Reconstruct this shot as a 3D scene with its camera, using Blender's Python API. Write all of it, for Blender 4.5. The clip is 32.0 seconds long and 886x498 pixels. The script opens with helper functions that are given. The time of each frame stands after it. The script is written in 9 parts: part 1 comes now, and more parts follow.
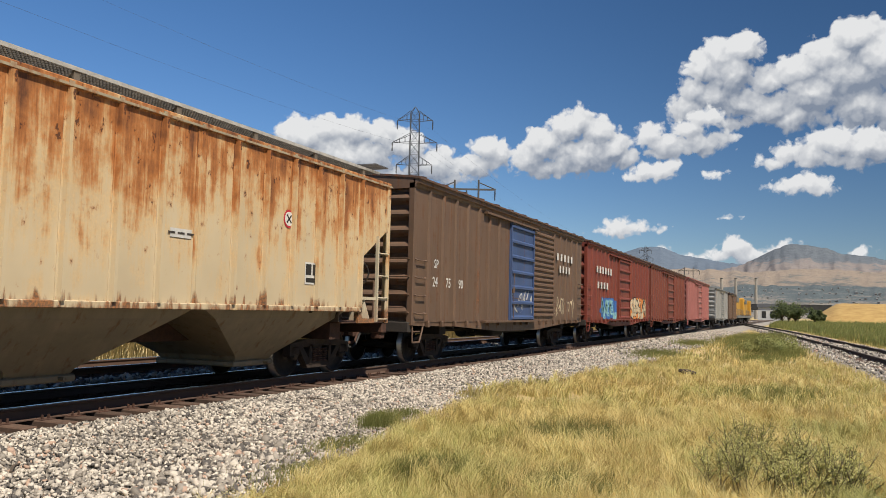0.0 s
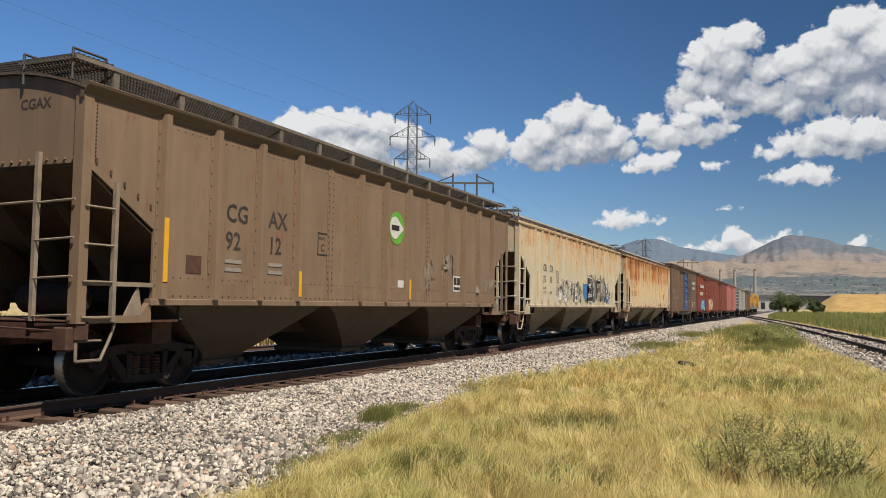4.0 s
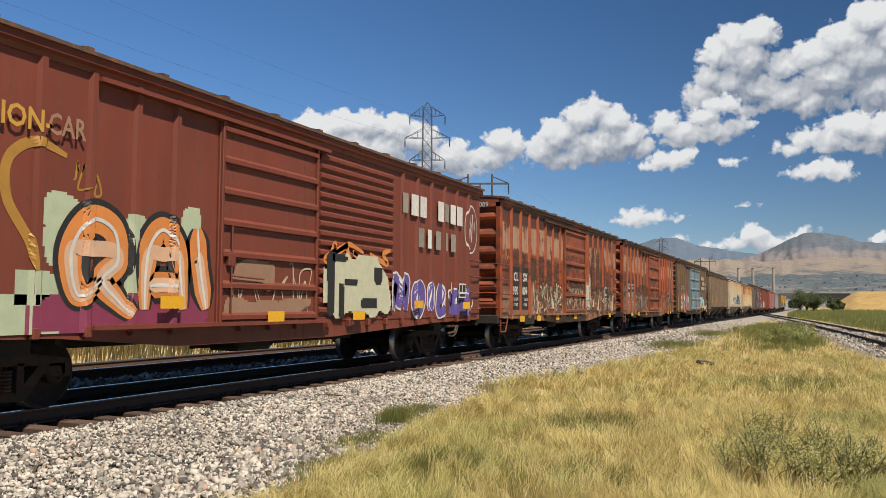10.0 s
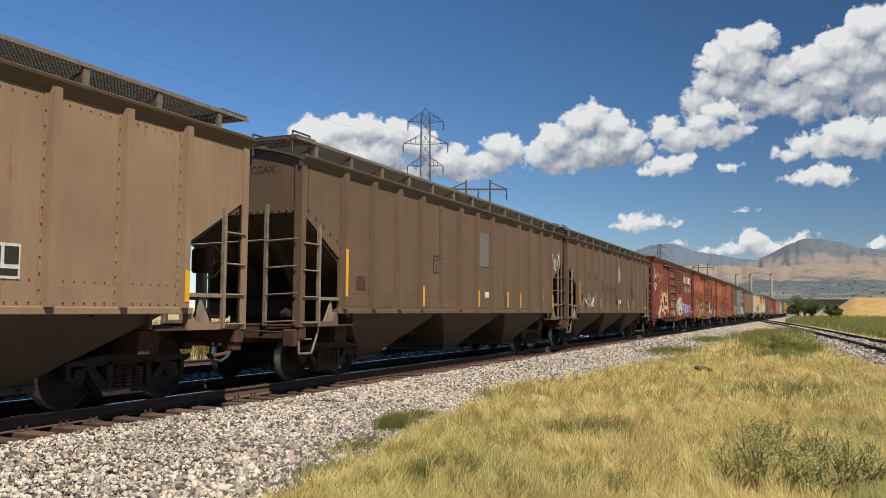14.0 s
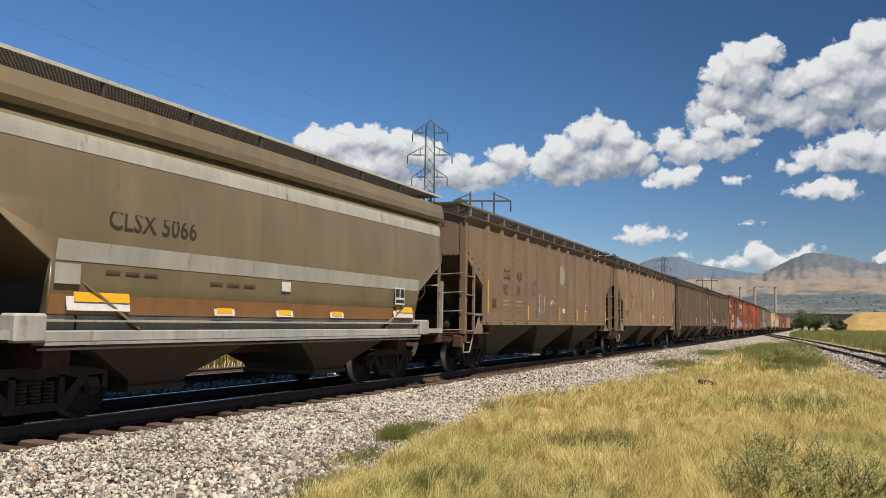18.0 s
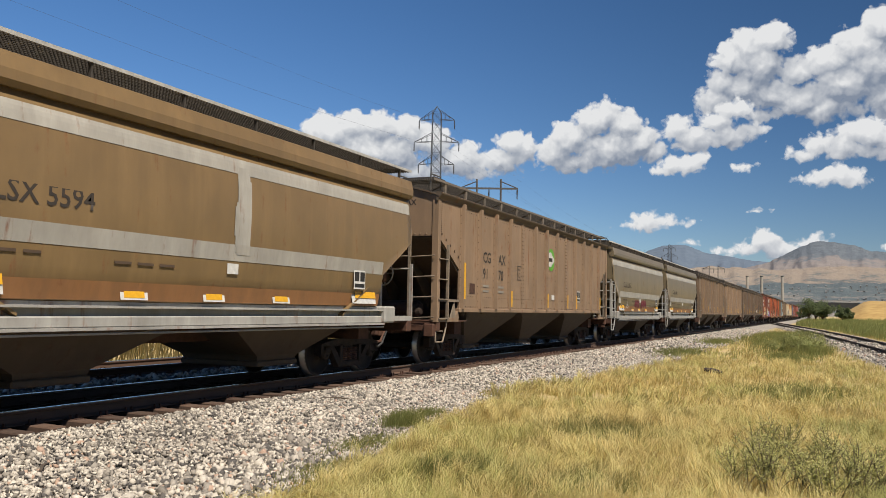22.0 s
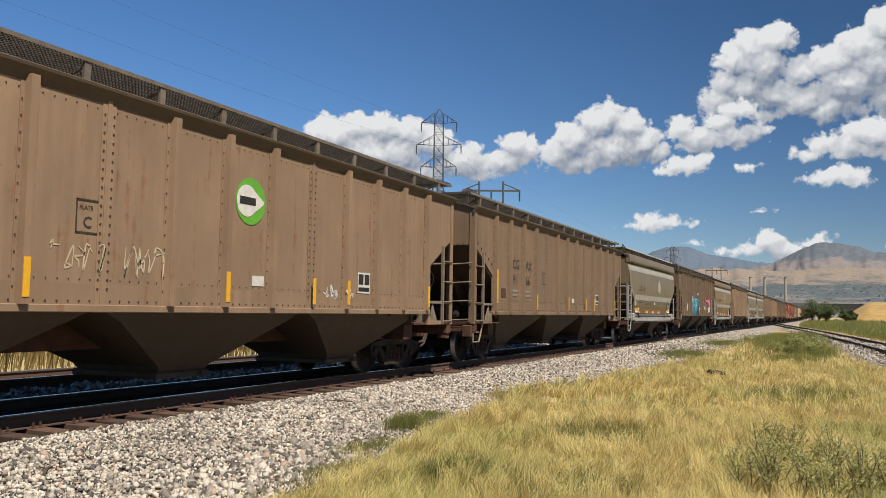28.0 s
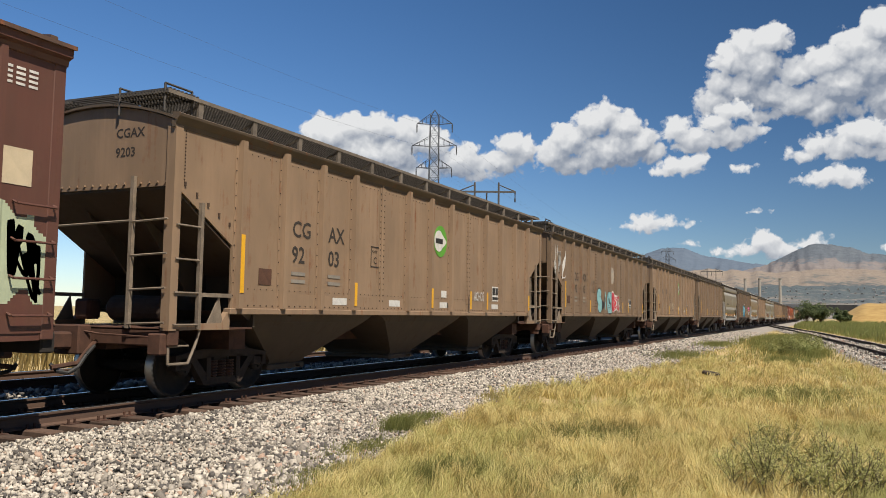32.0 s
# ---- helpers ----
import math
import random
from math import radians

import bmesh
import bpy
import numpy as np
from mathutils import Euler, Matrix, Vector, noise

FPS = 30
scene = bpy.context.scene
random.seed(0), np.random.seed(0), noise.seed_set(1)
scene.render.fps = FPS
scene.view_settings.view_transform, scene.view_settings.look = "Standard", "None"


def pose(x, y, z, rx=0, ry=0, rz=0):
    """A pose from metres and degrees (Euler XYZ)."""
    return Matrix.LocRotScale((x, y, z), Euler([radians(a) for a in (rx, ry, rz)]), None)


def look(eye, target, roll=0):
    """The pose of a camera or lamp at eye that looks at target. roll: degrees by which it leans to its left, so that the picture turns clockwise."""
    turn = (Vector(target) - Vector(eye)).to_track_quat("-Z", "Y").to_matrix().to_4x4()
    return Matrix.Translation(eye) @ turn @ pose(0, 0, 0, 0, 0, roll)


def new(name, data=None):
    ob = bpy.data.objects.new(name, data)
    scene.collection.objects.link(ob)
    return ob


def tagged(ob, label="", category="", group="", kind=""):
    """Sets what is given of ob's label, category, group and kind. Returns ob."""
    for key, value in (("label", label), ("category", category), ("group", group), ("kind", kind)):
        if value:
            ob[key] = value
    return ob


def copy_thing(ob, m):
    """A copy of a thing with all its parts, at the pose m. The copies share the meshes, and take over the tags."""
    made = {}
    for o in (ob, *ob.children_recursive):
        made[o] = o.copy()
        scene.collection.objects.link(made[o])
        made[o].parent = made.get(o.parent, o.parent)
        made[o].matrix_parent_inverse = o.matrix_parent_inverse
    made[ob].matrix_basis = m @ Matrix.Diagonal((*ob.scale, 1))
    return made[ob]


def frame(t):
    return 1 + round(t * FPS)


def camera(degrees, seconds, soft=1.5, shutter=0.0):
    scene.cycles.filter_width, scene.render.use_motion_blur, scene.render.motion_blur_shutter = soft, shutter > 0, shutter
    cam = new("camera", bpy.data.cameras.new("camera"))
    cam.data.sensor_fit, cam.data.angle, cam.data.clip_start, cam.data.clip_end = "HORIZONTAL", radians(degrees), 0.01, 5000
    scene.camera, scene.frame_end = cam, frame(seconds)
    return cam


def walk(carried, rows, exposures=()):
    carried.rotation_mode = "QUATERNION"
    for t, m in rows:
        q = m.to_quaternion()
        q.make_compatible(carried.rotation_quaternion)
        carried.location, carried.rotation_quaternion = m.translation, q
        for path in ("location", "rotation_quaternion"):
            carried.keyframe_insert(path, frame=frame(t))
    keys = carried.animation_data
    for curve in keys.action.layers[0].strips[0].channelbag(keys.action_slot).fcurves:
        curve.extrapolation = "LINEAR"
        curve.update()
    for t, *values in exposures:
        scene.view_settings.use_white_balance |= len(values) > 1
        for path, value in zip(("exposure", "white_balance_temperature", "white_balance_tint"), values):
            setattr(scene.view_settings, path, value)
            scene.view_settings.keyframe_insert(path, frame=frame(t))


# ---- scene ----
cam = camera(55.86, 32.0, soft=0.5)
PATH = [
    (0, -22.91, 4.13, 1.32), (0.5, -22.99, 4.03, 1.38), (1, -23.06, 4.07, 1.34), (1.5, -23.07, 4.12, 1.35),
    (2, -23.12, 4.19, 1.34), (2.5, -23.09, 4.15, 1.41), (3, -23.02, 4.03, 1.33), (3.5, -22.91, 3.87, 1.07),
    (5.5, -22.83, 3.46, 0.46), (6, -22.98, 3.46, 0.40), (6.5, -23.21, 3.37, 0.51), (7, -23.47, 3.30, 0.64),
    (7.5, -23.62, 3.22, 0.79), (8, -23.71, 3.30, 0.61), (8.5, -23.74, 3.38, 0.51), (9, -23.78, 3.46, 0.56),
    (9.5, -23.88, 3.61, 0.47), (10, -23.91, 3.77, 0.36), (10.5, -23.90, 3.89, 0.36), (11, -23.87, 4.01, 0.33),
    (11.5, -23.83, 4.12, 0.39), (12, -23.78, 4.12, 0.45), (12.5, -23.78, 4.14, 0.39), (13, -23.75, 4.07, 0.46),
    (13.5, -23.77, 4.06, 0.46), (14, -23.78, 4.16, 0.41), (14.5, -23.75, 4.29, 0.51), (16.5, -23.71, 4.65, 0.85),
    (17, -23.81, 4.75, 0.87), (17.5, -23.94, 4.85, 0.91), (18, -24.04, 4.93, 0.86), (18.5, -24.13, 5.04, 0.86),
    (19, -24.19, 5.12, 0.81), (19.5, -24.26, 5.11, 0.85), (20, -24.32, 4.98, 0.85), (20.5, -24.38, 4.74, 0.86),
    (21, -24.48, 4.42, 0.92), (21.5, -24.51, 4.18, 1.03), (22, -24.46, 4.06, 1.08), (22.5, -24.39, 3.99, 1.23),
    (23, -24.25, 3.94, 1.30), (23.5, -24.22, 3.92, 1.27), (24, -24.16, 3.91, 1.23), (24.5, -24.16, 3.93, 1.13),
    (25, -24.11, 3.99, 1.09), (25.5, -24.15, 4.04, 1.01), (27.5, -24.52, 4.14, 0.80), (28, -24.64, 4.22, 0.91),
    (28.5, -24.65, 4.34, 0.83), (29, -24.58, 4.37, 0.81), (29.5, -24.48, 4.38, 0.77), (30, -24.38, 4.36, 0.83),
    (30.5, -24.42, 4.29, 1.01), (31, -24.38, 4.27, 1.02), (31.5, -24.36, 4.25, 0.93), (32, -24.33, 4.30, 0.92),
]
RUN = [-100.39, -89.25, -78.06, -66.36, -55.58, -44.40, -33.23, -21.69, -10.87, 0.00, 11.46, 22.27, 33.74, 44.32, 55.27, 66.30, 77.22, 88.07, 98.97, 109.84, 120.66, 131.46, 142.33, 153.37, 164.59, 175.80, 186.96, 198.20, 209.36, 220.47, 231.43, 242.27, 253.05]
CAM_Z, RAIL_Z, TRACK_X = 1.75, 0.41, -9.72


def aim(yaw, pitch, roll):
    return pose(0, 0, CAM_Z, 90 + pitch, 0, -yaw) @ pose(0, 0, 0, 0, 0, roll)


walk(cam, [(t, aim(y, p, r)) for t, y, p, r in PATH])

# ---- light ----
SUN_DIR = Vector((0.46, -0.30, 0.836)).normalized()
world = bpy.data.worlds.new("sky")
scene.world = world
world.use_nodes = True
wn = world.node_tree
sky = wn.nodes.new("ShaderNodeTexSky")
sky.sky_type, sky.sun_disc = "NISHITA", False
sky.sun_elevation = math.asin(SUN_DIR.z)
sky.sun_rotation = math.atan2(SUN_DIR.x, SUN_DIR.y)
sky.altitude, sky.air_density, sky.dust_density, sky.ozone_density = 1300, 1.0, 0.3, 2.0
deep = wn.nodes.new("ShaderNodeHueSaturation")
deep.inputs["Saturation"].default_value = 1.22
wn.links.new(sky.outputs[0], deep.inputs["Color"])
tone = wn.nodes.new("ShaderNodeMixRGB")
tone.blend_type = "MULTIPLY"
tone.inputs[0].default_value, tone.inputs[2].default_value = 1.0, (0.93, 0.97, 1.05, 1)
wn.links.new(deep.outputs[0], tone.inputs[1])
# the sky pales gently from the north-east round to the west
east = wn.nodes.new("ShaderNodeSeparateXYZ")
wn.links.new(wn.nodes.new("ShaderNodeTexCoord").outputs["Generated"], east.inputs[0])
fade = wn.nodes.new("ShaderNodeMapRange")
fade.interpolation_type = "SMOOTHSTEP"
for key, value in (("From Min", -0.85), ("From Max", 0.25), ("To Min", 1.42), ("To Max", 0.68)):
    fade.inputs[key].default_value = value
wn.links.new(east.outputs[0], fade.inputs["Value"])
level = wn.nodes.new("ShaderNodeMixRGB")
level.blend_type = "MULTIPLY"
level.inputs[0].default_value = 1.0
wn.links.new(tone.outputs[0], level.inputs[1])
wn.links.new(fade.outputs[0], level.inputs[2])
wn.links.new(level.outputs[0], wn.nodes["Background"].inputs[0])
wn.nodes["Background"].inputs[1].default_value = 0.056
sun = new("sun", bpy.data.lights.new("sun", "SUN"))
sun.data.energy, sun.data.angle, sun.data.color = 5.0, radians(0.53), (1.0, 0.905, 0.775)
sun.matrix_world = look(SUN_DIR * 50, (0, 0, 0))
scene.view_settings.exposure = 0.55
ALBEDO = 0.73  # one level for all the base colours named below


# ---- materials ----
class Nodes:
    """Short hand for a node tree."""

    def __init__(self, name):
        self.mat = bpy.data.materials.new(name)
        self.mat.use_nodes = True
        self.tree = self.mat.node_tree
        self.bsdf = self.tree.nodes["Principled BSDF"]
        self.out = self.tree.nodes["Material Output"]

    def add(self, kind, **props):
        n = self.tree.nodes.new("ShaderNode" + kind)
        for k, v in props.items():
            if k in ("operation", "blend_type", "data_type", "noise_dimensions", "feature", "distance"):
                if k == "operation":
                    n.operation = v
                elif k == "blend_type":
                    n.blend_type = v
                elif k == "data_type":
                    n.data_type = v
                elif k == "feature":
                    n.feature = v
                elif k == "noise_dimensions":
                    n.noise_dimensions = v
        return n

    def link(self, a, b):
        self.tree.links.new(a, b)

    def put(self, socket, value):
        if isinstance(value, (int, float)):
            socket.default_value = value
        elif isinstance(value, (tuple, list)):
            socket.default_value = (*value, 1) if len(value) == 3 and len(socket.default_value) == 4 else value
        else:
            self.link(value, socket)

    def coords(self, kind="Object"):
        return self.add("TexCoord").outputs[kind]

    def scaled(self, vec, scale, offset=(0, 0, 0)):
        n = self.add("Mapping")
        self.put(n.inputs["Vector"], vec)
        n.inputs["Scale"].default_value = scale
        self.put(n.inputs["Location"], offset)
        return n.outputs[0]

    def noise(self, vec, scale, detail=4.0, rough=0.55):
        n = self.add("TexNoise")
        self.put(n.inputs["Vector"], vec)
        self.put(n.inputs["Scale"], scale)
        self.put(n.inputs["Detail"], detail)
        self.put(n.inputs["Roughness"], rough)
        return n.outputs[0]

    def ramp(self, fac, lo, hi, a=0.0, b=1.0):
        n = self.add("MapRange")
        self.put(n.inputs["Value"], fac)
        for k, v in (("From Min", lo), ("From Max", hi), ("To Min", a), ("To Max", b)):
            self.put(n.inputs[k], v)
        return n.outputs[0]

    def math(self, op, a, b=0.0):
        n = self.add("Math", operation=op)
        self.put(n.inputs[0], a)
        self.put(n.inputs[1], b)
        return n.outputs[0]

    def mix(self, fac, a, b, blend="MIX"):
        n = self.add("MixRGB", blend_type=blend)
        self.put(n.inputs[0], fac)
        self.put(n.inputs[1], a)
        self.put(n.inputs[2], b)
        return n.outputs[0]

    def bump(self, height, strength=0.3, distance=0.02):
        n = self.add("Bump")
        self.put(n.inputs["Strength"], strength)
        self.put(n.inputs["Distance"], distance)
        self.put(n.inputs["Height"], height)
        self.link(n.outputs[0], self.bsdf.inputs["Normal"])

    def done(self, color, rough=0.7, metal=0.0):
        level = self.add("MixRGB", blend_type="MULTIPLY")
        level.inputs[0].default_value, level.inputs[2].default_value = 1.0, (ALBEDO, ALBEDO, ALBEDO, 1)
        self.put(level.inputs[1], color)
        self.link(level.outputs[0], self.bsdf.inputs["Base Color"])
        self.put(self.bsdf.inputs["Roughness"], rough)
        self.put(self.bsdf.inputs["Metallic"], metal)
        return self.mat

    def rnd(self):
        return self.add("ObjectInfo").outputs["Random"]

    def xyz(self, vec):
        n = self.add("SeparateXYZ")
        self.put(n.inputs[0], vec)
        return n.outputs


def paint(name, color, rust=0.3, rust_color=(0.16, 0.055, 0.02), dirt=0.35, patch=None, patch_amount=0.0, rough=0.55,
          streak=0.5, second=None, high=0.0, wide=1.0, panel=None, blur=None):
    """Weathered vehicle paint: fading, vertical run-off streaks, rust blooms, old patches and road dirt."""
    n = Nodes(name)
    co = n.coords()
    seed = n.math("MULTIPLY", n.rnd(), 37.0)
    comb = n.add("CombineXYZ")
    n.put(comb.inputs[1], seed)
    off = comb.outputs[0]
    big = n.noise(n.scaled(co, (1, 0.55, 0.5), off), 1.3, 3)
    fine = n.noise(n.scaled(co, (1, 1, 1), off), 22, 5, 0.65)
    col = n.mix(n.ramp(big, 0.3, 0.7), color, [c * 0.78 for c in color])
    dust = n.noise(n.scaled(co, (5, 3.2, 0.16), off), 1.0, 4, 0.6)
    col = n.mix(n.ramp(dust, 0.5, 0.72, 0.0, 0.5), col, [min(1, c * 1.25) for c in color])
    if blur:
        col = n.mix(n.ramp(n.noise(n.scaled(co, (1, 0.55, 1.5), off), 1.5, 6, 0.62), 0.42, 0.62), col, blur)
    if second:
        col = n.mix(n.ramp(n.noise(n.scaled(co, (1, 1.2, 0.35), off), 1.7, 5, 0.6), 0.47, 0.53), col, second)
    if patch and panel:
        p = n.xyz(co)
        cell = n.math("FLOOR", n.math("DIVIDE", n.math("SUBTRACT", p[1], panel), 0.87))

        def each(k):
            w = n.add("TexWhiteNoise")
            w.noise_dimensions = "1D"
            n.put(w.inputs["W"], n.math("ADD", cell, k))
            return w.outputs["Value"]

        soft = n.math("MULTIPLY", n.math("SUBTRACT", n.noise(n.scaled(co, (1, 2.0, 1.3), off), 2.0, 6, 0.62), 0.5), 0.9)
        zz = n.math("ADD", p[2], soft)
        col = n.mix(n.ramp(n.noise(n.scaled(co, (1, 1.1, 0.5), off), 1.1, 5, 0.6), 0.40, 0.60), col, (0.13, 0.034, 0.016))
        brown = n.mix(n.ramp(fine, 0.35, 0.65), (0.036, 0.018, 0.012), (0.08, 0.034, 0.02))
        band = n.math("MULTIPLY", n.ramp(zz, 3.55, 3.72), n.ramp(each(3.3), 0.2, 0.3, 0.35, 0.92))
        col = n.mix(band, col, brown)
        low = n.math("MULTIPLY", n.ramp(zz, 1.75, 2.15), n.ramp(zz, 3.05, 2.85))
        col = n.mix(n.math("MULTIPLY", low, n.ramp(each(9.7), 0.35, 0.8, 0.0, 0.9)), col, brown)
        foot = n.ramp(n.math("ADD", zz, n.math("MULTIPLY", n.noise(n.scaled(co, (3, 5, 0.8), off), 1.4, 5, 0.65), -0.9)), 1.6, 1.15)
        grime = n.mix(n.ramp(fine, 0.4, 0.6), (0.20, 0.09, 0.045), (0.40, 0.27, 0.16))
        col = n.mix(n.math("MULTIPLY", foot, 0.75), col, grime)
        edge = n.math("MULTIPLY", soft, 0.35)
        zp = n.math("ADD", p[2], edge)
        pm = n.math("MULTIPLY", n.ramp(zp, n.ramp(each(1.1), 0, 1, 2.75, 3.02), n.ramp(each(1.1), 0, 1, 2.80, 3.07)),
                    n.ramp(zp, n.ramp(each(5.2), 0, 1, 3.85, 3.66), n.ramp(each(5.2), 0, 1, 3.79, 3.60)))
        pm = n.math("MULTIPLY", pm, n.ramp(each(7.9), 0.15, 0.16))
        hole = n.noise(n.scaled(co, (3, 2.4, 1.9), off), 1.5, 5, 0.6)
        pale = n.mix(n.ramp(n.noise(n.scaled(co, (2, 3, 0.6), off), 1.6, 4), 0.4, 0.65), patch, [c * q for c, q in zip(patch, (0.85, 0.62, 0.52))])
        pale = n.mix(n.ramp(hole, 0.54, 0.60), pale, (0.24, 0.09, 0.04))
        pale = n.mix(n.ramp(hole, 0.60, 0.62), pale, (0.06, 0.025, 0.016))
        col = n.mix(n.math("MULTIPLY", pm, 0.94), col, pale)
    elif patch:
        pm = n.noise(n.scaled(co, (1, 1.3, 1.0), off), 1.0, 6, 0.62)
        edge = 0.62 - 0.3 * patch_amount
        col = n.mix(n.ramp(pm, edge, edge + 0.03), col, patch)
    st = n.noise(n.scaled(co, (6, 6.5 * wide, 0.22), off), 1.0, 5, 0.6)
    st2 = n.noise(n.scaled(co, (20, 26, 0.5), off), 1.0, 3, 0.6)
    rb = n.noise(n.scaled(co, (2, 2, 1.4), off), 1.6, 7, 0.68)
    amount = n.math("ADD", n.math("MULTIPLY", st, 0.55 + 0.35 * streak), n.math("MULTIPLY", rb, 0.55))
    amount = n.math("ADD", amount, n.math("MULTIPLY", st2, 0.12))
    if high:
        amount = n.math("ADD", amount, n.math("MULTIPLY", n.ramp(n.xyz(co)[2], 1.4, 4.0), high))
    lo = 0.86 - 0.42 * rust
    mask = n.ramp(amount, lo, lo + 0.16)
    rc = n.mix(n.ramp(fine, 0.35, 0.7), rust_color, [min(1, c * 2.1) for c in rust_color])
    col = n.mix(n.math("MULTIPLY", mask, 0.92), col, rc)
    deep = n.ramp(amount, lo + 0.22, lo + 0.34)
    col = n.mix(n.math("MULTIPLY", deep, 0.85), col, (0.035, 0.018, 0.012))
    dm = n.math("MULTIPLY", n.ramp(n.noise(n.scaled(co, (3, 3, 1.2), off), 1.4, 6, 0.65), 0.35, 0.75), dirt)
    col = n.mix(dm, col, (0.10, 0.075, 0.05))
    n.bump(n.math("ADD", n.math("MULTIPLY", fine, 0.25), n.math("MULTIPLY", big, 0.8)), 0.25, 0.012)
    return n.done(col, n.ramp(mask, 0, 1, rough, 0.88))


def rust_runs(name, color, top, amount, rust=(0.36, 0.115, 0.022), dark=(0.085, 0.03, 0.014)):
    """Pale paint with rust that runs down from the roof edge in streaks of uneven length, and blooms along the sill."""
    n = Nodes(name)
    co = n.coords()
    p = n.xyz(co)
    seed = n.math("MULTIPLY", n.rnd(), 37.0)
    comb = n.add("CombineXYZ")
    n.put(comb.inputs[1], n.math("ADD", p[1], seed))
    n.put(comb.inputs[0], n.math("MULTIPLY", p[0], 0.3))
    line = comb.outputs[0]
    fine = n.noise(co, 24, 5, 0.65)
    big = n.noise(n.scaled(co, (1, 0.5, 0.5)), 1.4, 4)
    col = n.mix(n.ramp(big, 0.3, 0.7), color, [c * 0.84 for c in color])
    wob = n.math("MULTIPLY", n.math("SUBTRACT", n.noise(n.scaled(co, (2, 7, 2.2)), 1.0, 6, 0.65), 0.5), 1.1)
    flow = n.add("CombineXYZ")
    n.put(flow.inputs[0], n.math("MULTIPLY", p[0], 0.3))
    n.put(flow.inputs[1], n.math("ADD", p[1], seed))
    n.put(flow.inputs[2], n.math("MULTIPLY", p[2], 0.07))
    broad, thin, hair = n.noise(flow.outputs[0], 1.6, 3), n.noise(flow.outputs[0], 6.0, 4, 0.65), n.noise(flow.outputs[0], 26, 3)
    cloudy = n.noise(n.scaled(co, (2, 1.7, 1.2), (0, 3.1, 0)), 1.5, 7, 0.66)
    rise = n.math("SUBTRACT", n.ramp(p[2], 1.34, top), 0.5)
    run = n.math("ADD", n.math("MULTIPLY", broad, 0.42), n.math("ADD", n.math("MULTIPLY", thin, 0.40), n.math("MULTIPLY", hair, 0.18)))
    run = n.math("ADD", n.math("ADD", run, n.math("MULTIPLY", rise, 0.30)), n.math("MULTIPLY", n.math("SUBTRACT", cloudy, 0.5), 0.55))
    run = n.math("ADD", run, n.math("MULTIPLY", n.math("SUBTRACT", fine, 0.5), 0.10))
    run = n.math("SUBTRACT", run, 0.17 * (1 - amount))
    run = n.math("ADD", run, 0.025 * amount)
    for lo, hi, tone, most in ((0.42, 0.60, (0.60, 0.38, 0.16), 0.7), (0.535, 0.66, rust, 0.88), (0.66, 0.80, dark, 0.9)):
        tint = n.mix(n.ramp(fine, 0.35, 0.7), tone, [min(1, c * 1.45) for c in tone])
        col = n.mix(n.math("MULTIPLY", n.ramp(run, lo, hi), most), col, tint)
    pit = n.math("ADD", n.noise(n.scaled(co, (3, 3.6, 2.6), (0, 0.7, 0)), 1.9, 5, 0.6), n.math("MULTIPLY", rise, 0.13))
    col = n.mix(n.math("MULTIPLY", n.ramp(pit, 0.60, 0.69), 0.65 * amount), col, rust)
    col = n.mix(n.math("MULTIPLY", n.ramp(pit, 0.67, 0.70), 0.9 * amount), col, dark)
    up = n.math("ADD", n.math("SUBTRACT", p[2], 1.34), n.math("MULTIPLY", wob, 0.6))
    foot = n.ramp(n.math("SUBTRACT", n.ramp(n.noise(line, 2.7, 3, 0.7), 0.5, 0.75, 0.0, 0.4), up), 0.0, 0.12)
    col = n.mix(n.math("MULTIPLY", foot, 0.85 * amount), col, n.mix(n.ramp(fine, 0.4, 0.6), dark, rust))
    n.bump(n.math("ADD", n.math("MULTIPLY", fine, 0.25), big), 0.2, 0.012)
    return n.done(col, 0.6)


def simple(name, color, rough=0.7, metal=0.0, vary=0.3, scale=6.0, bump=0.15):
    """A plain worn surface with grain at two scales."""
    n = Nodes(name)
    co = n.coords()
    a = n.noise(co, scale, 4)
    b = n.noise(co, scale * 9, 3)
    m = n.math("ADD", n.math("MULTIPLY", a, 0.65), n.math("MULTIPLY", b, 0.35))
    r = n.ramp(n.rnd(), 0, 1, -0.12, 0.12)
    m = n.ramp(n.math("ADD", m, r), 0.3, 0.7)
    col = n.mix(m, [c * (1 - vary) for c in color], [min(1, c * (1 + vary * 0.6)) for c in color])
    n.bump(m, bump, 0.01)
    return n.done(col, rough, metal)


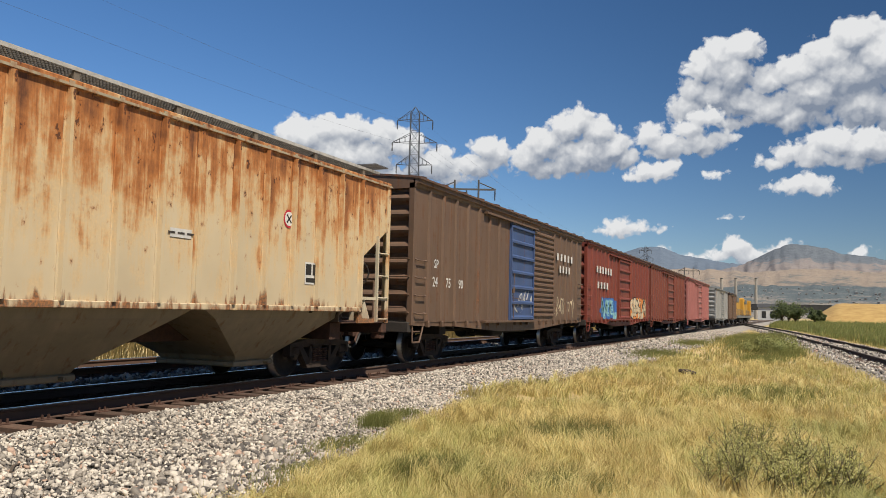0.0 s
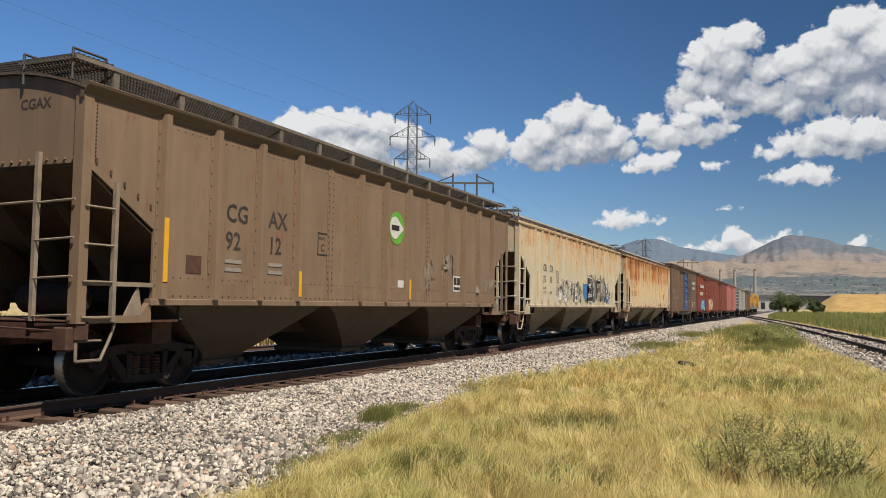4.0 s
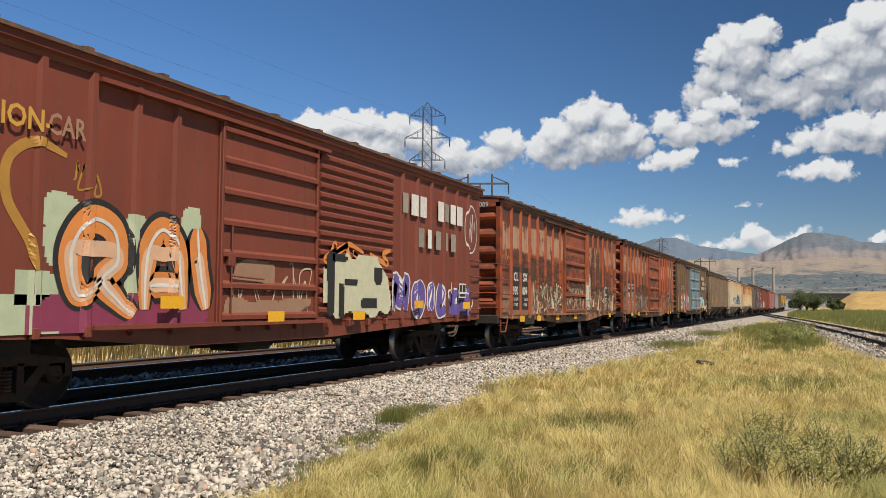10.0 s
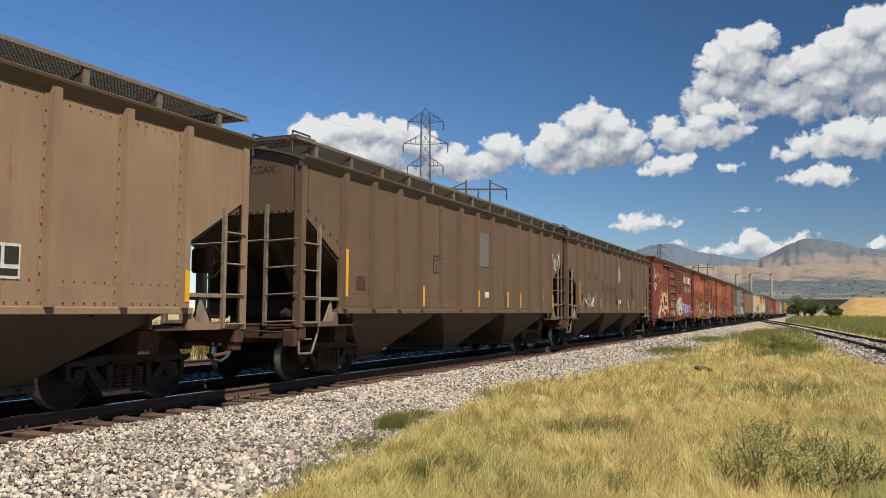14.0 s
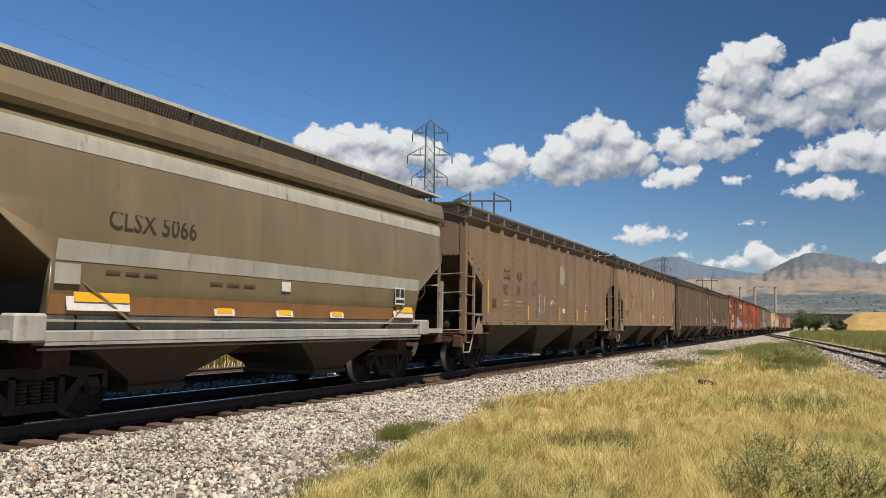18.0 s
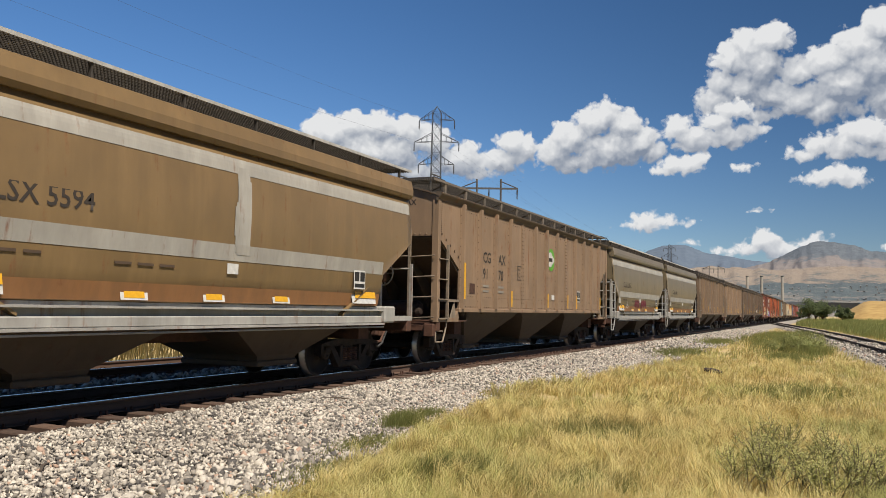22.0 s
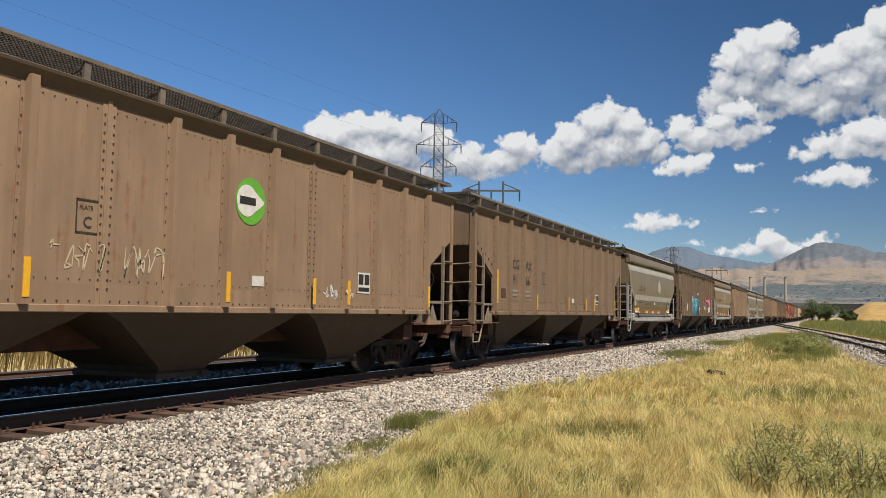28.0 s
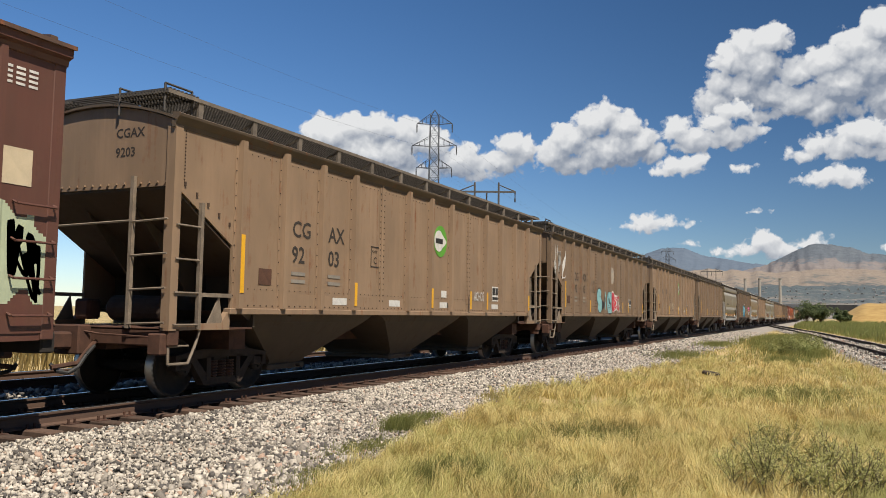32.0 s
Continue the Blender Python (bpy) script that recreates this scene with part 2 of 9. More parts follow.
# ---- building blocks ----
class Shape:
    """Collects vertices and faces for one mesh."""

    def __init__(self):
        self.v, self.f = [], []

    def add(self, verts, faces):
        k = len(self.v)
        self.v += [tuple(p) for p in verts]
        self.f += [tuple(i + k for i in q) for q in faces]
        return self

    def box(self, x0, x1, y0, y1, z0, z1, c=0.0):
        if c <= 0:
            vs = [(x, y, z) for x in (x0, x1) for y in (y0, y1) for z in (z0, z1)]
            return self.add(vs, [(0, 1, 3, 2), (4, 6, 7, 5), (0, 4, 5, 1), (2, 3, 7, 6), (0, 2, 6, 4), (1, 5, 7, 3)])
        c = min(c, (x1 - x0) * 0.45, (y1 - y0) * 0.45, (z1 - z0) * 0.45)
        ax = ((x0, x1), (y0, y1), (z0, z1))
        vs, ids = [], {}
        for sx in (0, 1):
            for sy in (0, 1):
                for sz in (0, 1):
                    for a in range(3):
                        p = []
                        for b, s in enumerate((sx, sy, sz)):
                            val = ax[b][s]
                            p.append(val if a == b else val + (c if s == 0 else -c))
                        ids[(sx, sy, sz, a)] = len(vs)
                        vs.append(p)
        fs = []
        for a in range(3):
            u, w = (a + 1) % 3, (a + 2) % 3
            for s in (0, 1):
                q = []
                for su, sw in ((0, 0), (1, 0), (1, 1), (0, 1)):
                    k = [0, 0, 0]
                    k[a], k[u], k[w] = s, su, sw
                    q.append(ids[(*k, a)])
                fs.append(tuple(q if s else q[::-1]))
            for su in (0, 1):
                for sw in (0, 1):
                    k0, k1 = [0, 0, 0], [0, 0, 0]
                    k0[a], k1[a] = 0, 1
                    for k in (k0, k1):
                        k[u], k[w] = su, sw
                    q = [ids[(*k0, u)], ids[(*k1, u)], ids[(*k1, w)], ids[(*k0, w)]]
                    fs.append(tuple(q if (su == sw) == (su == 1) or True else q[::-1]))
        for sx in (0, 1):
            for sy in (0, 1):
                for sz in (0, 1):
                    fs.append(tuple(ids[(sx, sy, sz, a)] for a in range(3)))
        return self.add(vs, fs)

    def prism(self, poly, a0, a1, axis="x"):
        """A polygon swept along an axis. poly holds the other two coordinates in the order of x, y, z."""
        def at(p, a):
            return {"x": (a, p[0], p[1]), "y": (p[0], a, p[1]), "z": (p[0], p[1], a)}[axis]
        n = len(poly)
        vs = [at(p, a0) for p in poly] + [at(p, a1) for p in poly]
        fs = [tuple(range(n - 1, -1, -1)), tuple(range(n, 2 * n))]
        fs += [(i, (i + 1) % n, n + (i + 1) % n, n + i) for i in range(n)]
        return self.add(vs, fs)

    def loft(self, rings, closed=True, caps=True):
        n = len(rings[0])
        vs = [p for r in rings for p in r]
        fs = []
        for k in range(len(rings) - 1):
            for i in range(n if closed else n - 1):
                j = (i + 1) % n
                fs.append((k * n + i, k * n + j, (k + 1) * n + j, (k + 1) * n + i))
        if caps:
            fs += [tuple(range(n - 1, -1, -1)), tuple(range((len(rings) - 1) * n, len(rings) * n))]
        return self.add(vs, fs)

    def rod(self, a, b, r, n=6, r2=None):
        a, b = Vector(a), Vector(b)
        d = (b - a).normalized()
        u = d.orthogonal().normalized()
        w = d.cross(u)
        rings = []
        for p, rr in ((a, r), (b, r2 if r2 is not None else r)):
            rings.append([p + (u * math.cos(2 * math.pi * i / n) + w * math.sin(2 * math.pi * i / n)) * rr for i in range(n)])
        return self.loft(rings)

    def path(self, pts, r, n=6):
        for a, b in zip(pts[:-1], pts[1:]):
            self.rod(a, b, r, n)
        return self

    def disc(self, c, r, axis, t, n=24, r2=None):
        """A round plate of thickness t about the axis x or y."""
        d = {"x": Vector((t, 0, 0)), "y": Vector((0, t, 0)), "z": Vector((0, 0, t))}[axis]
        c = Vector(c)
        return self.rod(c - d / 2, c + d / 2, r, n, r2)

    def mesh(self, name, smooth=False):
        m = bpy.data.meshes.new(name)
        m.from_pydata(self.v, [], self.f)
        bm = bmesh.new()
        bm.from_mesh(m)
        bmesh.ops.recalc_face_normals(bm, faces=bm.faces)
        bm.to_mesh(m)
        bm.free()
        if smooth:
            m.polygons.foreach_set("use_smooth", [True] * len(m.polygons))
        m.materials.append(None)
        return m


def part(name, shape, material, parent, label="", smooth=False):
    """One mesh object under a thing or a part. shape: a Shape, or mesh data to share."""
    data = shape.mesh(name, smooth) if isinstance(shape, Shape) else shape
    if not data.materials:
        data.materials.append(None)
    ob = new(name, data)
    ob.material_slots[0].link = "OBJECT"
    ob.material_slots[0].material = material
    ob.parent = parent
    return tagged(ob, label)


def thing(name, label, category, group="", kind="", at=None):
    ob = new(name)
    ob.empty_display_size = 0.3
    if at is not None:
        ob.matrix_basis = at
    return tagged(ob, label, category, group, kind)


SHARED = {}


def shared(key, maker, smooth=False):
    """Mesh data made once and used by every alike part."""
    if key not in SHARED:
        SHARED[key] = maker().mesh(str(key[0] if isinstance(key, tuple) else key), smooth)
    return SHARED[key]


def letters(text, size, bold=0.0, squeeze=1.0):
    """Flat lettering as mesh data in the yz plane, facing +x, starting at the origin."""
    key = ("lettering", text, size, bold, squeeze)
    if key not in SHARED:
        cu = bpy.data.curves.new("lettering", "FONT")
        cu.body, cu.size, cu.offset, cu.resolution_u = text, size, bold, 2
        ob = bpy.data.objects.new("lettering", cu)
        m = bpy.data.meshes.new_from_object(ob)
        bpy.data.objects.remove(ob)
        m.transform(Matrix(((0, 0, 1, 0), (squeeze, 0, 0, 0), (0, 1, 0, 0), (0, 0, 0, 1))))
        m.materials.clear()
        m.materials.append(None)
        SHARED[key] = m
    return SHARED[key]


def write(name, text, size, material, parent, x, y, z, bold=0.0, squeeze=1.0, end=False, label=""):
    ob = part(name, letters(text, size, bold, squeeze), material, parent, label)
    ob.matrix_basis = pose(x, y, z, 0, 0, -90 if end else 0)
    return ob


# ---- shared vehicle materials ----
TRUCK = simple("cast_steel_dirt", (0.05, 0.033, 0.024), 0.85, 0.2, 0.5, 9, 0.4)
IRON = simple("rusty_iron", (0.10, 0.045, 0.027), 0.85, 0.1, 0.45, 8, 0.3)
UNDER = simple("underframe_grime", (0.028, 0.022, 0.018), 0.9, 0.0, 0.4, 4, 0.3)
RUBBER = simple("black_hose", (0.02, 0.02, 0.02), 0.7)
YELLOW = simple("yellow_reflector", (0.85, 0.45, 0.02), 0.45, 0, 0.12, 14)
WHITE = simple("white_marking", (0.72, 0.71, 0.68), 0.6, 0, 0.2, 10)
BLACK = simple("black_marking", (0.022, 0.021, 0.02), 0.6, 0, 0.3, 10)
GREYM = simple("faded_marking", (0.30, 0.27, 0.23), 0.7, 0, 0.2, 10)
GALV = simple("galvanised_grating", (0.22, 0.21, 0.2), 0.6, 0.4, 0.4, 6)
DKGRATE = simple("dark_grating", (0.11, 0.10, 0.092), 0.75, 0.3, 0.4, 6)


def wheel_steel():
    n = Nodes("wheel_steel")
    c = n.xyz(n.coords())
    r = n.math("SQRT", n.math("ADD", n.math("MULTIPLY", c[1], c[1]), n.math("MULTIPLY", c[2], c[2])))
    worn = n.ramp(r, 0.436, 0.439)
    g = n.noise(n.coords(), 14, 4)
    dark = n.mix(n.ramp(g, 0.3, 0.7), (0.014, 0.011, 0.009), (0.034, 0.023, 0.017))
    col = n.mix(worn, dark, (0.5, 0.48, 0.46))
    n.bump(g, 0.2, 0.01)
    return n.done(col, n.ramp(worn, 0, 1, 0.85, 0.32), n.math("MULTIPLY", worn, 0.9))


WHEEL = wheel_steel()
WHEEL_R = 0.44
WHEELS, TRAIN = [], []


def make_wheelset():
    s = Shape()
    s.rod((-0.9, 0, 0), (0.9, 0, 0), 0.085, 10)
    for q in (1, -1):
        prof = [(0.665, 0.47), (0.69, 0.472), (0.70, 0.445), (0.80, 0.438), (0.805, 0.40), (0.765, 0.385), (0.745, 0.26),
                (0.765, 0.16), (0.80, 0.14), (0.80, 0.09)]
        rings = [[(q * x, r * math.cos(a * math.pi / 18), r * math.sin(a * math.pi / 18)) for a in range(36)] for x, r in prof]
        s.loft(rings, True, True)
        s.disc((q * 0.95, 0, 0), 0.13, "x", 0.1, 12)
        for k in range(3):
            a = k * 2.094
            s.disc((q * 1.005, 0.07 * math.cos(a), 0.07 * math.sin(a)), 0.018, "x", 0.02, 6)
    return s


def make_truck():
    s = Shape()
    for q in (1, -1):
        x0, x1 = (0.86, 1.02) if q > 0 else (-1.02, -0.86)
        s.prism([(-1.10, 0.40), (-1.10, 0.62), (-0.55, 0.70), (0.55, 0.70), (1.10, 0.62), (1.10, 0.40), (0.98, 0.40),
                 (0.95, 0.54), (0.70, 0.55), (0.40, 0.57), (-0.40, 0.57), (-0.70, 0.55), (-0.95, 0.54), (-0.98, 0.40)], x0, x1, "x")
        s.prism([(-0.78, 0.55), (-0.62, 0.55), (-0.34, 0.26), (0.34, 0.26), (0.62, 0.55), (0.78, 0.55), (0.45, 0.15),
                 (-0.45, 0.15)], x0 + 0.01, x1 - 0.01, "x")
        for y in (-0.36, 0.36):
            s.box(x0, x1, y - 0.05, y + 0.05, 0.22, 0.6)
        for y in (-0.89, 0.89):
            s.box(x0, x1, y - 0.15, y + 0.15, 0.40, 0.60, 0.03)
    s.box(-0.95, 0.95, -0.2, 0.2, 0.42, 0.66, 0.03)
    s.disc((0, 0, 0.69), 0.2, "z", 0.12, 16)
    for y in (-0.5, 0.5):
        s.box(-0.8, 0.8, y - 0.05, y + 0.05, 0.3, 0.42)
    return s


def make_spring():
    s = Shape()
    rings = []
    for k in range(6):
        for z, r in ((0.0, 0.06), (0.012, 0.085), (0.03, 0.085)):
            rings.append([(r * math.cos(a * math.pi / 5), r * math.sin(a * math.pi / 5), 0.265 + 0.045 * k + z) for a in range(10)])
    s.loft(rings)
    return s


def truck(parent, y, material=None):
    t = part("truck", shared("truck", make_truck), material or TRUCK, parent)
    t.matrix_basis = pose(0, y, 0)
    for q in (1, -1):
        for yy in (-0.2, 0.0, 0.2):
            sp = part("spring", shared("spring", make_spring), IRON, t)
            sp.matrix_basis = pose(q * 0.95, yy, 0)
    for dy in (-0.89, 0.89):
        w = part("wheelset", shared("wheelset", make_wheelset, True), WHEEL, t)
        w.matrix_parent_inverse = pose(0, dy, WHEEL_R)
        WHEELS.append(w)


def make_coupler():
    s = Shape()
    s.box(-0.11, 0.11, -0.75, 0.1, 0.74, 0.98, 0.03)
    s.prism([(-0.19, -0.95), (0.06, -1.0), (0.19, -0.88), (0.19, -0.72), (-0.19, -0.72)], 0.70, 1.02, "z")
    s.box(-0.24, 0.24, -0.35, -0.12, 0.66, 1.08, 0.02)
    s.path([(0.25, -0.05, 0.85), (0.3, -0.4, 0.55), (0.2, -0.75, 0.5)], 0.035, 6)
    return s


def couplers(parent, h):
    for q in (1, -1):
        c = part("coupler", shared("coupler", make_coupler), IRON, parent)
        c.matrix_basis = pose(0, -h, 0) if q < 0 else pose(0, h, 0, 0, 0, 180)


def make_stirrup():
    s = Shape()
    s.path([(0, -0.22, 1.05), (0, -0.2, 0.55), (0, 0.2, 0.55), (0, 0.34, 0.8), (0, 0.44, 1.05)], 0.022, 6)
    s.path([(0, -0.21, 0.8), (0, 0.2, 0.8)], 0.016, 6)
    return s


def mirrored(parent, name, mesh, material, label=""):
    """A part and its mirror images on the four corners, by half turns and mirrored mesh data."""
    a = part(name, mesh, material, parent, label)
    b = part(name, mesh, material, parent, label)
    b.matrix_basis = pose(0, 0, 0, 0, 0, 180)
    return a, b


def ladder_shape(stile, rungs, r=0.016):
    s = Shape()
    for p in stile:
        s.box(*p)
    for a, b in rungs:
        s.rod(a, b, r, 6)
    return s


# ---- covered hopper with outside posts ----
# rust on the heads, dark enough to include their small painted shadows
RIVET = simple("rivet_rust_shadow", (0.085, 0.05, 0.032), 0.85, 0.1, 0.3, 9)
LADDER_TAN = simple("worn_ladder_paint", (0.27, 0.215, 0.16), 0.7, 0.1, 0.45, 5)
EDGE_TAN = simple("worn_walkway_edge", (0.22, 0.185, 0.15), 0.75, 0.2, 0.35, 7)
# taupe darkened for road grime and for the shade below the cars
BAY_SHADE_GRIME = paint("shaded_grimy_bay_paint", (0.088, 0.06, 0.038), 0.25, (0.06, 0.03, 0.018), 0.5, rough=0.75)


SILL_EDGE = simple("pale_walkway_edge", (0.58, 0.57, 0.54), 0.7, 0.2, 0.3, 7)


def make_brake_wheel():
    s = Shape()
    n = 20
    rings = []
    for k in range(n + 1):
        a = 2 * math.pi * k / n
        rings.append([((0.27 + 0.018 * math.cos(b)) * math.cos(a), 0.018 * math.sin(b), (0.27 + 0.018 * math.cos(b)) * math.sin(a)) for b in (0, 1.57, 3.14, 4.71)])
    s.loft(rings, True, False)
    for k in range(5):
        a = 2 * math.pi * k / 5
        s.rod((0, 0.05, 0), (0.27 * math.cos(a), 0, 0.27 * math.sin(a)), 0.014, 5)
    s.disc((0, 0.05, 0), 0.06, "y", 0.08, 10)
    return s


def make_reservoir():
    s = Shape()
    rings = []
    for x, r in ((-0.6, 0.05), (-0.58, 0.14), (-0.5, 0.2), (0.5, 0.2), (0.58, 0.14), (0.6, 0.05)):
        rings.append([(x, r * math.cos(a * math.pi / 8), r * math.sin(a * math.pi / 8)) for a in range(16)])
    return s.loft(rings)


def make_hose():
    pts = [(0.28, -0.1, 0.78), (0.33, -0.28, 0.66), (0.34, -0.42, 0.5), (0.30, -0.55, 0.42), (0.22, -0.66, 0.45), (0.14, -0.72, 0.55)]
    return Shape().path(pts, 0.028, 7)


def end_gear(car, h, mat):
    """Brake wheel and gear box on one end, air tank under the other slope, brake hoses at both."""
    w = part("brake_wheel", shared("brake_wheel", make_brake_wheel), mat, car)
    w.matrix_basis = pose(0.75, h + 0.08, 2.1)
    part("brake_gear_box", shared(("brake_gear_box", h), lambda: Shape().box(0.58, 0.92, h - 0.18, h + 0.02, 1.9, 2.3, 0.04)), IRON, car)
    part("brake_stand", shared(("brake_stand", h), lambda: Shape().box(0.67, 0.83, h - 0.14, h - 0.04, 1.04, 1.93, 0.01)), mat, car)
    r = part("air_reservoir", shared("air_reservoir", make_reservoir), TRUCK, car)
    r.matrix_basis = pose(0.1, -h + 0.95, 1.32)
    p = part("brake_valve", shared("brake_valve", lambda: Shape().box(-0.16, 0.16, -0.14, 0.14, -0.16, 0.16, 0.04)), IRON, car)
    p.matrix_basis = pose(-0.85, -h + 0.8, 1.3)
    for q in (0, 180):
        e = part("brake_hose", shared("brake_hose", make_hose), RUBBER, car)
        e.matrix_basis = pose(0, 0, 0, 0, 0, q) @ pose(0, -h, 0)
        c = part("cut_lever", shared("cut_lever", lambda: Shape().path([(1.45, -0.06, 0.92), (0.35, -0.08, 0.95), (0.2, -0.3, 1.0)], 0.016, 5)), IRON, car)
        c.matrix_basis = pose(0, 0, 0, 0, 0, q) @ pose(0, -h, 0)


def rib_places(L, posts):
    """The first side post and the distance from post to post."""
    step = {13: 1.155, 17: 0.847}.get(posts) or (L - 2.6) / (posts - 1)
    return L / 2 - step * (posts - 1) / 2, step


def rib_hopper(label, y, body, roof, marks, L=17.0, walkway=None, reflectors=(1.71, 5.45, 8.3, 10.5, 12.4, 15.2), posts=13, bays=3,
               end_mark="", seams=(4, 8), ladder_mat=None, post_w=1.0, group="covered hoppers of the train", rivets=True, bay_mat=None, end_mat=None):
    h = L / 2
    car = thing("hopper_car", label, "hopper car", group)
    TRAIN.append((car, y))
    lm = ladder_mat or LADDER_TAN
    X0, X1, ZT, ZS = 1.50, 1.535, 3.98, 1.34

    def side():
        s = Shape()
        s.prism([(-h, 3.06), (-h + 1.3, 2.30), (-h + 1.3, ZS), (h - 1.3, ZS), (h - 1.3, 2.30), (h, 3.06), (h, ZT), (-h, ZT)], X0, X1, "x")
        return s

    mirrored(car, "side_sheet", shared(("side_sheet", L), side), body)
    first, step = rib_places(L, posts)
    deep = 0.095 if posts == 13 else 0.08

    def post():
        s = Shape()
        s.box(X1 - 0.002, X1 + 0.010, -0.13 * post_w, 0.13 * post_w, ZS, ZT - 0.1)
        s.prism([(X1 + 0.008, -0.075 * post_w), (X1 + deep, -0.055 * post_w), (X1 + deep, 0.055 * post_w), (X1 + 0.008, 0.075 * post_w)], ZS, ZT - 0.04, "z")
        return s

    def seam():
        s = Shape()
        s.box(X1 - 0.002, X1 + 0.012, -0.11, 0.11, ZS, ZT - 0.04)
        s.box(X1 + 0.010, X1 + 0.022, -0.035, 0.035, ZS, ZT - 0.04)
        return s

    for k in range(posts):
        yy = -h + first + k * step
        for q in (0, 180):
            if k in seams:
                p = part("seam_strip", shared("seam_strip", seam), body, car)
            else:
                p = part("side_post", shared(("side_post", post_w), post), body, car)
            p.matrix_basis = pose(0, 0, 0, 0, 0, q) @ pose(0, yy if q == 0 else -yy, 0)

    def rivet_rows():
        s = Shape()
        n = int((L - 2.8) / 0.16)
        for k in range(n):
            s.disc((X1 + 0.010, -h + 1.4 + k * 0.16, ZS + 0.05), 0.011, "x", 0.02, 5)
            s.disc((X1 + 0.004, -h + 1.4 + k * 0.16, ZS + 0.31), 0.009, "x", 0.012, 5)
            s.disc((X1 + 0.004, -h + 1.4 + k * 0.16, ZT - 0.20), 0.010, "x", 0.012, 5)
        for k in range(17):
            s.disc((X1 + 0.003, -h + 0.2, 3.15 + k * 0.05), 0.013, "x", 0.012, 5)
        for k in range(posts):
            yy = -h + first + k * step
            for j in range(20 if k in seams else 12):
                z = ZS + 0.2 + j * (2.3 / (20 if k in seams else 12))
                for w in ((-0.075, 0.075) if k in seams else (-0.11, 0.11)):
                    s.disc((X1 + 0.014, yy + w, z), 0.015 if k in seams else 0.010, "x", 0.018, 5)
        for k in range(5):
            s.box(X1, X1 + 0.02, -h + 0.2 + k * 0.25, -h + 0.23 + k * 0.25, 3.06 - 0.12 * k, 3.12 - 0.12 * k)
        return s

    if rivets:
        tagged(part("rivet_row", shared(("rivet_row", L), rivet_rows), RIVET, car, "dark rivet and bolt heads"), kind="stuff")
        mirrored(car, "sill_band", shared(("sill_band", L), lambda: Shape().box(X1 - 0.002, X1 + 0.006, -h + 1.3, h - 1.3, ZS, ZS + 0.26)), body)

    def roof_shape():
        s = Shape()
        pts = [(x, 4.0 + 0.30 * (1 - (x / 1.58) ** 2)) for x in np.linspace(-1.58, 1.58, 11)]
        low = [(x, z - 0.035) for x, z in pts[::-1]]
        s.prism([*pts, *low], -h - 0.06, h + 0.06, "y")
        for k in range(posts):
            yy = -h + first + k * step
            s.prism([(x, z + 0.03) for x, z in pts] + [(x, z + 0.001) for x, z in pts[::-1]], yy - 0.04, yy + 0.04, "y")
        return s

    part("roof", shared(("roof", L, posts), roof_shape), roof, car)

    def chord():
        s = Shape()
        s.prism([(1.50, 3.86), (1.545, 3.86), (1.56, 3.92), (1.635, 4.015), (1.645, 4.05), (1.62, 4.065), (1.50, 4.075)], -h - 0.05, h + 0.05, "y")
        return s

    def slim_chord():
        return Shape().box(1.50, 1.562, -h - 0.03, h + 0.03, 3.95, 4.06, 0.012)

    if posts == 13:
        mirrored(car, "top_chord", shared(("top_chord", L), chord), roof)
    else:
        mirrored(car, "top_chord", shared(("slim_chord", L), slim_chord), body)

    def end_sheet():
        s = Shape()
        pts = [(x, 3.98 + 0.28 * (1 - (x / 1.5) ** 2)) for x in np.linspace(-1.5, 1.5, 9)]
        s.prism([(-1.5, 3.04), *pts, (1.5, 3.04)][::-1], -h, -h + 0.03, "y")
        for k in range(19):
            s.disc((-1.4 + 0.155 * k, -h - 0.01, 3.1), 0.022, "y", 0.03, 5)
        return s

    mirrored(car, "end_sheet", shared(("end_sheet", L), end_sheet), end_mat or body)

    def slope():
        s = Shape()
        s.prism([(-h + 0.02, 3.04), (-h + 3.0, 1.25), (-h + 3.0, 1.22), (-h + 0.02, 3.0)], -1.5, 1.5, "x")
        return s

    def gusset(x):
        return lambda: Shape().prism([(-h + 0.3, 2.84), (-h + 2.2, 1.7), (-h + 2.2, 1.05), (-h + 2.0, 1.05)], x - 0.02, x + 0.02, "x")

    # the end recess gets its shade from this darker paint
    mirrored(car, "slope_sheet", shared(("slope_sheet", L), slope), BAY_SHADE_GRIME)
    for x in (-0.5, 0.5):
        mirrored(car, "gusset", shared(("gusset", L, x), gusset(x)), BAY_SHADE_GRIME)
    mirrored(car, "bulkhead", shared(("bulkhead", L), lambda: Shape().box(-1.48, 1.48, -h + 1.95, -h + 2.0, 1.05, 1.85)), BAY_SHADE_GRIME)
    end_gear(car, h, lm)

    def corner():
        s = Shape()
        s.prism([(1.40, -h - 0.02), (1.555, -h - 0.02), (1.555, -h + 0.13), (1.53, -h + 0.13), (1.53, -h + 0.01), (1.40, -h + 0.01)], 1.02, 3.98, "z")
        return s

    def corner2():
        s = Shape()
        s.prism([(-1.40, -h - 0.02), (-1.555, -h - 0.02), (-1.555, -h + 0.13), (-1.53, -h + 0.13), (-1.53, -h + 0.01), (-1.40, -h + 0.01)], 1.02, 3.98, "z")
        return s

    mirrored(car, "corner_post", shared(("corner_post", L), corner), body)
    mirrored(car, "corner_post", shared(("corner_post_b", L), corner2), body)

    def sill():
        s = Shape()
        s.box(1.44, 1.585, -h + 1.25, h - 1.25, 1.25, 1.345, 0.01)
        return s

    mirrored(car, "side_sill", shared(("side_sill", L), sill), body)
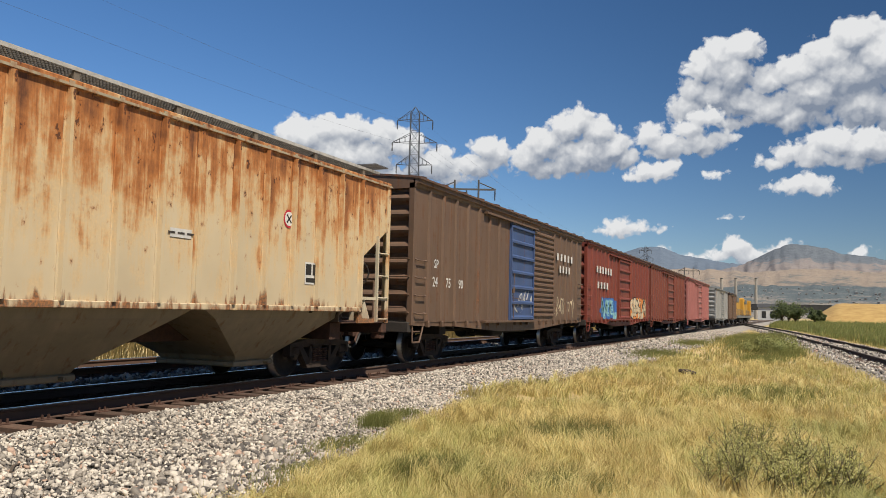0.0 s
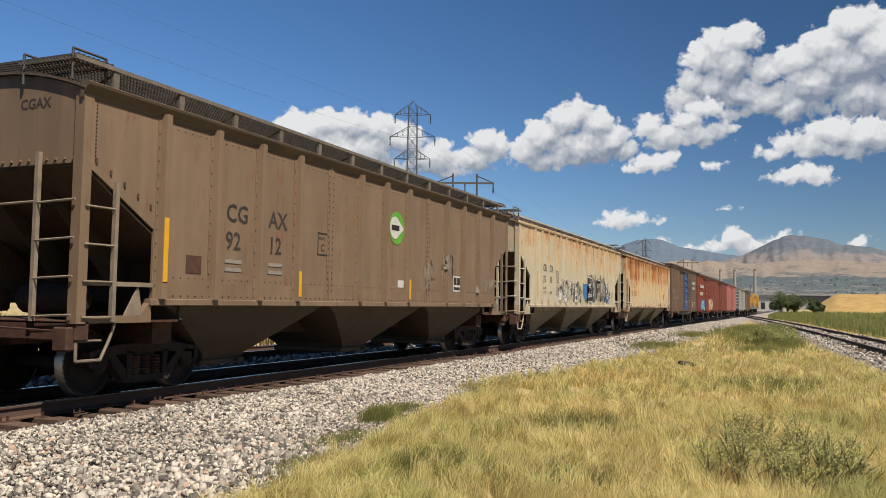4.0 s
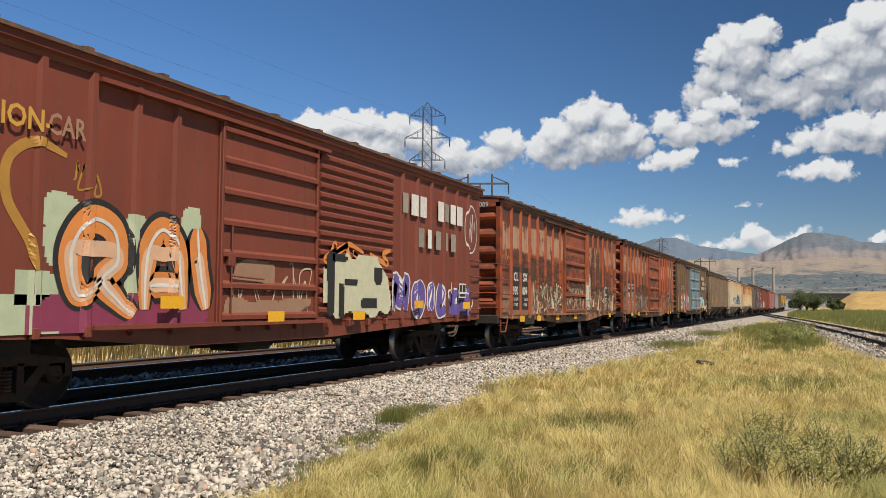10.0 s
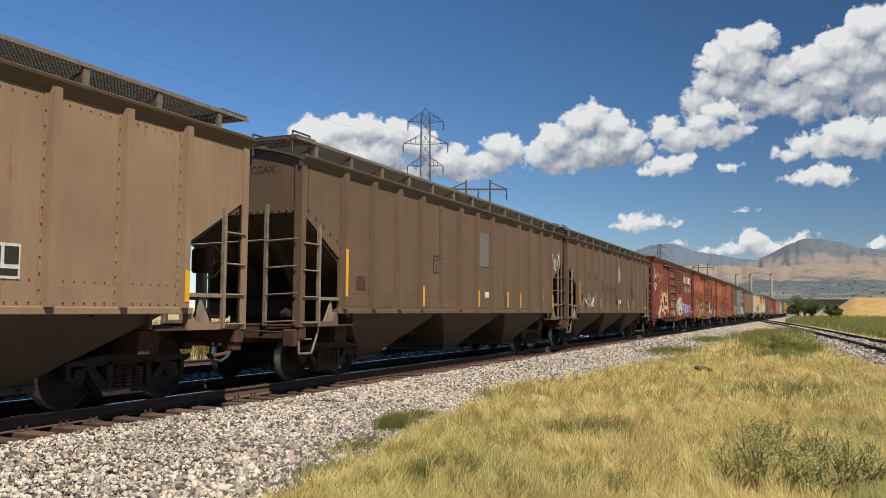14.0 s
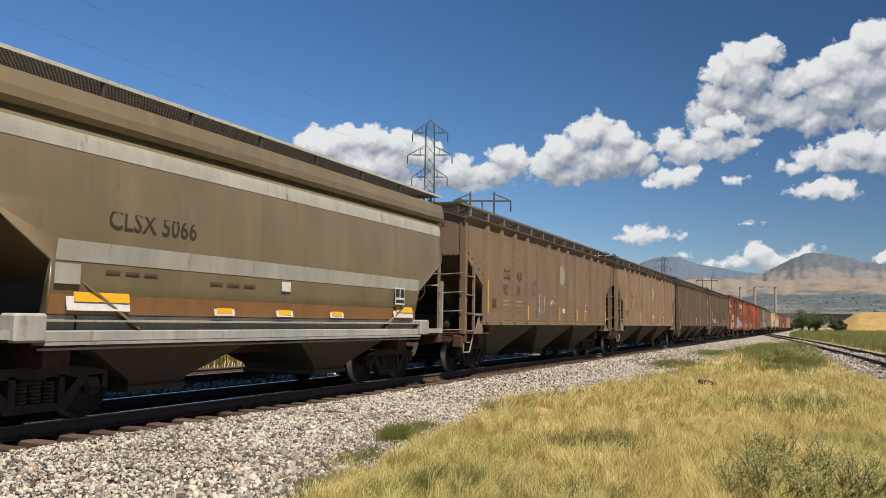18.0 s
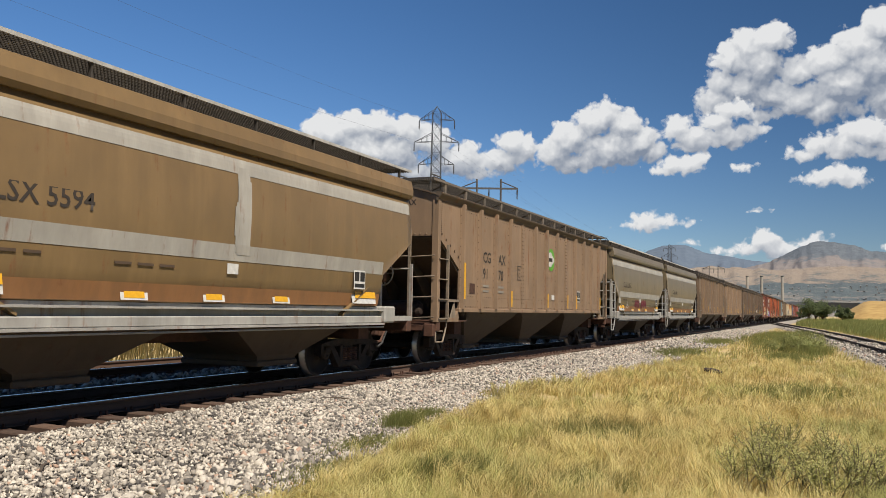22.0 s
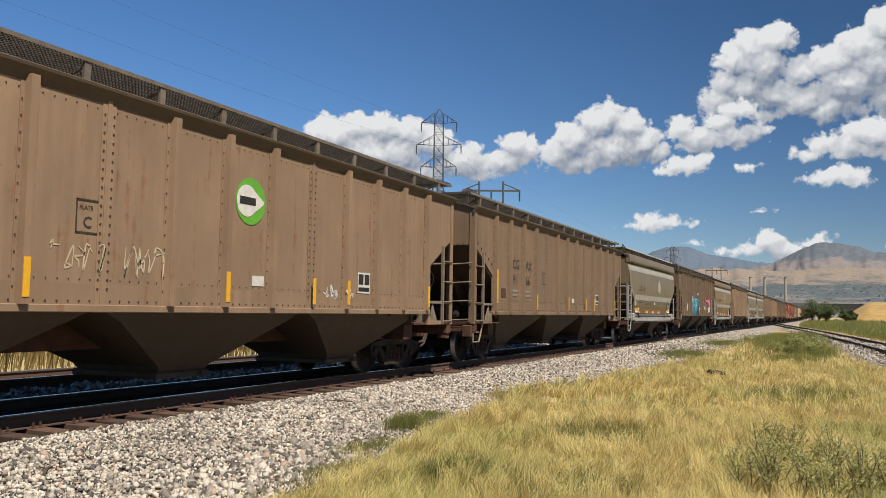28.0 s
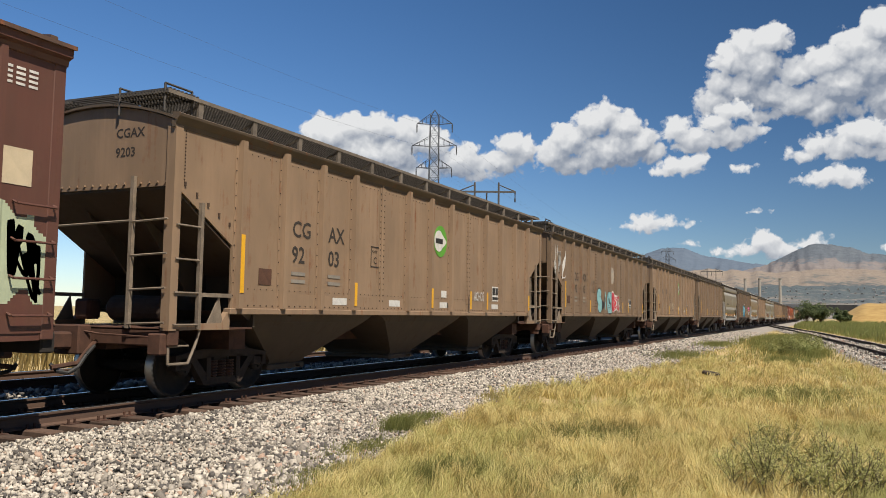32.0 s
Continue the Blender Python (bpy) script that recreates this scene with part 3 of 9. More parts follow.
    for q in (1, -1):
        mirrored(car, "end_sill", shared(("end_sill", L, q), lambda: Shape().prism(
            [(q * (h - 1.3), 1.34), (q * (h - 1.3), 1.02), (q * h, 1.02), (q * h, 1.10), (q * (h - 1.1), 1.12)], 1.44, 1.54, "x")), body)

    def frame_shape():
        s = Shape()
        s.box(-0.3, 0.3, -h + 0.1, h - 0.1, 0.72, 1.06)
        for q in (1, -1):
            s.box(-1.54, 1.54, min(q * h, q * (h - 0.22)), max(q * h, q * (h - 0.22)), 0.80, 1.06, 0.02)
            s.box(-1.5, 1.5, min(q * h, q * (h - 1.9)), max(q * h, q * (h - 1.9)), 1.02, 1.05)
            s.box(-1.3, 1.3, q * (h - 1.8) - 0.2, q * (h - 1.8) + 0.2, 0.70, 1.02)
            s.box(1.25, 1.5, min(q * h, q * (h - 0.1)) - 0.1, max(q * h, q * (h - 0.1)), 0.68, 0.98, 0.02)
        return s

    part("underframe", shared(("underframe", L), frame_shape), IRON, car)

    def bay():
        s = Shape()
        w = (L - 2 * 1.55) / bays / 2 - 0.04
        rings = []
        for hw, d, z in ((1.46, w, 1.30), (1.40, w * 0.82, 1.12), (0.86, 0.55, 0.45), (0.80, 0.50, 0.36)):
            rings.append([(-hw, -d, z), (hw, -d, z), (hw, d, z), (-hw, d, z)])
        s.loft(rings)
        s.box(-0.85, 0.85, -0.58, 0.58, 0.27, 0.37, 0.02)
        s.rod((-0.95, 0.3, 0.32), (0.95, 0.3, 0.32), 0.025, 6)
        return s

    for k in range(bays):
        b = part("hopper_bay", shared(("hopper_bay", L, bays), bay), bay_mat or BAY_SHADE_GRIME, car)
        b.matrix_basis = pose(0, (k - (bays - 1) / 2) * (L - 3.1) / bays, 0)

    def side_ladder(q):
        def make():
            s = Shape()
            s.box(1.53, 1.59, q * (h - 0.56) - 0.03, q * (h - 0.56) + 0.03, 1.04, 2.86)
            for z in (1.1, 1.55, 2.02, 2.5):
                s.rod((1.57, q * (h - 0.05), z), (1.57, q * (h - 0.57), z), 0.016)
            s.box(1.52, 1.56, min(q * (h - 0.1), q * (h - 1.3)), max(q * (h - 0.1), q * (h - 1.3)), 1.5, 1.56)
            s.prism([(q * (h - 0.75), 1.04), (q * (h - 1.15), 1.04), (q * (h - 1.05), 1.52)], 1.515, 1.535, "x")
            return s
        return make

    def end_ladder():
        st = [(0.80, 0.86, -h - 0.07, -h - 0.01, 1.04, 3.2)]
        rungs = [((0.83, -h - 0.06, z), (1.5, -h - 0.06, z + 0.03)) for z in (1.1, 1.58, 2.06, 2.54)]
        s = ladder_shape(st, rungs)
        s.rod((-1.5, -h - 0.05, 2.5), (0.83, -h - 0.05, 2.56), 0.018)
        s.box(-1.5, -1.44, -h - 0.07, -h - 0.01, 1.04, 2.6)
        return s

    for q in (-1, 1):
        mirrored(car, "ladder", shared(("side_ladder", L, q), side_ladder(q)), lm)
    mirrored(car, "ladder", shared(("end_ladder", L), end_ladder), lm)
    for q in (0, 180):
        st = part("stirrup_step", shared("stirrup_step", make_stirrup), lm, car)
        st.matrix_basis = pose(0, 0, 0, 0, 0, q) @ pose(1.5, -h + 0.25, 0)

    def boards():
        s = Shape()
        n = int(L / 0.06)
        for x in np.linspace(0.45, 1.44, 18):
            s.box(x - 0.005, x + 0.005, -h - 0.1, h + 0.1, 4.355, 4.39)
        for k in range(n):
            yy = -h + L * k / n
            s.box(0.44, 1.45, yy - 0.006, yy + 0.006, 4.36, 4.385)
        return s

    inset = pose(0, 0, 0) if posts == 13 else pose(-0.25, 0, -0.05)
    for ob in mirrored(car, "running_board", shared(("running_board", L), boards), walkway or DKGRATE):
        ob.matrix_basis = ob.matrix_basis @ inset
        tagged(ob, kind="stuff")
    edges = mirrored(car, "board_edge", shared(("board_edge", L), lambda: Shape().box(1.446, 1.462, -h - 0.1, h + 0.1, 4.345, 4.40)), SILL_EDGE if walkway else EDGE_TAN)
    for ob in edges:
        ob.matrix_basis = ob.matrix_basis @ inset

    def bracket():
        s = Shape()
        s.prism([(1.41, 4.35), (1.45, 4.35), (1.44, 4.06), (1.40, 4.06)], -0.05, 0.05, "y")
        s.prism([(1.0, 4.17), (1.05, 4.16), (1.42, 4.31), (1.42, 4.35)], -0.012, 0.012, "y")
        return s

    for k in range(posts if posts < 15 else 9):
        yy = -h + 0.6 + k * (L - 1.2) / ((posts if posts < 15 else 9) - 1)
        for q in (0, 180):
            p = part("board_bracket", shared("board_bracket", bracket), EDGE_TAN, car)
            p.matrix_basis = pose(0, 0, 0, 0, 0, q) @ pose(0, yy, 0) @ inset

    def cross_board():
        s = Shape()
        for x in (0.5,):
            s.path([(x, -h - 0.05, 4.1), (x, -h - 0.05, 4.5), (x, -h + 0.5, 4.5), (x, -h + 0.5, 4.1)], 0.018)
        return s

    mirrored(car, "roof_grab_rail", shared(("roof_grab_rail", L), cross_board), walkway or DKGRATE)
    for q in (0, 180):
        g = part("roof_grab_rail", shared(("roof_grab_rail", L), cross_board), walkway or DKGRATE, car)
        g.matrix_basis = pose(0, 0, 0, 0, 0, q) @ pose(0.85, 0, 0)
        for k in range(8):
            b = part("platform_slat", shared("platform_slat", lambda: Shape().box(-1.45, 1.45, -0.015, 0.015, 4.40, 4.43)), walkway or DKGRATE, car)
            b.matrix_basis = pose(0, 0, 0, 0, 0, q) @ pose(0, -h - 0.035 + k * 0.08, 0)

    def hatch():
        s = Shape()
        s.box(-0.42, 0.42, -h + 0.7, h - 0.7, 4.28, 4.46, 0.05)
        for k in range(12):
            yy = -h + 1.4 + k * (L - 2.8) / 11
            s.box(-0.46, 0.46, yy - 0.05, yy + 0.05, 4.30, 4.50, 0.02)
        return s

    part("roof_hatch", shared(("roof_hatch", L), hatch), roof, car)
    for k, v in enumerate(reflectors):
        s = part("reflector", shared(("reflector", k == 0), lambda: Shape().box(0, 0.006, -0.045, 0.045, 0, 0.9 if k == 0 else 0.45)), YELLOW, car)
        v = first + step * round((v - first) / step) if posts == 13 else v
        s.matrix_basis = pose(X1 + (0.097 if posts == 13 else 0.004), v - h, 1.58 if k == 0 else 1.42)
    truck(car, -h + 1.85)
    truck(car, h - 1.85)
    couplers(car, h)
    if end_mark:
        a, b = end_mark
        write("lettering", a, 0.19, marks, car, 0.42, -h - 0.003, 3.78, 0.004, end=True)
        write("lettering", b, 0.19, marks, car, 0.42, -h - 0.003, 3.50, 0.004, end=True)
    car["half"] = h
    return car


def road_marks(car, L, left, right, nl, nr, mat, z=2.58, y0=2.88, gap=1.155, size=0.40):
    """Reporting letters and number between the posts, with small data lines below."""
    h = L / 2
    x = 1.541
    for dy, a, b in ((0, left, nl), (gap, right, nr)):
        write("lettering", a, size, mat, car, x, -h + y0 + dy, z, 0.006)
        write("lettering", b, size, mat, car, x, -h + y0 + dy, z - 0.44, 0.006)
        for k in range(2):
            s = part("data_line", shared("data_line", lambda: Shape().box(0, 0.004, 0, 0.42, 0, 0.06)), GREYM, car)
            s.matrix_basis = pose(x, -h + y0 + dy, z - 0.66 - k * 0.13)


def plate(car, name, x, y, z, w, hgt, mat, label="", t=0.004):
    """A flat sign or painted panel on the near side."""
    s = part(name, shared(("plate", w, hgt, t), lambda: Shape().box(0, t, -w / 2, w / 2, -hgt / 2, hgt / 2)), mat, car, label)
    s.matrix_basis = pose(x, y, z)
    return s


def data_panel(car, x, y, z, w=0.46, hgt=0.4):
    """A black stencil panel with a white frame and bars."""
    p = plate(car, "data_panel", x, y, z, w, hgt, WHITE, "black consolidated stencil panel with white frame")
    for dy, dz, ww, hh in ((-w / 4, hgt / 6, w * 0.4, hgt * 0.5), (w / 4, hgt / 6, w * 0.4, hgt * 0.5), (0, -hgt / 3.2, w * 0.88, hgt * 0.2)):
        s = part("stencil_field", shared(("field", ww, hh), lambda: Shape().box(0, 0.003, -ww / 2, ww / 2, -hh / 2, hh / 2)), BLACK, p)
        s.matrix_basis = pose(0.004, dy, dz)


def round_sign(car, x, y, z, r, mat, label="", name="emblem"):
    s = part(name, shared(("round", r), lambda: Shape().disc((0, 0, 0), r, "x", 0.004, 32)), mat, car, label)
    s.matrix_basis = pose(x, y, z)
    return s


# ---- rounded-side covered hopper ----
def round_hopper(label, y, body, light, band, sillm, marks, text="", L=12.8, logo=None, tags=()):
    h = L / 2
    car = thing("hopper_car", label, "hopper car", "rounded covered hoppers of the train")
    TRAIN.append((car, y))
    prof = [(1.34, 1.33), (1.43, 1.36), (1.50, 1.75), (1.555, 2.25), (1.57, 2.7), (1.555, 3.15), (1.52, 3.5), (1.47, 3.72)]

    def shell():
        s = Shape()
        for q in (1, -1):
            outer = [(q * x, z) for x, z in prof]
            rings = []
            for yy, cut in ((-h + 0.25, 2.75), (-h + 0.45, 2.6), (-h + 1.4, 2.0), (-h + 1.45, 1.33), (0, 1.33), (h - 1.45, 1.33),
                            (h - 1.4, 2.0), (h - 0.45, 2.6), (h - 0.25, 2.75)):
                ring = []
                for x, z in outer:
                    if z < cut:
                        zz = cut
                        xx = np.interp(zz, [p[1] for p in prof], [p[0] for p in prof]) * q
                        ring.append((xx, yy, zz))
                    else:
                        ring.append((x, yy, z))
                ring += [(x - q * 0.03, yy, z) for x, yy, z in ring[::-1]]
                rings.append(ring)
            s.loft(rings)
        return s

    part("side_shell", shared(("side_shell", L), shell, True), body, car)

    def stripe(z0, z1):
        def make():
            s = Shape()
            zs = np.linspace(z0, z1, 5)
            ring = [(np.interp(z, [p[1] for p in prof], [p[0] for p in prof]) + 0.006, z) for z in zs]
            ring += [(x - 0.005, z) for x, z in ring[::-1]]
            y0 = -h + (0.30 if z0 > 2.75 else 1.46)
            s.prism(ring, y0, -y0, "y")
            return s
        return make

    for nm, z0, z1, m in (("upper_stripe", 3.35, 3.58, light), ("lower_stripe", 2.0, 2.25, light), ("orange_band", 1.36, 1.60, band)):
        mirrored(car, nm, shared((nm, L), stripe(z0, z1)), m)

    def chord():
        s = Shape()
        s.prism([(1.40, 3.70), (1.53, 3.71), (1.575, 3.78), (1.575, 3.90), (1.52, 4.10), (1.44, 4.13), (1.30, 4.12)], -h + 0.2, h - 0.2, "y")
        return s

    mirrored(car, "top_chord", shared(("top_chord_r", L), chord), body)

    def roof():
        s = Shape()
        pts = [(x, 4.06 + 0.14 * (1 - (x / 1.5) ** 2)) for x in np.linspace(-1.5, 1.5, 11)]
        s.prism([*pts, *[(x, z - 0.04) for x, z in pts[::-1]]], -h + 0.15, h - 0.15, "y")
        s.box(-0.4, 0.4, -h + 0.6, h - 0.6, 4.12, 4.30, 0.05)
        return s

    part("roof", shared(("roof_r", L), roof), body, car)

    def end():
        s = Shape()
        pts = [(x, 3.88 + 0.24 * (1 - (x / 1.5) ** 2)) for x in np.linspace(-1.46, 1.46, 9)]
        s.prism([(-1.52, 2.75), *pts, (1.52, 2.75)], -h + 0.22, -h + 0.25, "y")
        return s

    def end_slope():
        return Shape().prism([(-h + 0.22, 2.76), (-h + 2.9, 1.2), (-h + 2.9, 1.16), (-h + 0.22, 2.72)], -1.5, 1.5, "x")

    mirrored(car, "end_sheet", shared(("end_r", L), end), body)
    mirrored(car, "slope_sheet", shared(("end_slope_r", L), end_slope), body)
    mirrored(car, "bulkhead", shared(("bulkhead_r", L), lambda: Shape().box(-1.4, 1.4, -h + 1.9, -h + 1.94, 1.05, 1.8)), BAY_SHADE_GRIME)
    for x in (-0.6, 0.6):
        mirrored(car, "end_post", shared(("end_post_r", L, x), lambda: Shape().box(x - 0.05, x + 0.05, -h + 0.5, -h + 0.6, 1.05, 2.6)), body)
    end_gear(car, h - 0.1, sillm)

    def sill():
        s = Shape()
        s.box(1.38, 1.50, -h + 1.35, h - 1.35, 1.02, 1.16, 0.015)
        s.box(1.34, 1.56, -h + 1.35, h - 1.35, 0.985, 1.02)
        s.box(1.30, 1.40, -h + 1.35, h - 1.35, 1.16, 1.34)
        s.box(1.36, 1.53, -h + 1.35, h - 1.35, 1.262, 1.29)
        return s

    mirrored(car, "side_sill", shared(("sill_r", L), sill), sillm)
    for q in (1, -1):
        mirrored(car, "bolster_cap", shared(("bolster_cap_r", L, q), lambda: Shape().box(1.30, 1.58, q * (h - 1.15) - 0.22, q * (h - 1.15) + 0.22, 1.02, 1.36, 0.03)), sillm)
        mirrored(car, "end_sill", shared(("end_sill_r", L, q), lambda: Shape().box(1.36, 1.5, min(q * h, q * (h - 1.35)), max(q * h, q * (h - 1.35)), 1.06, 1.16)), sillm)

    def cage():
        s = Shape()
        for yy in (-h + 0.06, -h + 0.62):
            s.box(1.50, 1.55, yy, yy + 0.06, 1.06, 2.62)
        for k in range(5):
            s.rod((1.53, -h + 0.08, 1.14 + 0.34 * k), (1.53, -h + 0.66, 1.14 + 0.34 * k), 0.018)
        s.box(0.62, 0.68, -h - 0.02, -h + 0.03, 1.06, 2.72)
        s.box(1.46, 1.52, -h - 0.02, -h + 0.03, 1.06, 2.72)
        for k in range(5):
            s.rod((0.64, -h, 1.14 + 0.36 * k), (1.5, -h, 1.14 + 0.36 * k), 0.018)
        s.box(0.62, 1.54, -h - 0.02, -h + 0.6, 2.60, 2.64)
        s.rod((-1.45, -h, 2.2), (0.65, -h, 2.2), 0.02)
        s.box(-1.5, -1.44, -h - 0.02, -h + 0.03, 1.06, 2.3)
        return s

    mirrored(car, "ladder", shared(("cage_r", L), cage), sillm, "pale grey ladder cage")
    for q in (0, 180):
        st = part("stirrup_step", shared("stirrup_step", make_stirrup), sillm, car)
        st.matrix_basis = pose(0, 0, 0, 0, 0, q) @ pose(1.5, -h + 0.3, 0)

    def frame_shape():
        s = Shape()
        s.box(-0.3, 0.3, -h + 0.1, h - 0.1, 0.72, 1.06)
        for q in (1, -1):
            s.box(-1.5, 1.5, min(q * h, q * (h - 0.22)), max(q * h, q * (h - 0.22)), 0.82, 1.06, 0.02)
            s.box(-1.46, 1.46, min(q * h, q * (h - 1.6)), max(q * h, q * (h - 1.6)), 1.02, 1.05)
            s.box(-1.3, 1.3, q * (h - 1.75) - 0.2, q * (h - 1.75) + 0.2, 0.70, 1.02)
        return s

    part("underframe", shared(("frame_r", L), frame_shape), IRON, car)

    def bay():
        s = Shape()
        rings = []
        for hw, d, z in ((1.34, 2.35, 1.30), (1.30, 2.0, 1.1), (0.84, 0.6, 0.45), (0.8, 0.55, 0.36)):
            rings.append([(-hw, -d, z), (hw, -d, z), (hw, d, z), (-hw, d, z)])
        s.loft(rings)
        s.box(-0.85, 0.85, -0.6, 0.6, 0.27, 0.37, 0.02)
        return s

    for yy in (-2.4, 2.4):
        b = part("hopper_bay", shared(("bay_r",), bay), BAY_SHADE_GRIME, car)
        b.matrix_basis = pose(0, yy, 0)

    def boards():
        s = Shape()
        n = int(L / 0.06)
        for x in np.linspace(0.45, 1.4, 17):
            s.box(x - 0.005, x + 0.005, -h, h, 4.34, 4.375)
        for k in range(n):
            s.box(0.44, 1.41, -h + L * k / n - 0.006, -h + L * k / n + 0.006, 4.345, 4.37)
        for k in range(8):
            yy = -h + 0.5 + k * (L - 1) / 7
            s.prism([(1.34, 4.34), (1.4, 4.34), (1.39, 3.92), (1.35, 3.92)], yy - 0.014, yy + 0.014, "y")
        return s

    for ob in mirrored(car, "running_board", shared(("boards_r", L), boards), RUSTGRATE):
        tagged(ob, kind="stuff")
    mirrored(car, "board_edge", shared(("board_edge_r", L), lambda: Shape().box(1.405, 1.42, -h, h, 4.335, 4.385)), SILL_EDGE)

    def rails():
        s = Shape()
        s.path([(0.65, -h - 0.1, 4.05), (0.65, -h - 0.1, 4.5), (0.65, -h + 0.7, 4.3)], 0.018)
        return s

    for q in (0, 180):
        for x in (0, 0.65):
            g = part("roof_grab_rail", shared(("rails_r", L), rails), RUSTGRATE, car)
            g.matrix_basis = pose(0, 0, 0, 0, 0, q) @ pose(x, 0, 0)
        for k in range(6):
            b = part("platform_slat", shared("platform_slat_r", lambda: Shape().box(-1.3, 1.3, -0.025, 0.025, 4.37, 4.40)), RUSTGRATE, car)
            b.matrix_basis = pose(0, 0, 0, 0, 0, q) @ pose(0, -h + 0.025 + k * 0.1, 0)
    for v, w in ((2.2, 0.9), (4.68, 0.36), (6.27, 0.36), (7.97, 0.36), (L - 2.1, 0.8)):
        b = plate(car, "reflector_backing", 1.452 if w < 0.5 else 1.478, v - h, 1.475 if w < 0.5 else 1.53, w + 0.12, 0.21 if w < 0.5 else 0.26, WHITE)
        b.rotation_euler = (0, radians(-10), 0)
        p = plate(car, "reflector", 1.457 if w < 0.5 else 1.484, v - h + (0.05 if w > 0.5 else 0), 1.475 if w < 0.5 else 1.58, w, 0.15 if w < 0.5 else 0.14, YELLOW)
        p.rotation_euler = (0, radians(-10), 0)
    mirrored(car, "end_patch", shared(("end_patch_r", L), lambda: Shape().box(1.515, 1.524, -h + 1.47, -h + 1.85, 1.72, 2.02)), light)
    mirrored(car, "grab_pipe", shared(("grab_pipe_r", L), lambda: Shape().rod((1.5, -h + 1.3, 0.94), (1.5, h - 1.3, 0.94), 0.016)), sillm)
    if text:
        write("lettering", text, 0.36, marks, car, 1.569, -h + 2.2, 2.45, 0.004)
    data_panel(car, 1.552, h - 2.4, 1.86, 0.42, 0.36)
    if logo:
        round_sign(car, 1.575, 1.2, 2.75, 0.36, logo, "worn pale circle")
    truck(car, -h + 1.75)
    truck(car, h - 1.75)
    couplers(car, h)
    car["half"] = h
    return car


RUSTGRATE = simple("weathered_grating", (0.085, 0.075, 0.065), 0.8, 0.2, 0.4, 6)


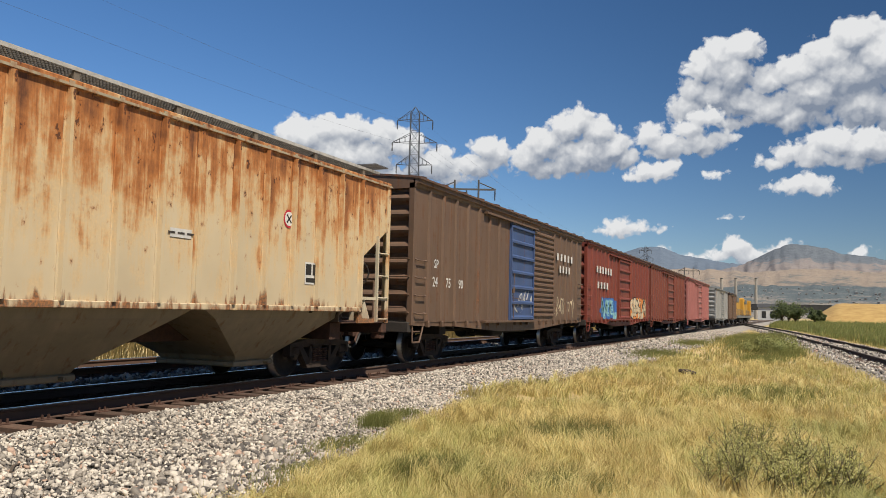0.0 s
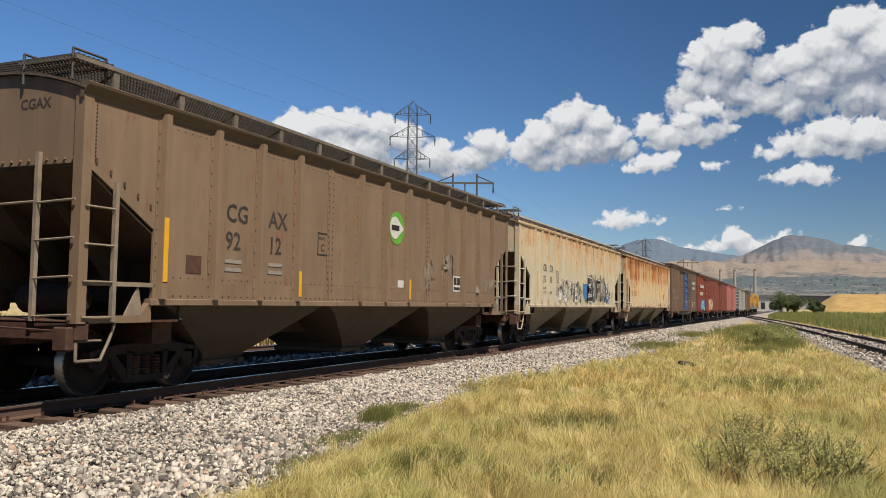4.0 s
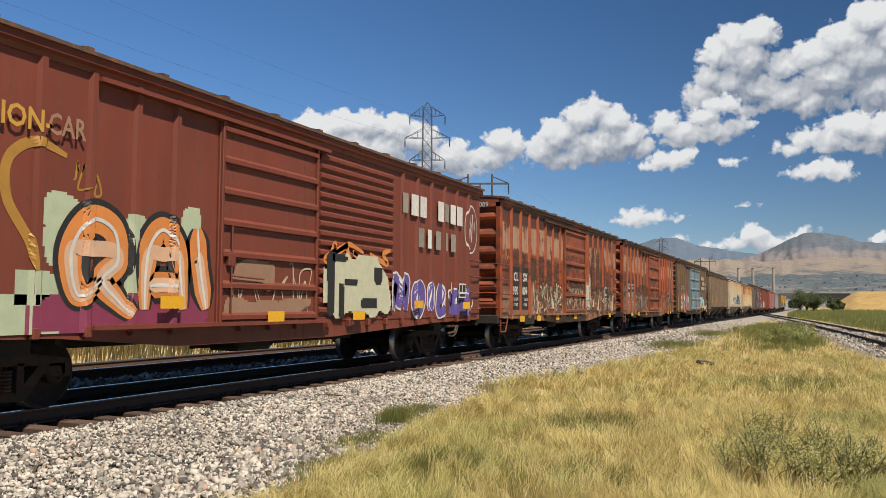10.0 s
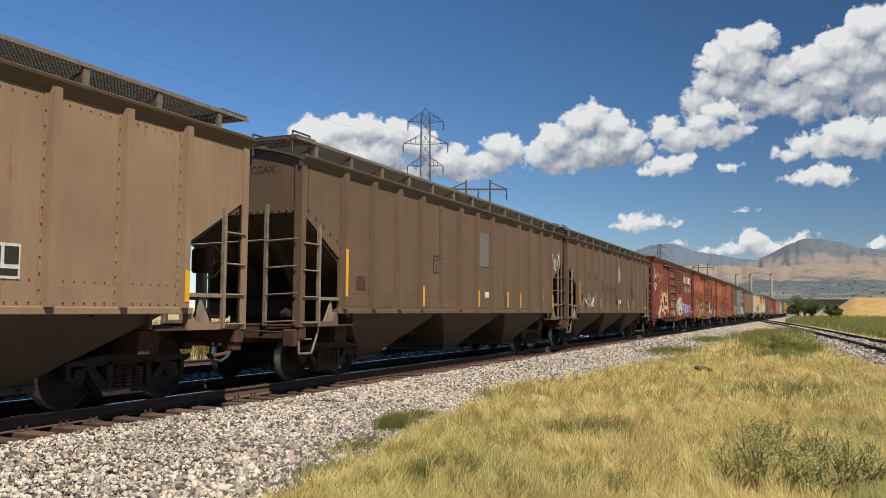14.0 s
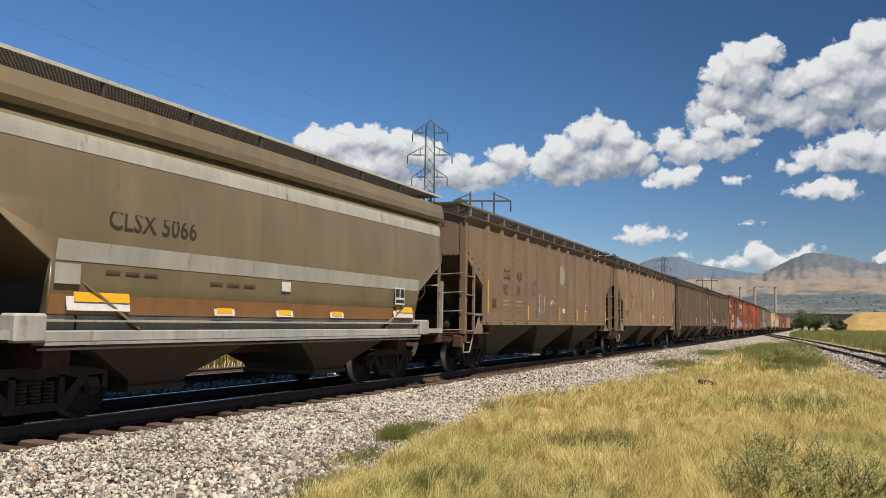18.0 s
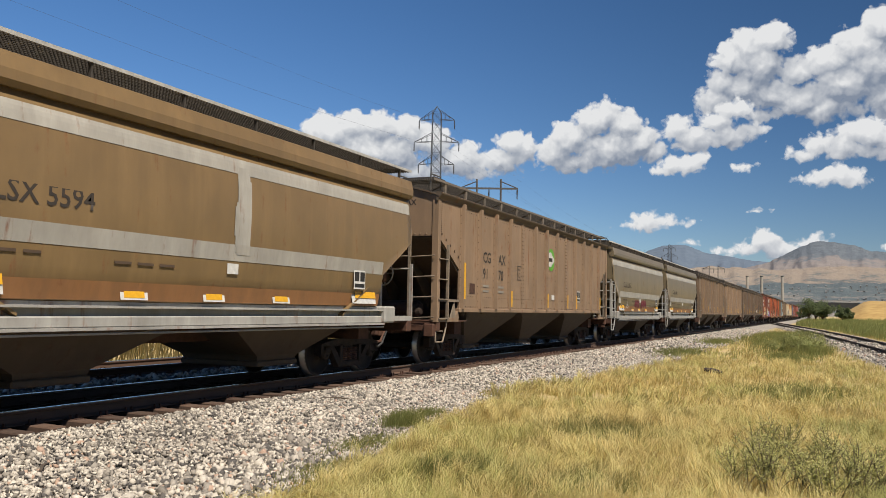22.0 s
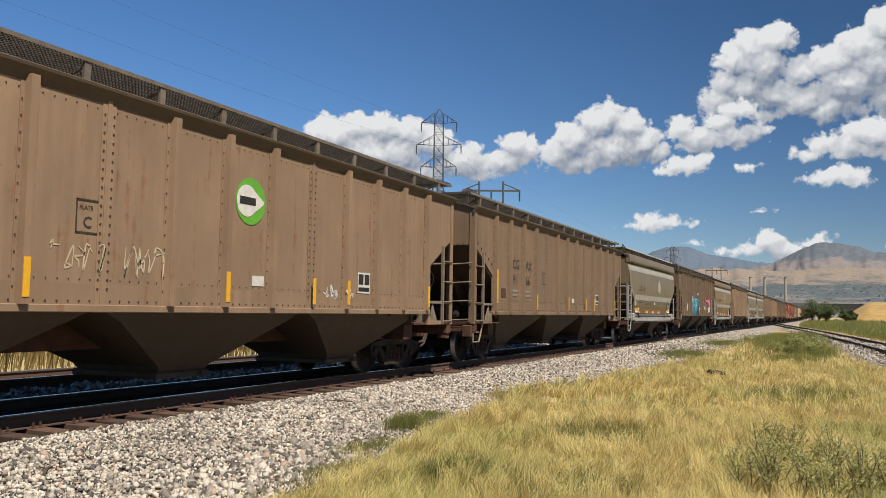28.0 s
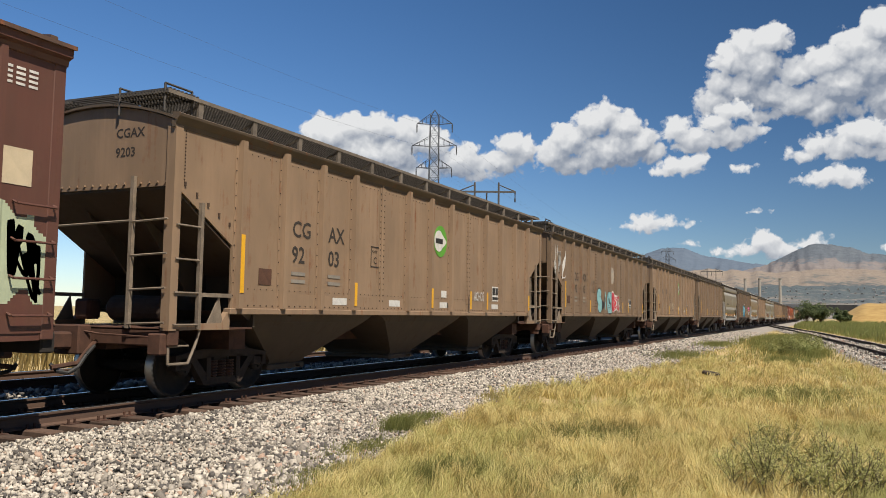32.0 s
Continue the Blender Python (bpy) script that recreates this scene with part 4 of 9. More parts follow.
# ---- boxcar ----
def boxcar(label, y, body, doorm, roof, L=15.5, doors=((6.2, 9.3),), door_ribs=7, posts=(0.85, 0.87), rib_n=6, ladder_mat=None,
           end_mat=None, post_mat=None, sill_tabs=True, sliding=None, group="boxcars of the train", fishbelly=True):
    h = L / 2
    car = thing("boxcar", label, "boxcar", group)
    TRAIN.append((car, y))
    lm = ladder_mat or body
    X0, X1, ZB, ZT = 1.46, 1.49, 1.02, 4.32
    dl, dr = doors[0][0] - h, doors[-1][1] - h

    for nm, bx in (("side_sheet", (X0, X1, -h, dl, ZB, ZT)), ("side_sheet", (X0, X1, dr, h, ZB, ZT)), ("door_header", (X0, X1, dl, dr, ZT - 0.22, ZT)),
                   ("door_recess", (X0 - 0.04, X1 - 0.05, dl, dr, ZB, ZT - 0.22))):
        mirrored(car, nm, shared((nm, *bx), lambda: Shape().box(*bx)), body)

    def post():
        s = Shape()
        s.prism([(X1 - 0.002, -0.075), (X1 + 0.055, -0.04), (X1 + 0.055, 0.04), (X1 - 0.002, 0.075)], ZB + 0.02, ZT - 0.1, "z")
        return s

    start, step = posts
    ys = []
    v = start
    while v < doors[0][0] - 0.3:
        ys.append(v - h)
        v += step
    v = L - start
    while v > doors[-1][1] + 0.3:
        ys.append(v - h)
        v -= step
    for yy in ys:
        for q in (0, 180):
            if sliding and yy > 0 and q == 0 and sliding[0] < yy + h < sliding[1]:
                continue
            p = part("side_post", shared("box_post", post), post_mat or body, car)
            p.matrix_basis = pose(0, 0, 0, 0, 0, q) @ pose(0, yy, 0)
    if sliding:
        a, b = sliding[0] - h, sliding[1] - h
        for k in range(17):
            c = part("corrugation", shared(("corrugation", L, sliding), lambda: Shape().prism(
                [(X1 - 0.002, 0), (X1 + 0.05, 0.04), (X1 + 0.05, 0.10), (X1 - 0.002, 0.14)], a, b, "y")), body, car)
            c.matrix_basis = pose(0, 0, ZB + 0.12 + k * (ZT - ZB - 0.3) / 17)

    def door(w, ribs):
        def make():
            s = Shape()
            s.box(X1 - 0.03, X1 + 0.035, -w / 2, w / 2, ZB + 0.02, ZT - 0.2, 0.012)
            return s
        return make

    def door_gear(w):
        def make():
            s = Shape()
            s.rod((X1 + 0.09, -0.4 * w, ZB + 0.1), (X1 + 0.09, -0.4 * w, ZB + 1.5), 0.014)
            s.box(X1 + 0.03, X1 + 0.10, -0.43 * w, -0.37 * w, 1.9, 2.1, 0.01)
            s.rod((X1 + 0.09, -0.4 * w, 1.75), (X1 + 0.09, -0.1 * w, 1.72), 0.014)
            return s
        return make

    for a, b in doors:
        for q in (0, 180):
            d = part("door", shared(("box_door", b - a, door_ribs), door(b - a - 0.03, door_ribs)), doorm, car)
            d.matrix_basis = pose(0, 0, 0, 0, 0, q) @ pose(0, (a + b) / 2 - h if q == 0 else h - (a + b) / 2, 0)
            for side in (-1, 1):
                st = part("door_stile", shared("door_stile", lambda: Shape().box(X1 + 0.03, X1 + 0.085, -0.03, 0.03, ZB + 0.02, ZT - 0.2, 0.01)), doorm, d)
                st.matrix_basis = pose(0, side * ((b - a) / 2 - 0.055), 0)
            for k in range(door_ribs):
                rb = part("door_rib", shared(("door_rib", b - a), lambda: Shape().prism([(X1 + 0.03, -0.055), (X1 + 0.095, -0.035), (X1 + 0.095, 0.03), (X1 + 0.03, 0.085)],
                                                                                          -(b - a) / 2 + 0.06, (b - a) / 2 - 0.06, "y")), doorm, d)
                rb.matrix_basis = pose(0, 0, ZB + 0.1 + k * (ZT - ZB - 0.42) / (door_ribs - 1))
            part("lock_rod", shared(("lock_rod", b - a), door_gear(b - a)), lm, d)

    for z0, z1 in ((ZT - 0.21, ZT - 0.15), (ZB - 0.03, ZB + 0.03)):
        mirrored(car, "door_track", shared(("door_track", dl, dr, z0), lambda: Shape().box(X1, X1 + 0.13, dl - 2.4, dr + 0.3, z0, z1)), body)

    def roof_shape():
        s = Shape()
        pts = [(-1.64, 4.44), (-1.4, 4.48), (0, 4.60), (1.4, 4.48), (1.64, 4.44)]
        s.prism([*pts, *[(x, z - 0.05) for x, z in pts[::-1]]], -h - 0.04, h + 0.04, "y")
        for k in range(13):
            yy = -h + 0.3 + k * (L - 0.6) / 12
            s.prism([(x, z + 0.035) for x, z in pts] + [(x, z - 0.001) for x, z in pts[::-1]], yy - 0.05, yy + 0.05, "y")
        return s

    part("roof", shared(("box_roof", L), roof_shape), roof, car)

    def chord():
        s = Shape()
        s.prism([(1.46, ZT - 0.12), (1.515, ZT - 0.12), (1.53, ZT - 0.05), (1.595, ZT - 0.02), (1.60, ZT + 0.12), (1.46, ZT + 0.13)], -h - 0.02, h + 0.02, "y")
        return s

    mirrored(car, "top_chord", shared(("box_chord", L), chord), body)

    def sill():
        s = Shape()
        if fishbelly:
            s.prism([(-h, 1.03), (-h, 0.94), (-h + 2.7, 0.90), (dl - 0.7, 0.72), (dr + 0.7, 0.72), (h - 2.7, 0.90), (h, 0.94), (h, 1.03)], 1.38, 1.475, "x")
        else:
            s.box(1.38, 1.475, -h, h, 0.86, 1.03, 0.01)
        if sill_tabs:
            for yy in ys + [dl + 0.6, (dl + dr) / 2, dr - 0.6]:
                s.box(1.475, 1.56, yy - 0.05, yy + 0.05, 0.90, 1.04, 0.01)
        return s

    mirrored(car, "side_sill", shared(("box_sill", L, dl, dr, sill_tabs, fishbelly), sill), body)

    def end():
        s = Shape()
        pts = []
        zs = [ZB]
        n = rib_n
        seg = (ZT - 0.15 - ZB - 0.1) / n
        prof = [(-h + 0.10, ZB - 0.05)]
        for k in range(n):
            z = ZB + 0.06 + k * seg
            prof += [(-h + 0.10, z + seg * 0.12), (-h - 0.01, z + seg * 0.36), (-h - 0.03, z + seg * 0.52), (-h - 0.0, z + seg * 0.68), (-h + 0.10, z + seg * 0.88)]
        prof += [(-h + 0.10, ZT - 0.05)]
        back = [(p[0] + 0.05, p[1]) for p in prof[::-1]]
        s.prism([*prof, *back], -1.36, 1.36, "x")
        s.prism([(-1.49, ZT - 0.14), (-1.49, ZT + 0.1), (0, ZT + 0.24), (1.49, ZT + 0.1), (1.49, ZT - 0.14)], -h - 0.02, -h + 0.12, "y")
        for q in (-1, 1):
            s.box(min(q * 1.34, q * 1.50), max(q * 1.34, q * 1.50), -h - 0.02, -h + 0.16, ZB - 0.08, ZT, 0.015)
        return s

    mirrored(car, "end_wall", shared(("box_end", L, rib_n), end), end_mat or body)

    def frame_shape():
        s = Shape()
        s.box(-0.32, 0.32, -h - 0.3, h + 0.3, 0.70, 1.02)
        s.box(-1.46, 1.46, -h, h, 1.0, 1.05)
        for k in range(9):
            yy = -h + 2.8 + k * (L - 5.6) / 8
            s.box(-1.4, 1.4, yy - 0.04, yy + 0.04, 0.82, 1.0)
        for q in (1, -1):
            s.box(-1.44, 1.44, q * h - 0.1, q * h + 0.1, 0.78, 1.03, 0.02)
            s.box(-1.3, 1.3, q * (h - 2.3) - 0.2, q * (h - 2.3) + 0.2, 0.70, 1.0)
            s.box(-0.7, 0.7, q * (h + 0.3) - 0.1, q * (h + 0.3) + 0.1, 1.0, 1.06)
        s.rod((0.5, -2, 0.62), (0.9, 2.4, 0.66), 0.03)
        s.box(0.5, 1.1, -1.6, -0.6, 0.55, 0.95, 0.05)
        s.rod((-0.9, 0.8, 0.62), (-0.9, 2.0, 0.62), 0.22, 10)
        return s

    part("underframe", shared(("box_frame", L), frame_shape), UNDER, car)

    def grab():
        return Shape().path([(1.5, -0.27, 0), (1.57, -0.27, -0.03), (1.57, 0.27, -0.03), (1.5, 0.27, 0)], 0.016)

    for k in range(4):
        for q in (0, 180):
            for yy in (-h + 0.35, h - 0.35):
                g = part("grab_iron", shared("grab_iron", grab), lm, car)
                g.matrix_basis = pose(0, 0, 0, 0, 0, q) @ pose(0, yy, 1.25 + 0.42 * k)

    def end_ladder():
        s = Shape()
        s.path([(-0.2, -h - 0.35, 1.05), (-0.2, -h - 0.35, 1.95), (0.65, -h - 0.35, 1.95), (0.65, -h - 0.35, 1.05)], 0.025)
        s.box(-0.2, 0.65, -h - 0.37, -h - 0.33, 1.45, 1.5)
        s.box(-0.25, 0.7, -h - 0.45, -h - 0.02, 1.06, 1.10)
        return s

    mirrored(car, "brake_platform_rail", shared(("box_end_rail", L), end_ladder), lm)

    def rung():
        return Shape().path([(0.75, -h - 0.01, 0), (0.75, -h - 0.09, 0), (1.4, -h - 0.09, 0), (1.4, -h - 0.01, 0)], 0.016)

    for k in range(4):
        for q in (0, 180):
            r = part("end_rung", shared(("end_rung", L), rung), lm, car)
            r.matrix_basis = pose(0, 0, 1.25 + 0.42 * k, 0, 0, q)
    w = part("brake_wheel", shared("brake_wheel", make_brake_wheel), lm, car)
    w.matrix_basis = pose(-0.55, h + 0.3, 3.3)
    for q in (0, 180):
        e = part("brake_hose", shared("brake_hose", make_hose), RUBBER, car)
        e.matrix_basis = pose(0, 0, 0, 0, 0, q) @ pose(0, -h - 0.15, 0)

    for q in (0, 180):
        st = part("stirrup_step", shared("stirrup_step", make_stirrup), lm, car)
        st.matrix_basis = pose(0, 0, 0, 0, 0, q) @ pose(1.46, -h + 0.3, 0)
    truck(car, -h + 2.25)
    truck(car, h - 2.25)
    couplers(car, h + 0.15)
    car["half"] = h
    return car


# ---- paints of the single cars ----
TAUPE = paint("taupe_paint", (0.262, 0.176, 0.110), 0.18, dirt=0.25, rough=0.6)
TAUPE2 = paint("taupe_paint_warm", (0.335, 0.226, 0.142), 0.19, dirt=0.2, rough=0.6)
TAUPE3 = paint("taupe_paint_dark", (0.165, 0.108, 0.068), 0.22, dirt=0.3, rough=0.6)
TAUPE4 = paint("taupe_paint_dull", (0.198, 0.130, 0.080), 0.2, dirt=0.3, rough=0.6)
TAUPE_ROOF = paint("taupe_roof", (0.125, 0.09, 0.06), 0.2, dirt=0.4, rough=0.7)
CREAM = rust_runs("cream_paint", (0.63, 0.56, 0.41), 3.95, 0.36)
CREAM_RUST = rust_runs("rusted_cream_paint", (0.68, 0.56, 0.37), 3.95, 1.0)
# cream darkened for grime and for the shade around the bays
CREAM_BAY = paint("shaded_grimy_cream_paint", (0.30, 0.24, 0.15), 0.25, (0.14, 0.06, 0.02), 0.35)
CREAM_ROOF = paint("cream_roof", (0.5, 0.43, 0.3), 0.45, (0.22, 0.08, 0.02), 0.3)
SP_BROWN = paint("faded_boxcar_brown", (0.165, 0.098, 0.062), 0.3, (0.12, 0.05, 0.022), dirt=0.3)
BLUE_DOOR = paint("blue_door_paint", (0.05, 0.10, 0.25), 0.15, dirt=0.2)
PALE_BLUE = paint("pale_blue_door", (0.20, 0.29, 0.34), 0.2, (0.10, 0.045, 0.02), 0.15)
RED_BOX = paint("red_oxide_paint", (0.23, 0.04, 0.022), 0.25, (0.10, 0.03, 0.015), 0.2)
RUST_BROWN = paint("rust_brown_paint", (0.135, 0.052, 0.036), 0.25, (0.085, 0.03, 0.018), 0.25)
MAROON = paint("maroon_paint", (0.215, 0.048, 0.026), 0.22, (0.09, 0.03, 0.018), 0.15)
PINK = paint("sun_bleached_red", (0.42, 0.15, 0.13), 0.12, dirt=0.1)
PALE_GREY = paint("pale_grey_paint", (0.36, 0.36, 0.34), 0.15, dirt=0.25)
GW_BROWN = paint("dark_brown_paint", (0.165, 0.088, 0.042), 0.2, dirt=0.25)
PEELING = paint("peeling_orange_paint", (0.50, 0.090, 0.018), 0.12, (0.07, 0.028, 0.016), 0.1, patch=(0.44, 0.27, 0.175), panel=-6.85)
PEELING2 = paint("peeling_rust_paint", (0.50, 0.098, 0.020), 0.14, (0.075, 0.03, 0.018), 0.12, patch=(0.47, 0.30, 0.20), panel=-6.78)
ORANGE_OXIDE = paint("orange_oxide_paint", (0.42, 0.085, 0.022), 0.36, (0.08, 0.03, 0.016), 0.15)
RED_DOOR = paint("red_oxide_door", (0.40, 0.080, 0.022), 0.44, (0.10, 0.035, 0.018), 0.2, streak=0.1, blur=(0.15, 0.042, 0.02))
DARK_ROOF = paint("boxcar_roof", (0.12, 0.07, 0.05), 0.4, dirt=0.4)
GREYGREEN = paint("grey_green_paint", (0.235, 0.186, 0.112), 0.12, dirt=0.2, rough=0.38)
GREYGREEN2 = paint("tan_green_paint", (0.275, 0.18, 0.082), 0.14, dirt=0.2, rough=0.38)
PALE_BAND = paint("pale_grey_stripe", (0.50, 0.48, 0.43), 0.14, dirt=0.25)
ORANGE_BAND = paint("orange_stripe", (0.36, 0.17, 0.065), 0.15, dirt=0.35)
SILL_GREY = paint("pale_sill_paint", (0.47, 0.46, 0.43), 0.2, dirt=0.35)
LOCO_YELLOW = paint("loco_yellow", (0.62, 0.33, 0.03), 0.08, dirt=0.15)
LOCO_GREY = paint("loco_grey", (0.20, 0.20, 0.19), 0.08, dirt=0.3)
GREEN_SIGN = simple("green_emblem_paint", (0.13, 0.42, 0.04), 0.5, 0, 0.15, 8)
PALE_DISC = simple("bleached_disc", (0.40, 0.35, 0.29), 0.7, 0, 0.2, 8)
DARKMARK = simple("dark_stencil", (0.045, 0.035, 0.028), 0.7, 0, 0.3, 10)

TAUPE_LABEL = "taupe covered hopper car with side posts"


def locomotive(y, L=22.0):
    h = L / 2
    car = thing("locomotive", "yellow and grey diesel freight locomotive at the head of the train", "locomotive", "locomotives of the train")
    TRAIN.append((car, y))
    s = Shape().box(-1.5, 1.5, -h, h, 1.05, 1.45, 0.04)
    part("frame", s, LOCO_GREY, car)
    part("hood", Shape().box(-0.95, 0.95, -h + 1.0, h - 5.2, 1.45, 4.25, 0.12), LOCO_YELLOW, car)
    part("cab", Shape().box(-1.5, 1.5, h - 5.2, h - 2.6, 1.45, 4.45, 0.15), LOCO_YELLOW, car)
    part("nose", Shape().box(-0.9, 0.9, h - 2.6, h - 0.7, 1.45, 3.2, 0.15), LOCO_YELLOW, car)
    part("radiator", Shape().box(-1.45, 1.45, -h + 1.2, -h + 5.0, 3.5, 4.4, 0.1), LOCO_GREY, car)
    part("fuel_tank", Shape().box(-1.3, 1.3, -2.6, 2.6, 0.35, 1.05, 0.15), UNDER, car)
    for k in range(3):
        part("roof_fan", Shape().disc((0, -h + 1.9 + k * 1.3, 4.45), 0.55, "z", 0.12, 16), UNDER, car)
    for q in (1, -1):
        part("window", Shape().box(q * 1.5 - 0.01, q * 1.5 + 0.01, h - 4.7, h - 3.4, 3.2, 3.9), BLACK, car)
        s = Shape()
        for k in range(12):
            yy = -h + 0.6 + k * (L - 6.5) / 11
            s.rod((q * 1.45, yy, 1.45), (q * 1.45, yy, 2.4), 0.02)
        s.rod((q * 1.45, -h + 0.6, 2.4), (q * 1.45, h - 5.9, 2.4), 0.02)
        part("handrail", s, LOCO_GREY, car)
        truck(car, q * (h - 3.6))
        truck(car, q * (h - 5.2))
    couplers(car, h)
    car["half"] = h


locomotive(271.0)
locomotive(248.0)

c = boxcar("dark weathered boxcar near the head of the train", 226.5, SP_BROWN, SP_BROWN, DARK_ROOF, 15.5)
c = boxcar("pale grey boxcar with a ribbed door", 207.5, PALE_GREY, PALE_GREY, PALE_GREY, 17.5, ((7.2, 10.3),))
c = boxcar("sun-bleached pinkish red boxcar", 181.2, PINK, PINK, PINK, 18.2, ((7.6, 10.7),))
c = boxcar("maroon boxcar with a single plug door", 161.6, MAROON, MAROON, DARK_ROOF, 17.0, ((7.0, 10.1),))
B2 = boxcar("red oxide boxcar with white lettering and graffiti", 144.1, RED_BOX, RED_BOX, DARK_ROOF, 16.5, ((6.7, 9.8),))
B1 = boxcar("dark brown boxcar with a dark blue plug door", 126.4, SP_BROWN, BLUE_DOOR, DARK_ROOF, 16.6, ((7.1, 9.6),), sliding=(9.7, 12.2), rib_n=8)
A = rib_hopper("cream covered hopper car streaked all over with orange rust", 108.3, CREAM_RUST, CREAM_ROOF, DARKMARK, 16.8, GALV, (), 18, 3,
               ("CRDX", "312352"), (6, 11), rivets=False, post_w=0.5, bay_mat=CREAM_BAY, end_mat=CREAM, ladder_mat=CREAM)
C = rib_hopper("pale cream covered hopper car with black and white graffiti", 89.85, CREAM, CREAM_ROOF, DARKMARK, 17.0, GALV, (2.15,), 17, 3,
               ("CRDX", "7533"), (6, 11), rivets=False, post_w=0.5, bay_mat=CREAM_BAY, end_mat=CREAM, ladder_mat=CREAM)
Dd = rib_hopper(TAUPE_LABEL + " and a green emblem", 71.75, TAUPE, TAUPE_ROOF, DARKMARK, 16.75, None, (1.71, 5.45, 9.0), 13, 3, ("CGAX", ""))
GW = boxcar("dark brown boxcar with pale blue double doors and graffiti", 53.6, GW_BROWN, PALE_BLUE, GW_BROWN, 16.2, ((5.8, 8.45), (8.5, 11.1)),
            5, (1.16, 1.16), 9)
CL7 = boxcar("orange boxcar with peeling paint and black marks panels", 35.9, PEELING, RED_DOOR, DARK_ROOF, 15.5, ((6.5, 9.65),), posts=(0.90, 0.87), rib_n=6, door_ribs=6, post_mat=ORANGE_OXIDE, end_mat=RED_DOOR, ladder_mat=RED_DOOR)
CL9 = boxcar("rusty orange boxcar with peeling paint and black marks panels", 18.86, PEELING2, RED_DOOR, DARK_ROOF, 15.32, ((6.6, 9.55),), posts=(0.88, 0.87), rib_n=6, door_ribs=6, post_mat=ORANGE_OXIDE, end_mat=RED_DOOR, ladder_mat=RED_DOOR)
SP2 = boxcar("maroon red boxcar with white lettering and purple graffiti", 1.3, MAROON, MAROON, DARK_ROOF, 16.4, ((5.55, 8.3),), posts=(0.84, 0.76), sliding=(8.4, 11.3), rib_n=6)
F = rib_hopper(TAUPE_LABEL + " and a pale disc", -16.98, TAUPE3, TAUPE_ROOF, DARKMARK, 16.75, end_mark=("CGAX", "9137"))
G = rib_hopper(TAUPE_LABEL + " and a grey painted square", -34.51, TAUPE3, TAUPE_ROOF, DARKMARK, 16.75, end_mark=("CGAX", ""))
H = rib_hopper(TAUPE_LABEL + " and a green emblem", -52.82, TAUPE2, TAUPE_ROOF, DARKMARK, 16.75, end_mark=("CGAX", ""))
I = rib_hopper(TAUPE_LABEL + " and a pale worn disc", -70.85, TAUPE, TAUPE_ROOF, DARKMARK, 16.75, end_mark=("CGAX", "9291"))
J = round_hopper("grey-green rounded covered hopper with pale stripes", -86.9, GREYGREEN, PALE_BAND, ORANGE_BAND, SILL_GREY, DARKMARK, "CLSX 5066")
K = round_hopper("grey-green rounded covered hopper with red graffiti", -100.5, GREYGREEN, PALE_BAND, ORANGE_BAND, SILL_GREY, DARKMARK, "CLSX 5362")
Lh = rib_hopper(TAUPE_LABEL + " and a green emblem", -116.27, TAUPE2, TAUPE_ROOF, DARKMARK, 16.75, end_mark=("CGAX", "9170"))
M = round_hopper("tan rounded covered hopper with pale stripes", -132.25, GREYGREEN2, PALE_BAND, ORANGE_BAND, SILL_GREY, DARKMARK, "CLSX 5594")
N = rib_hopper(TAUPE_LABEL + " and bright graffiti", -148.5, TAUPE4, TAUPE_ROOF, DARKMARK, 16.75, reflectors=(15.22, 1.71, 5.45, 8.9, 11.95), end_mark=("CGAX", "9299"))
O = round_hopper("grey-green rounded covered hopper with a worn disc", -164.8, GREYGREEN, PALE_BAND, ORANGE_BAND, SILL_GREY, DARKMARK, "CLSX 5507", logo=PALE_BAND)
Pp = rib_hopper(TAUPE_LABEL + " and faded marks", -181.2, TAUPE, TAUPE_ROOF, DARKMARK, 16.75, end_mark=("CGAX", "9166"))
Q = rib_hopper(TAUPE_LABEL + " and a green emblem", -199.37, TAUPE2, TAUPE_ROOF, DARKMARK, 16.75, end_mark=("CGAX", "9101"))
Rr = rib_hopper(TAUPE_LABEL + " and blue and red graffiti", -217.8, TAUPE, TAUPE_ROOF, DARKMARK, 16.75, end_mark=("CGAX", ""))
Ss = rib_hopper(TAUPE_LABEL + " and green emblem", -235.7, TAUPE2, TAUPE_ROOF, DARKMARK, 16.75, end_mark=("CGAX", "9203"))
Tt = boxcar("rust-brown boxcar with bent ladder rungs", -253.7, RUST_BROWN, RUST_BROWN, DARK_ROOF, 15.5)

# ---- lettering, signs and graffiti ----
def paint_mark(name, color, rough=0.55):
    return simple(name, color, rough, 0, 0.14, 7)


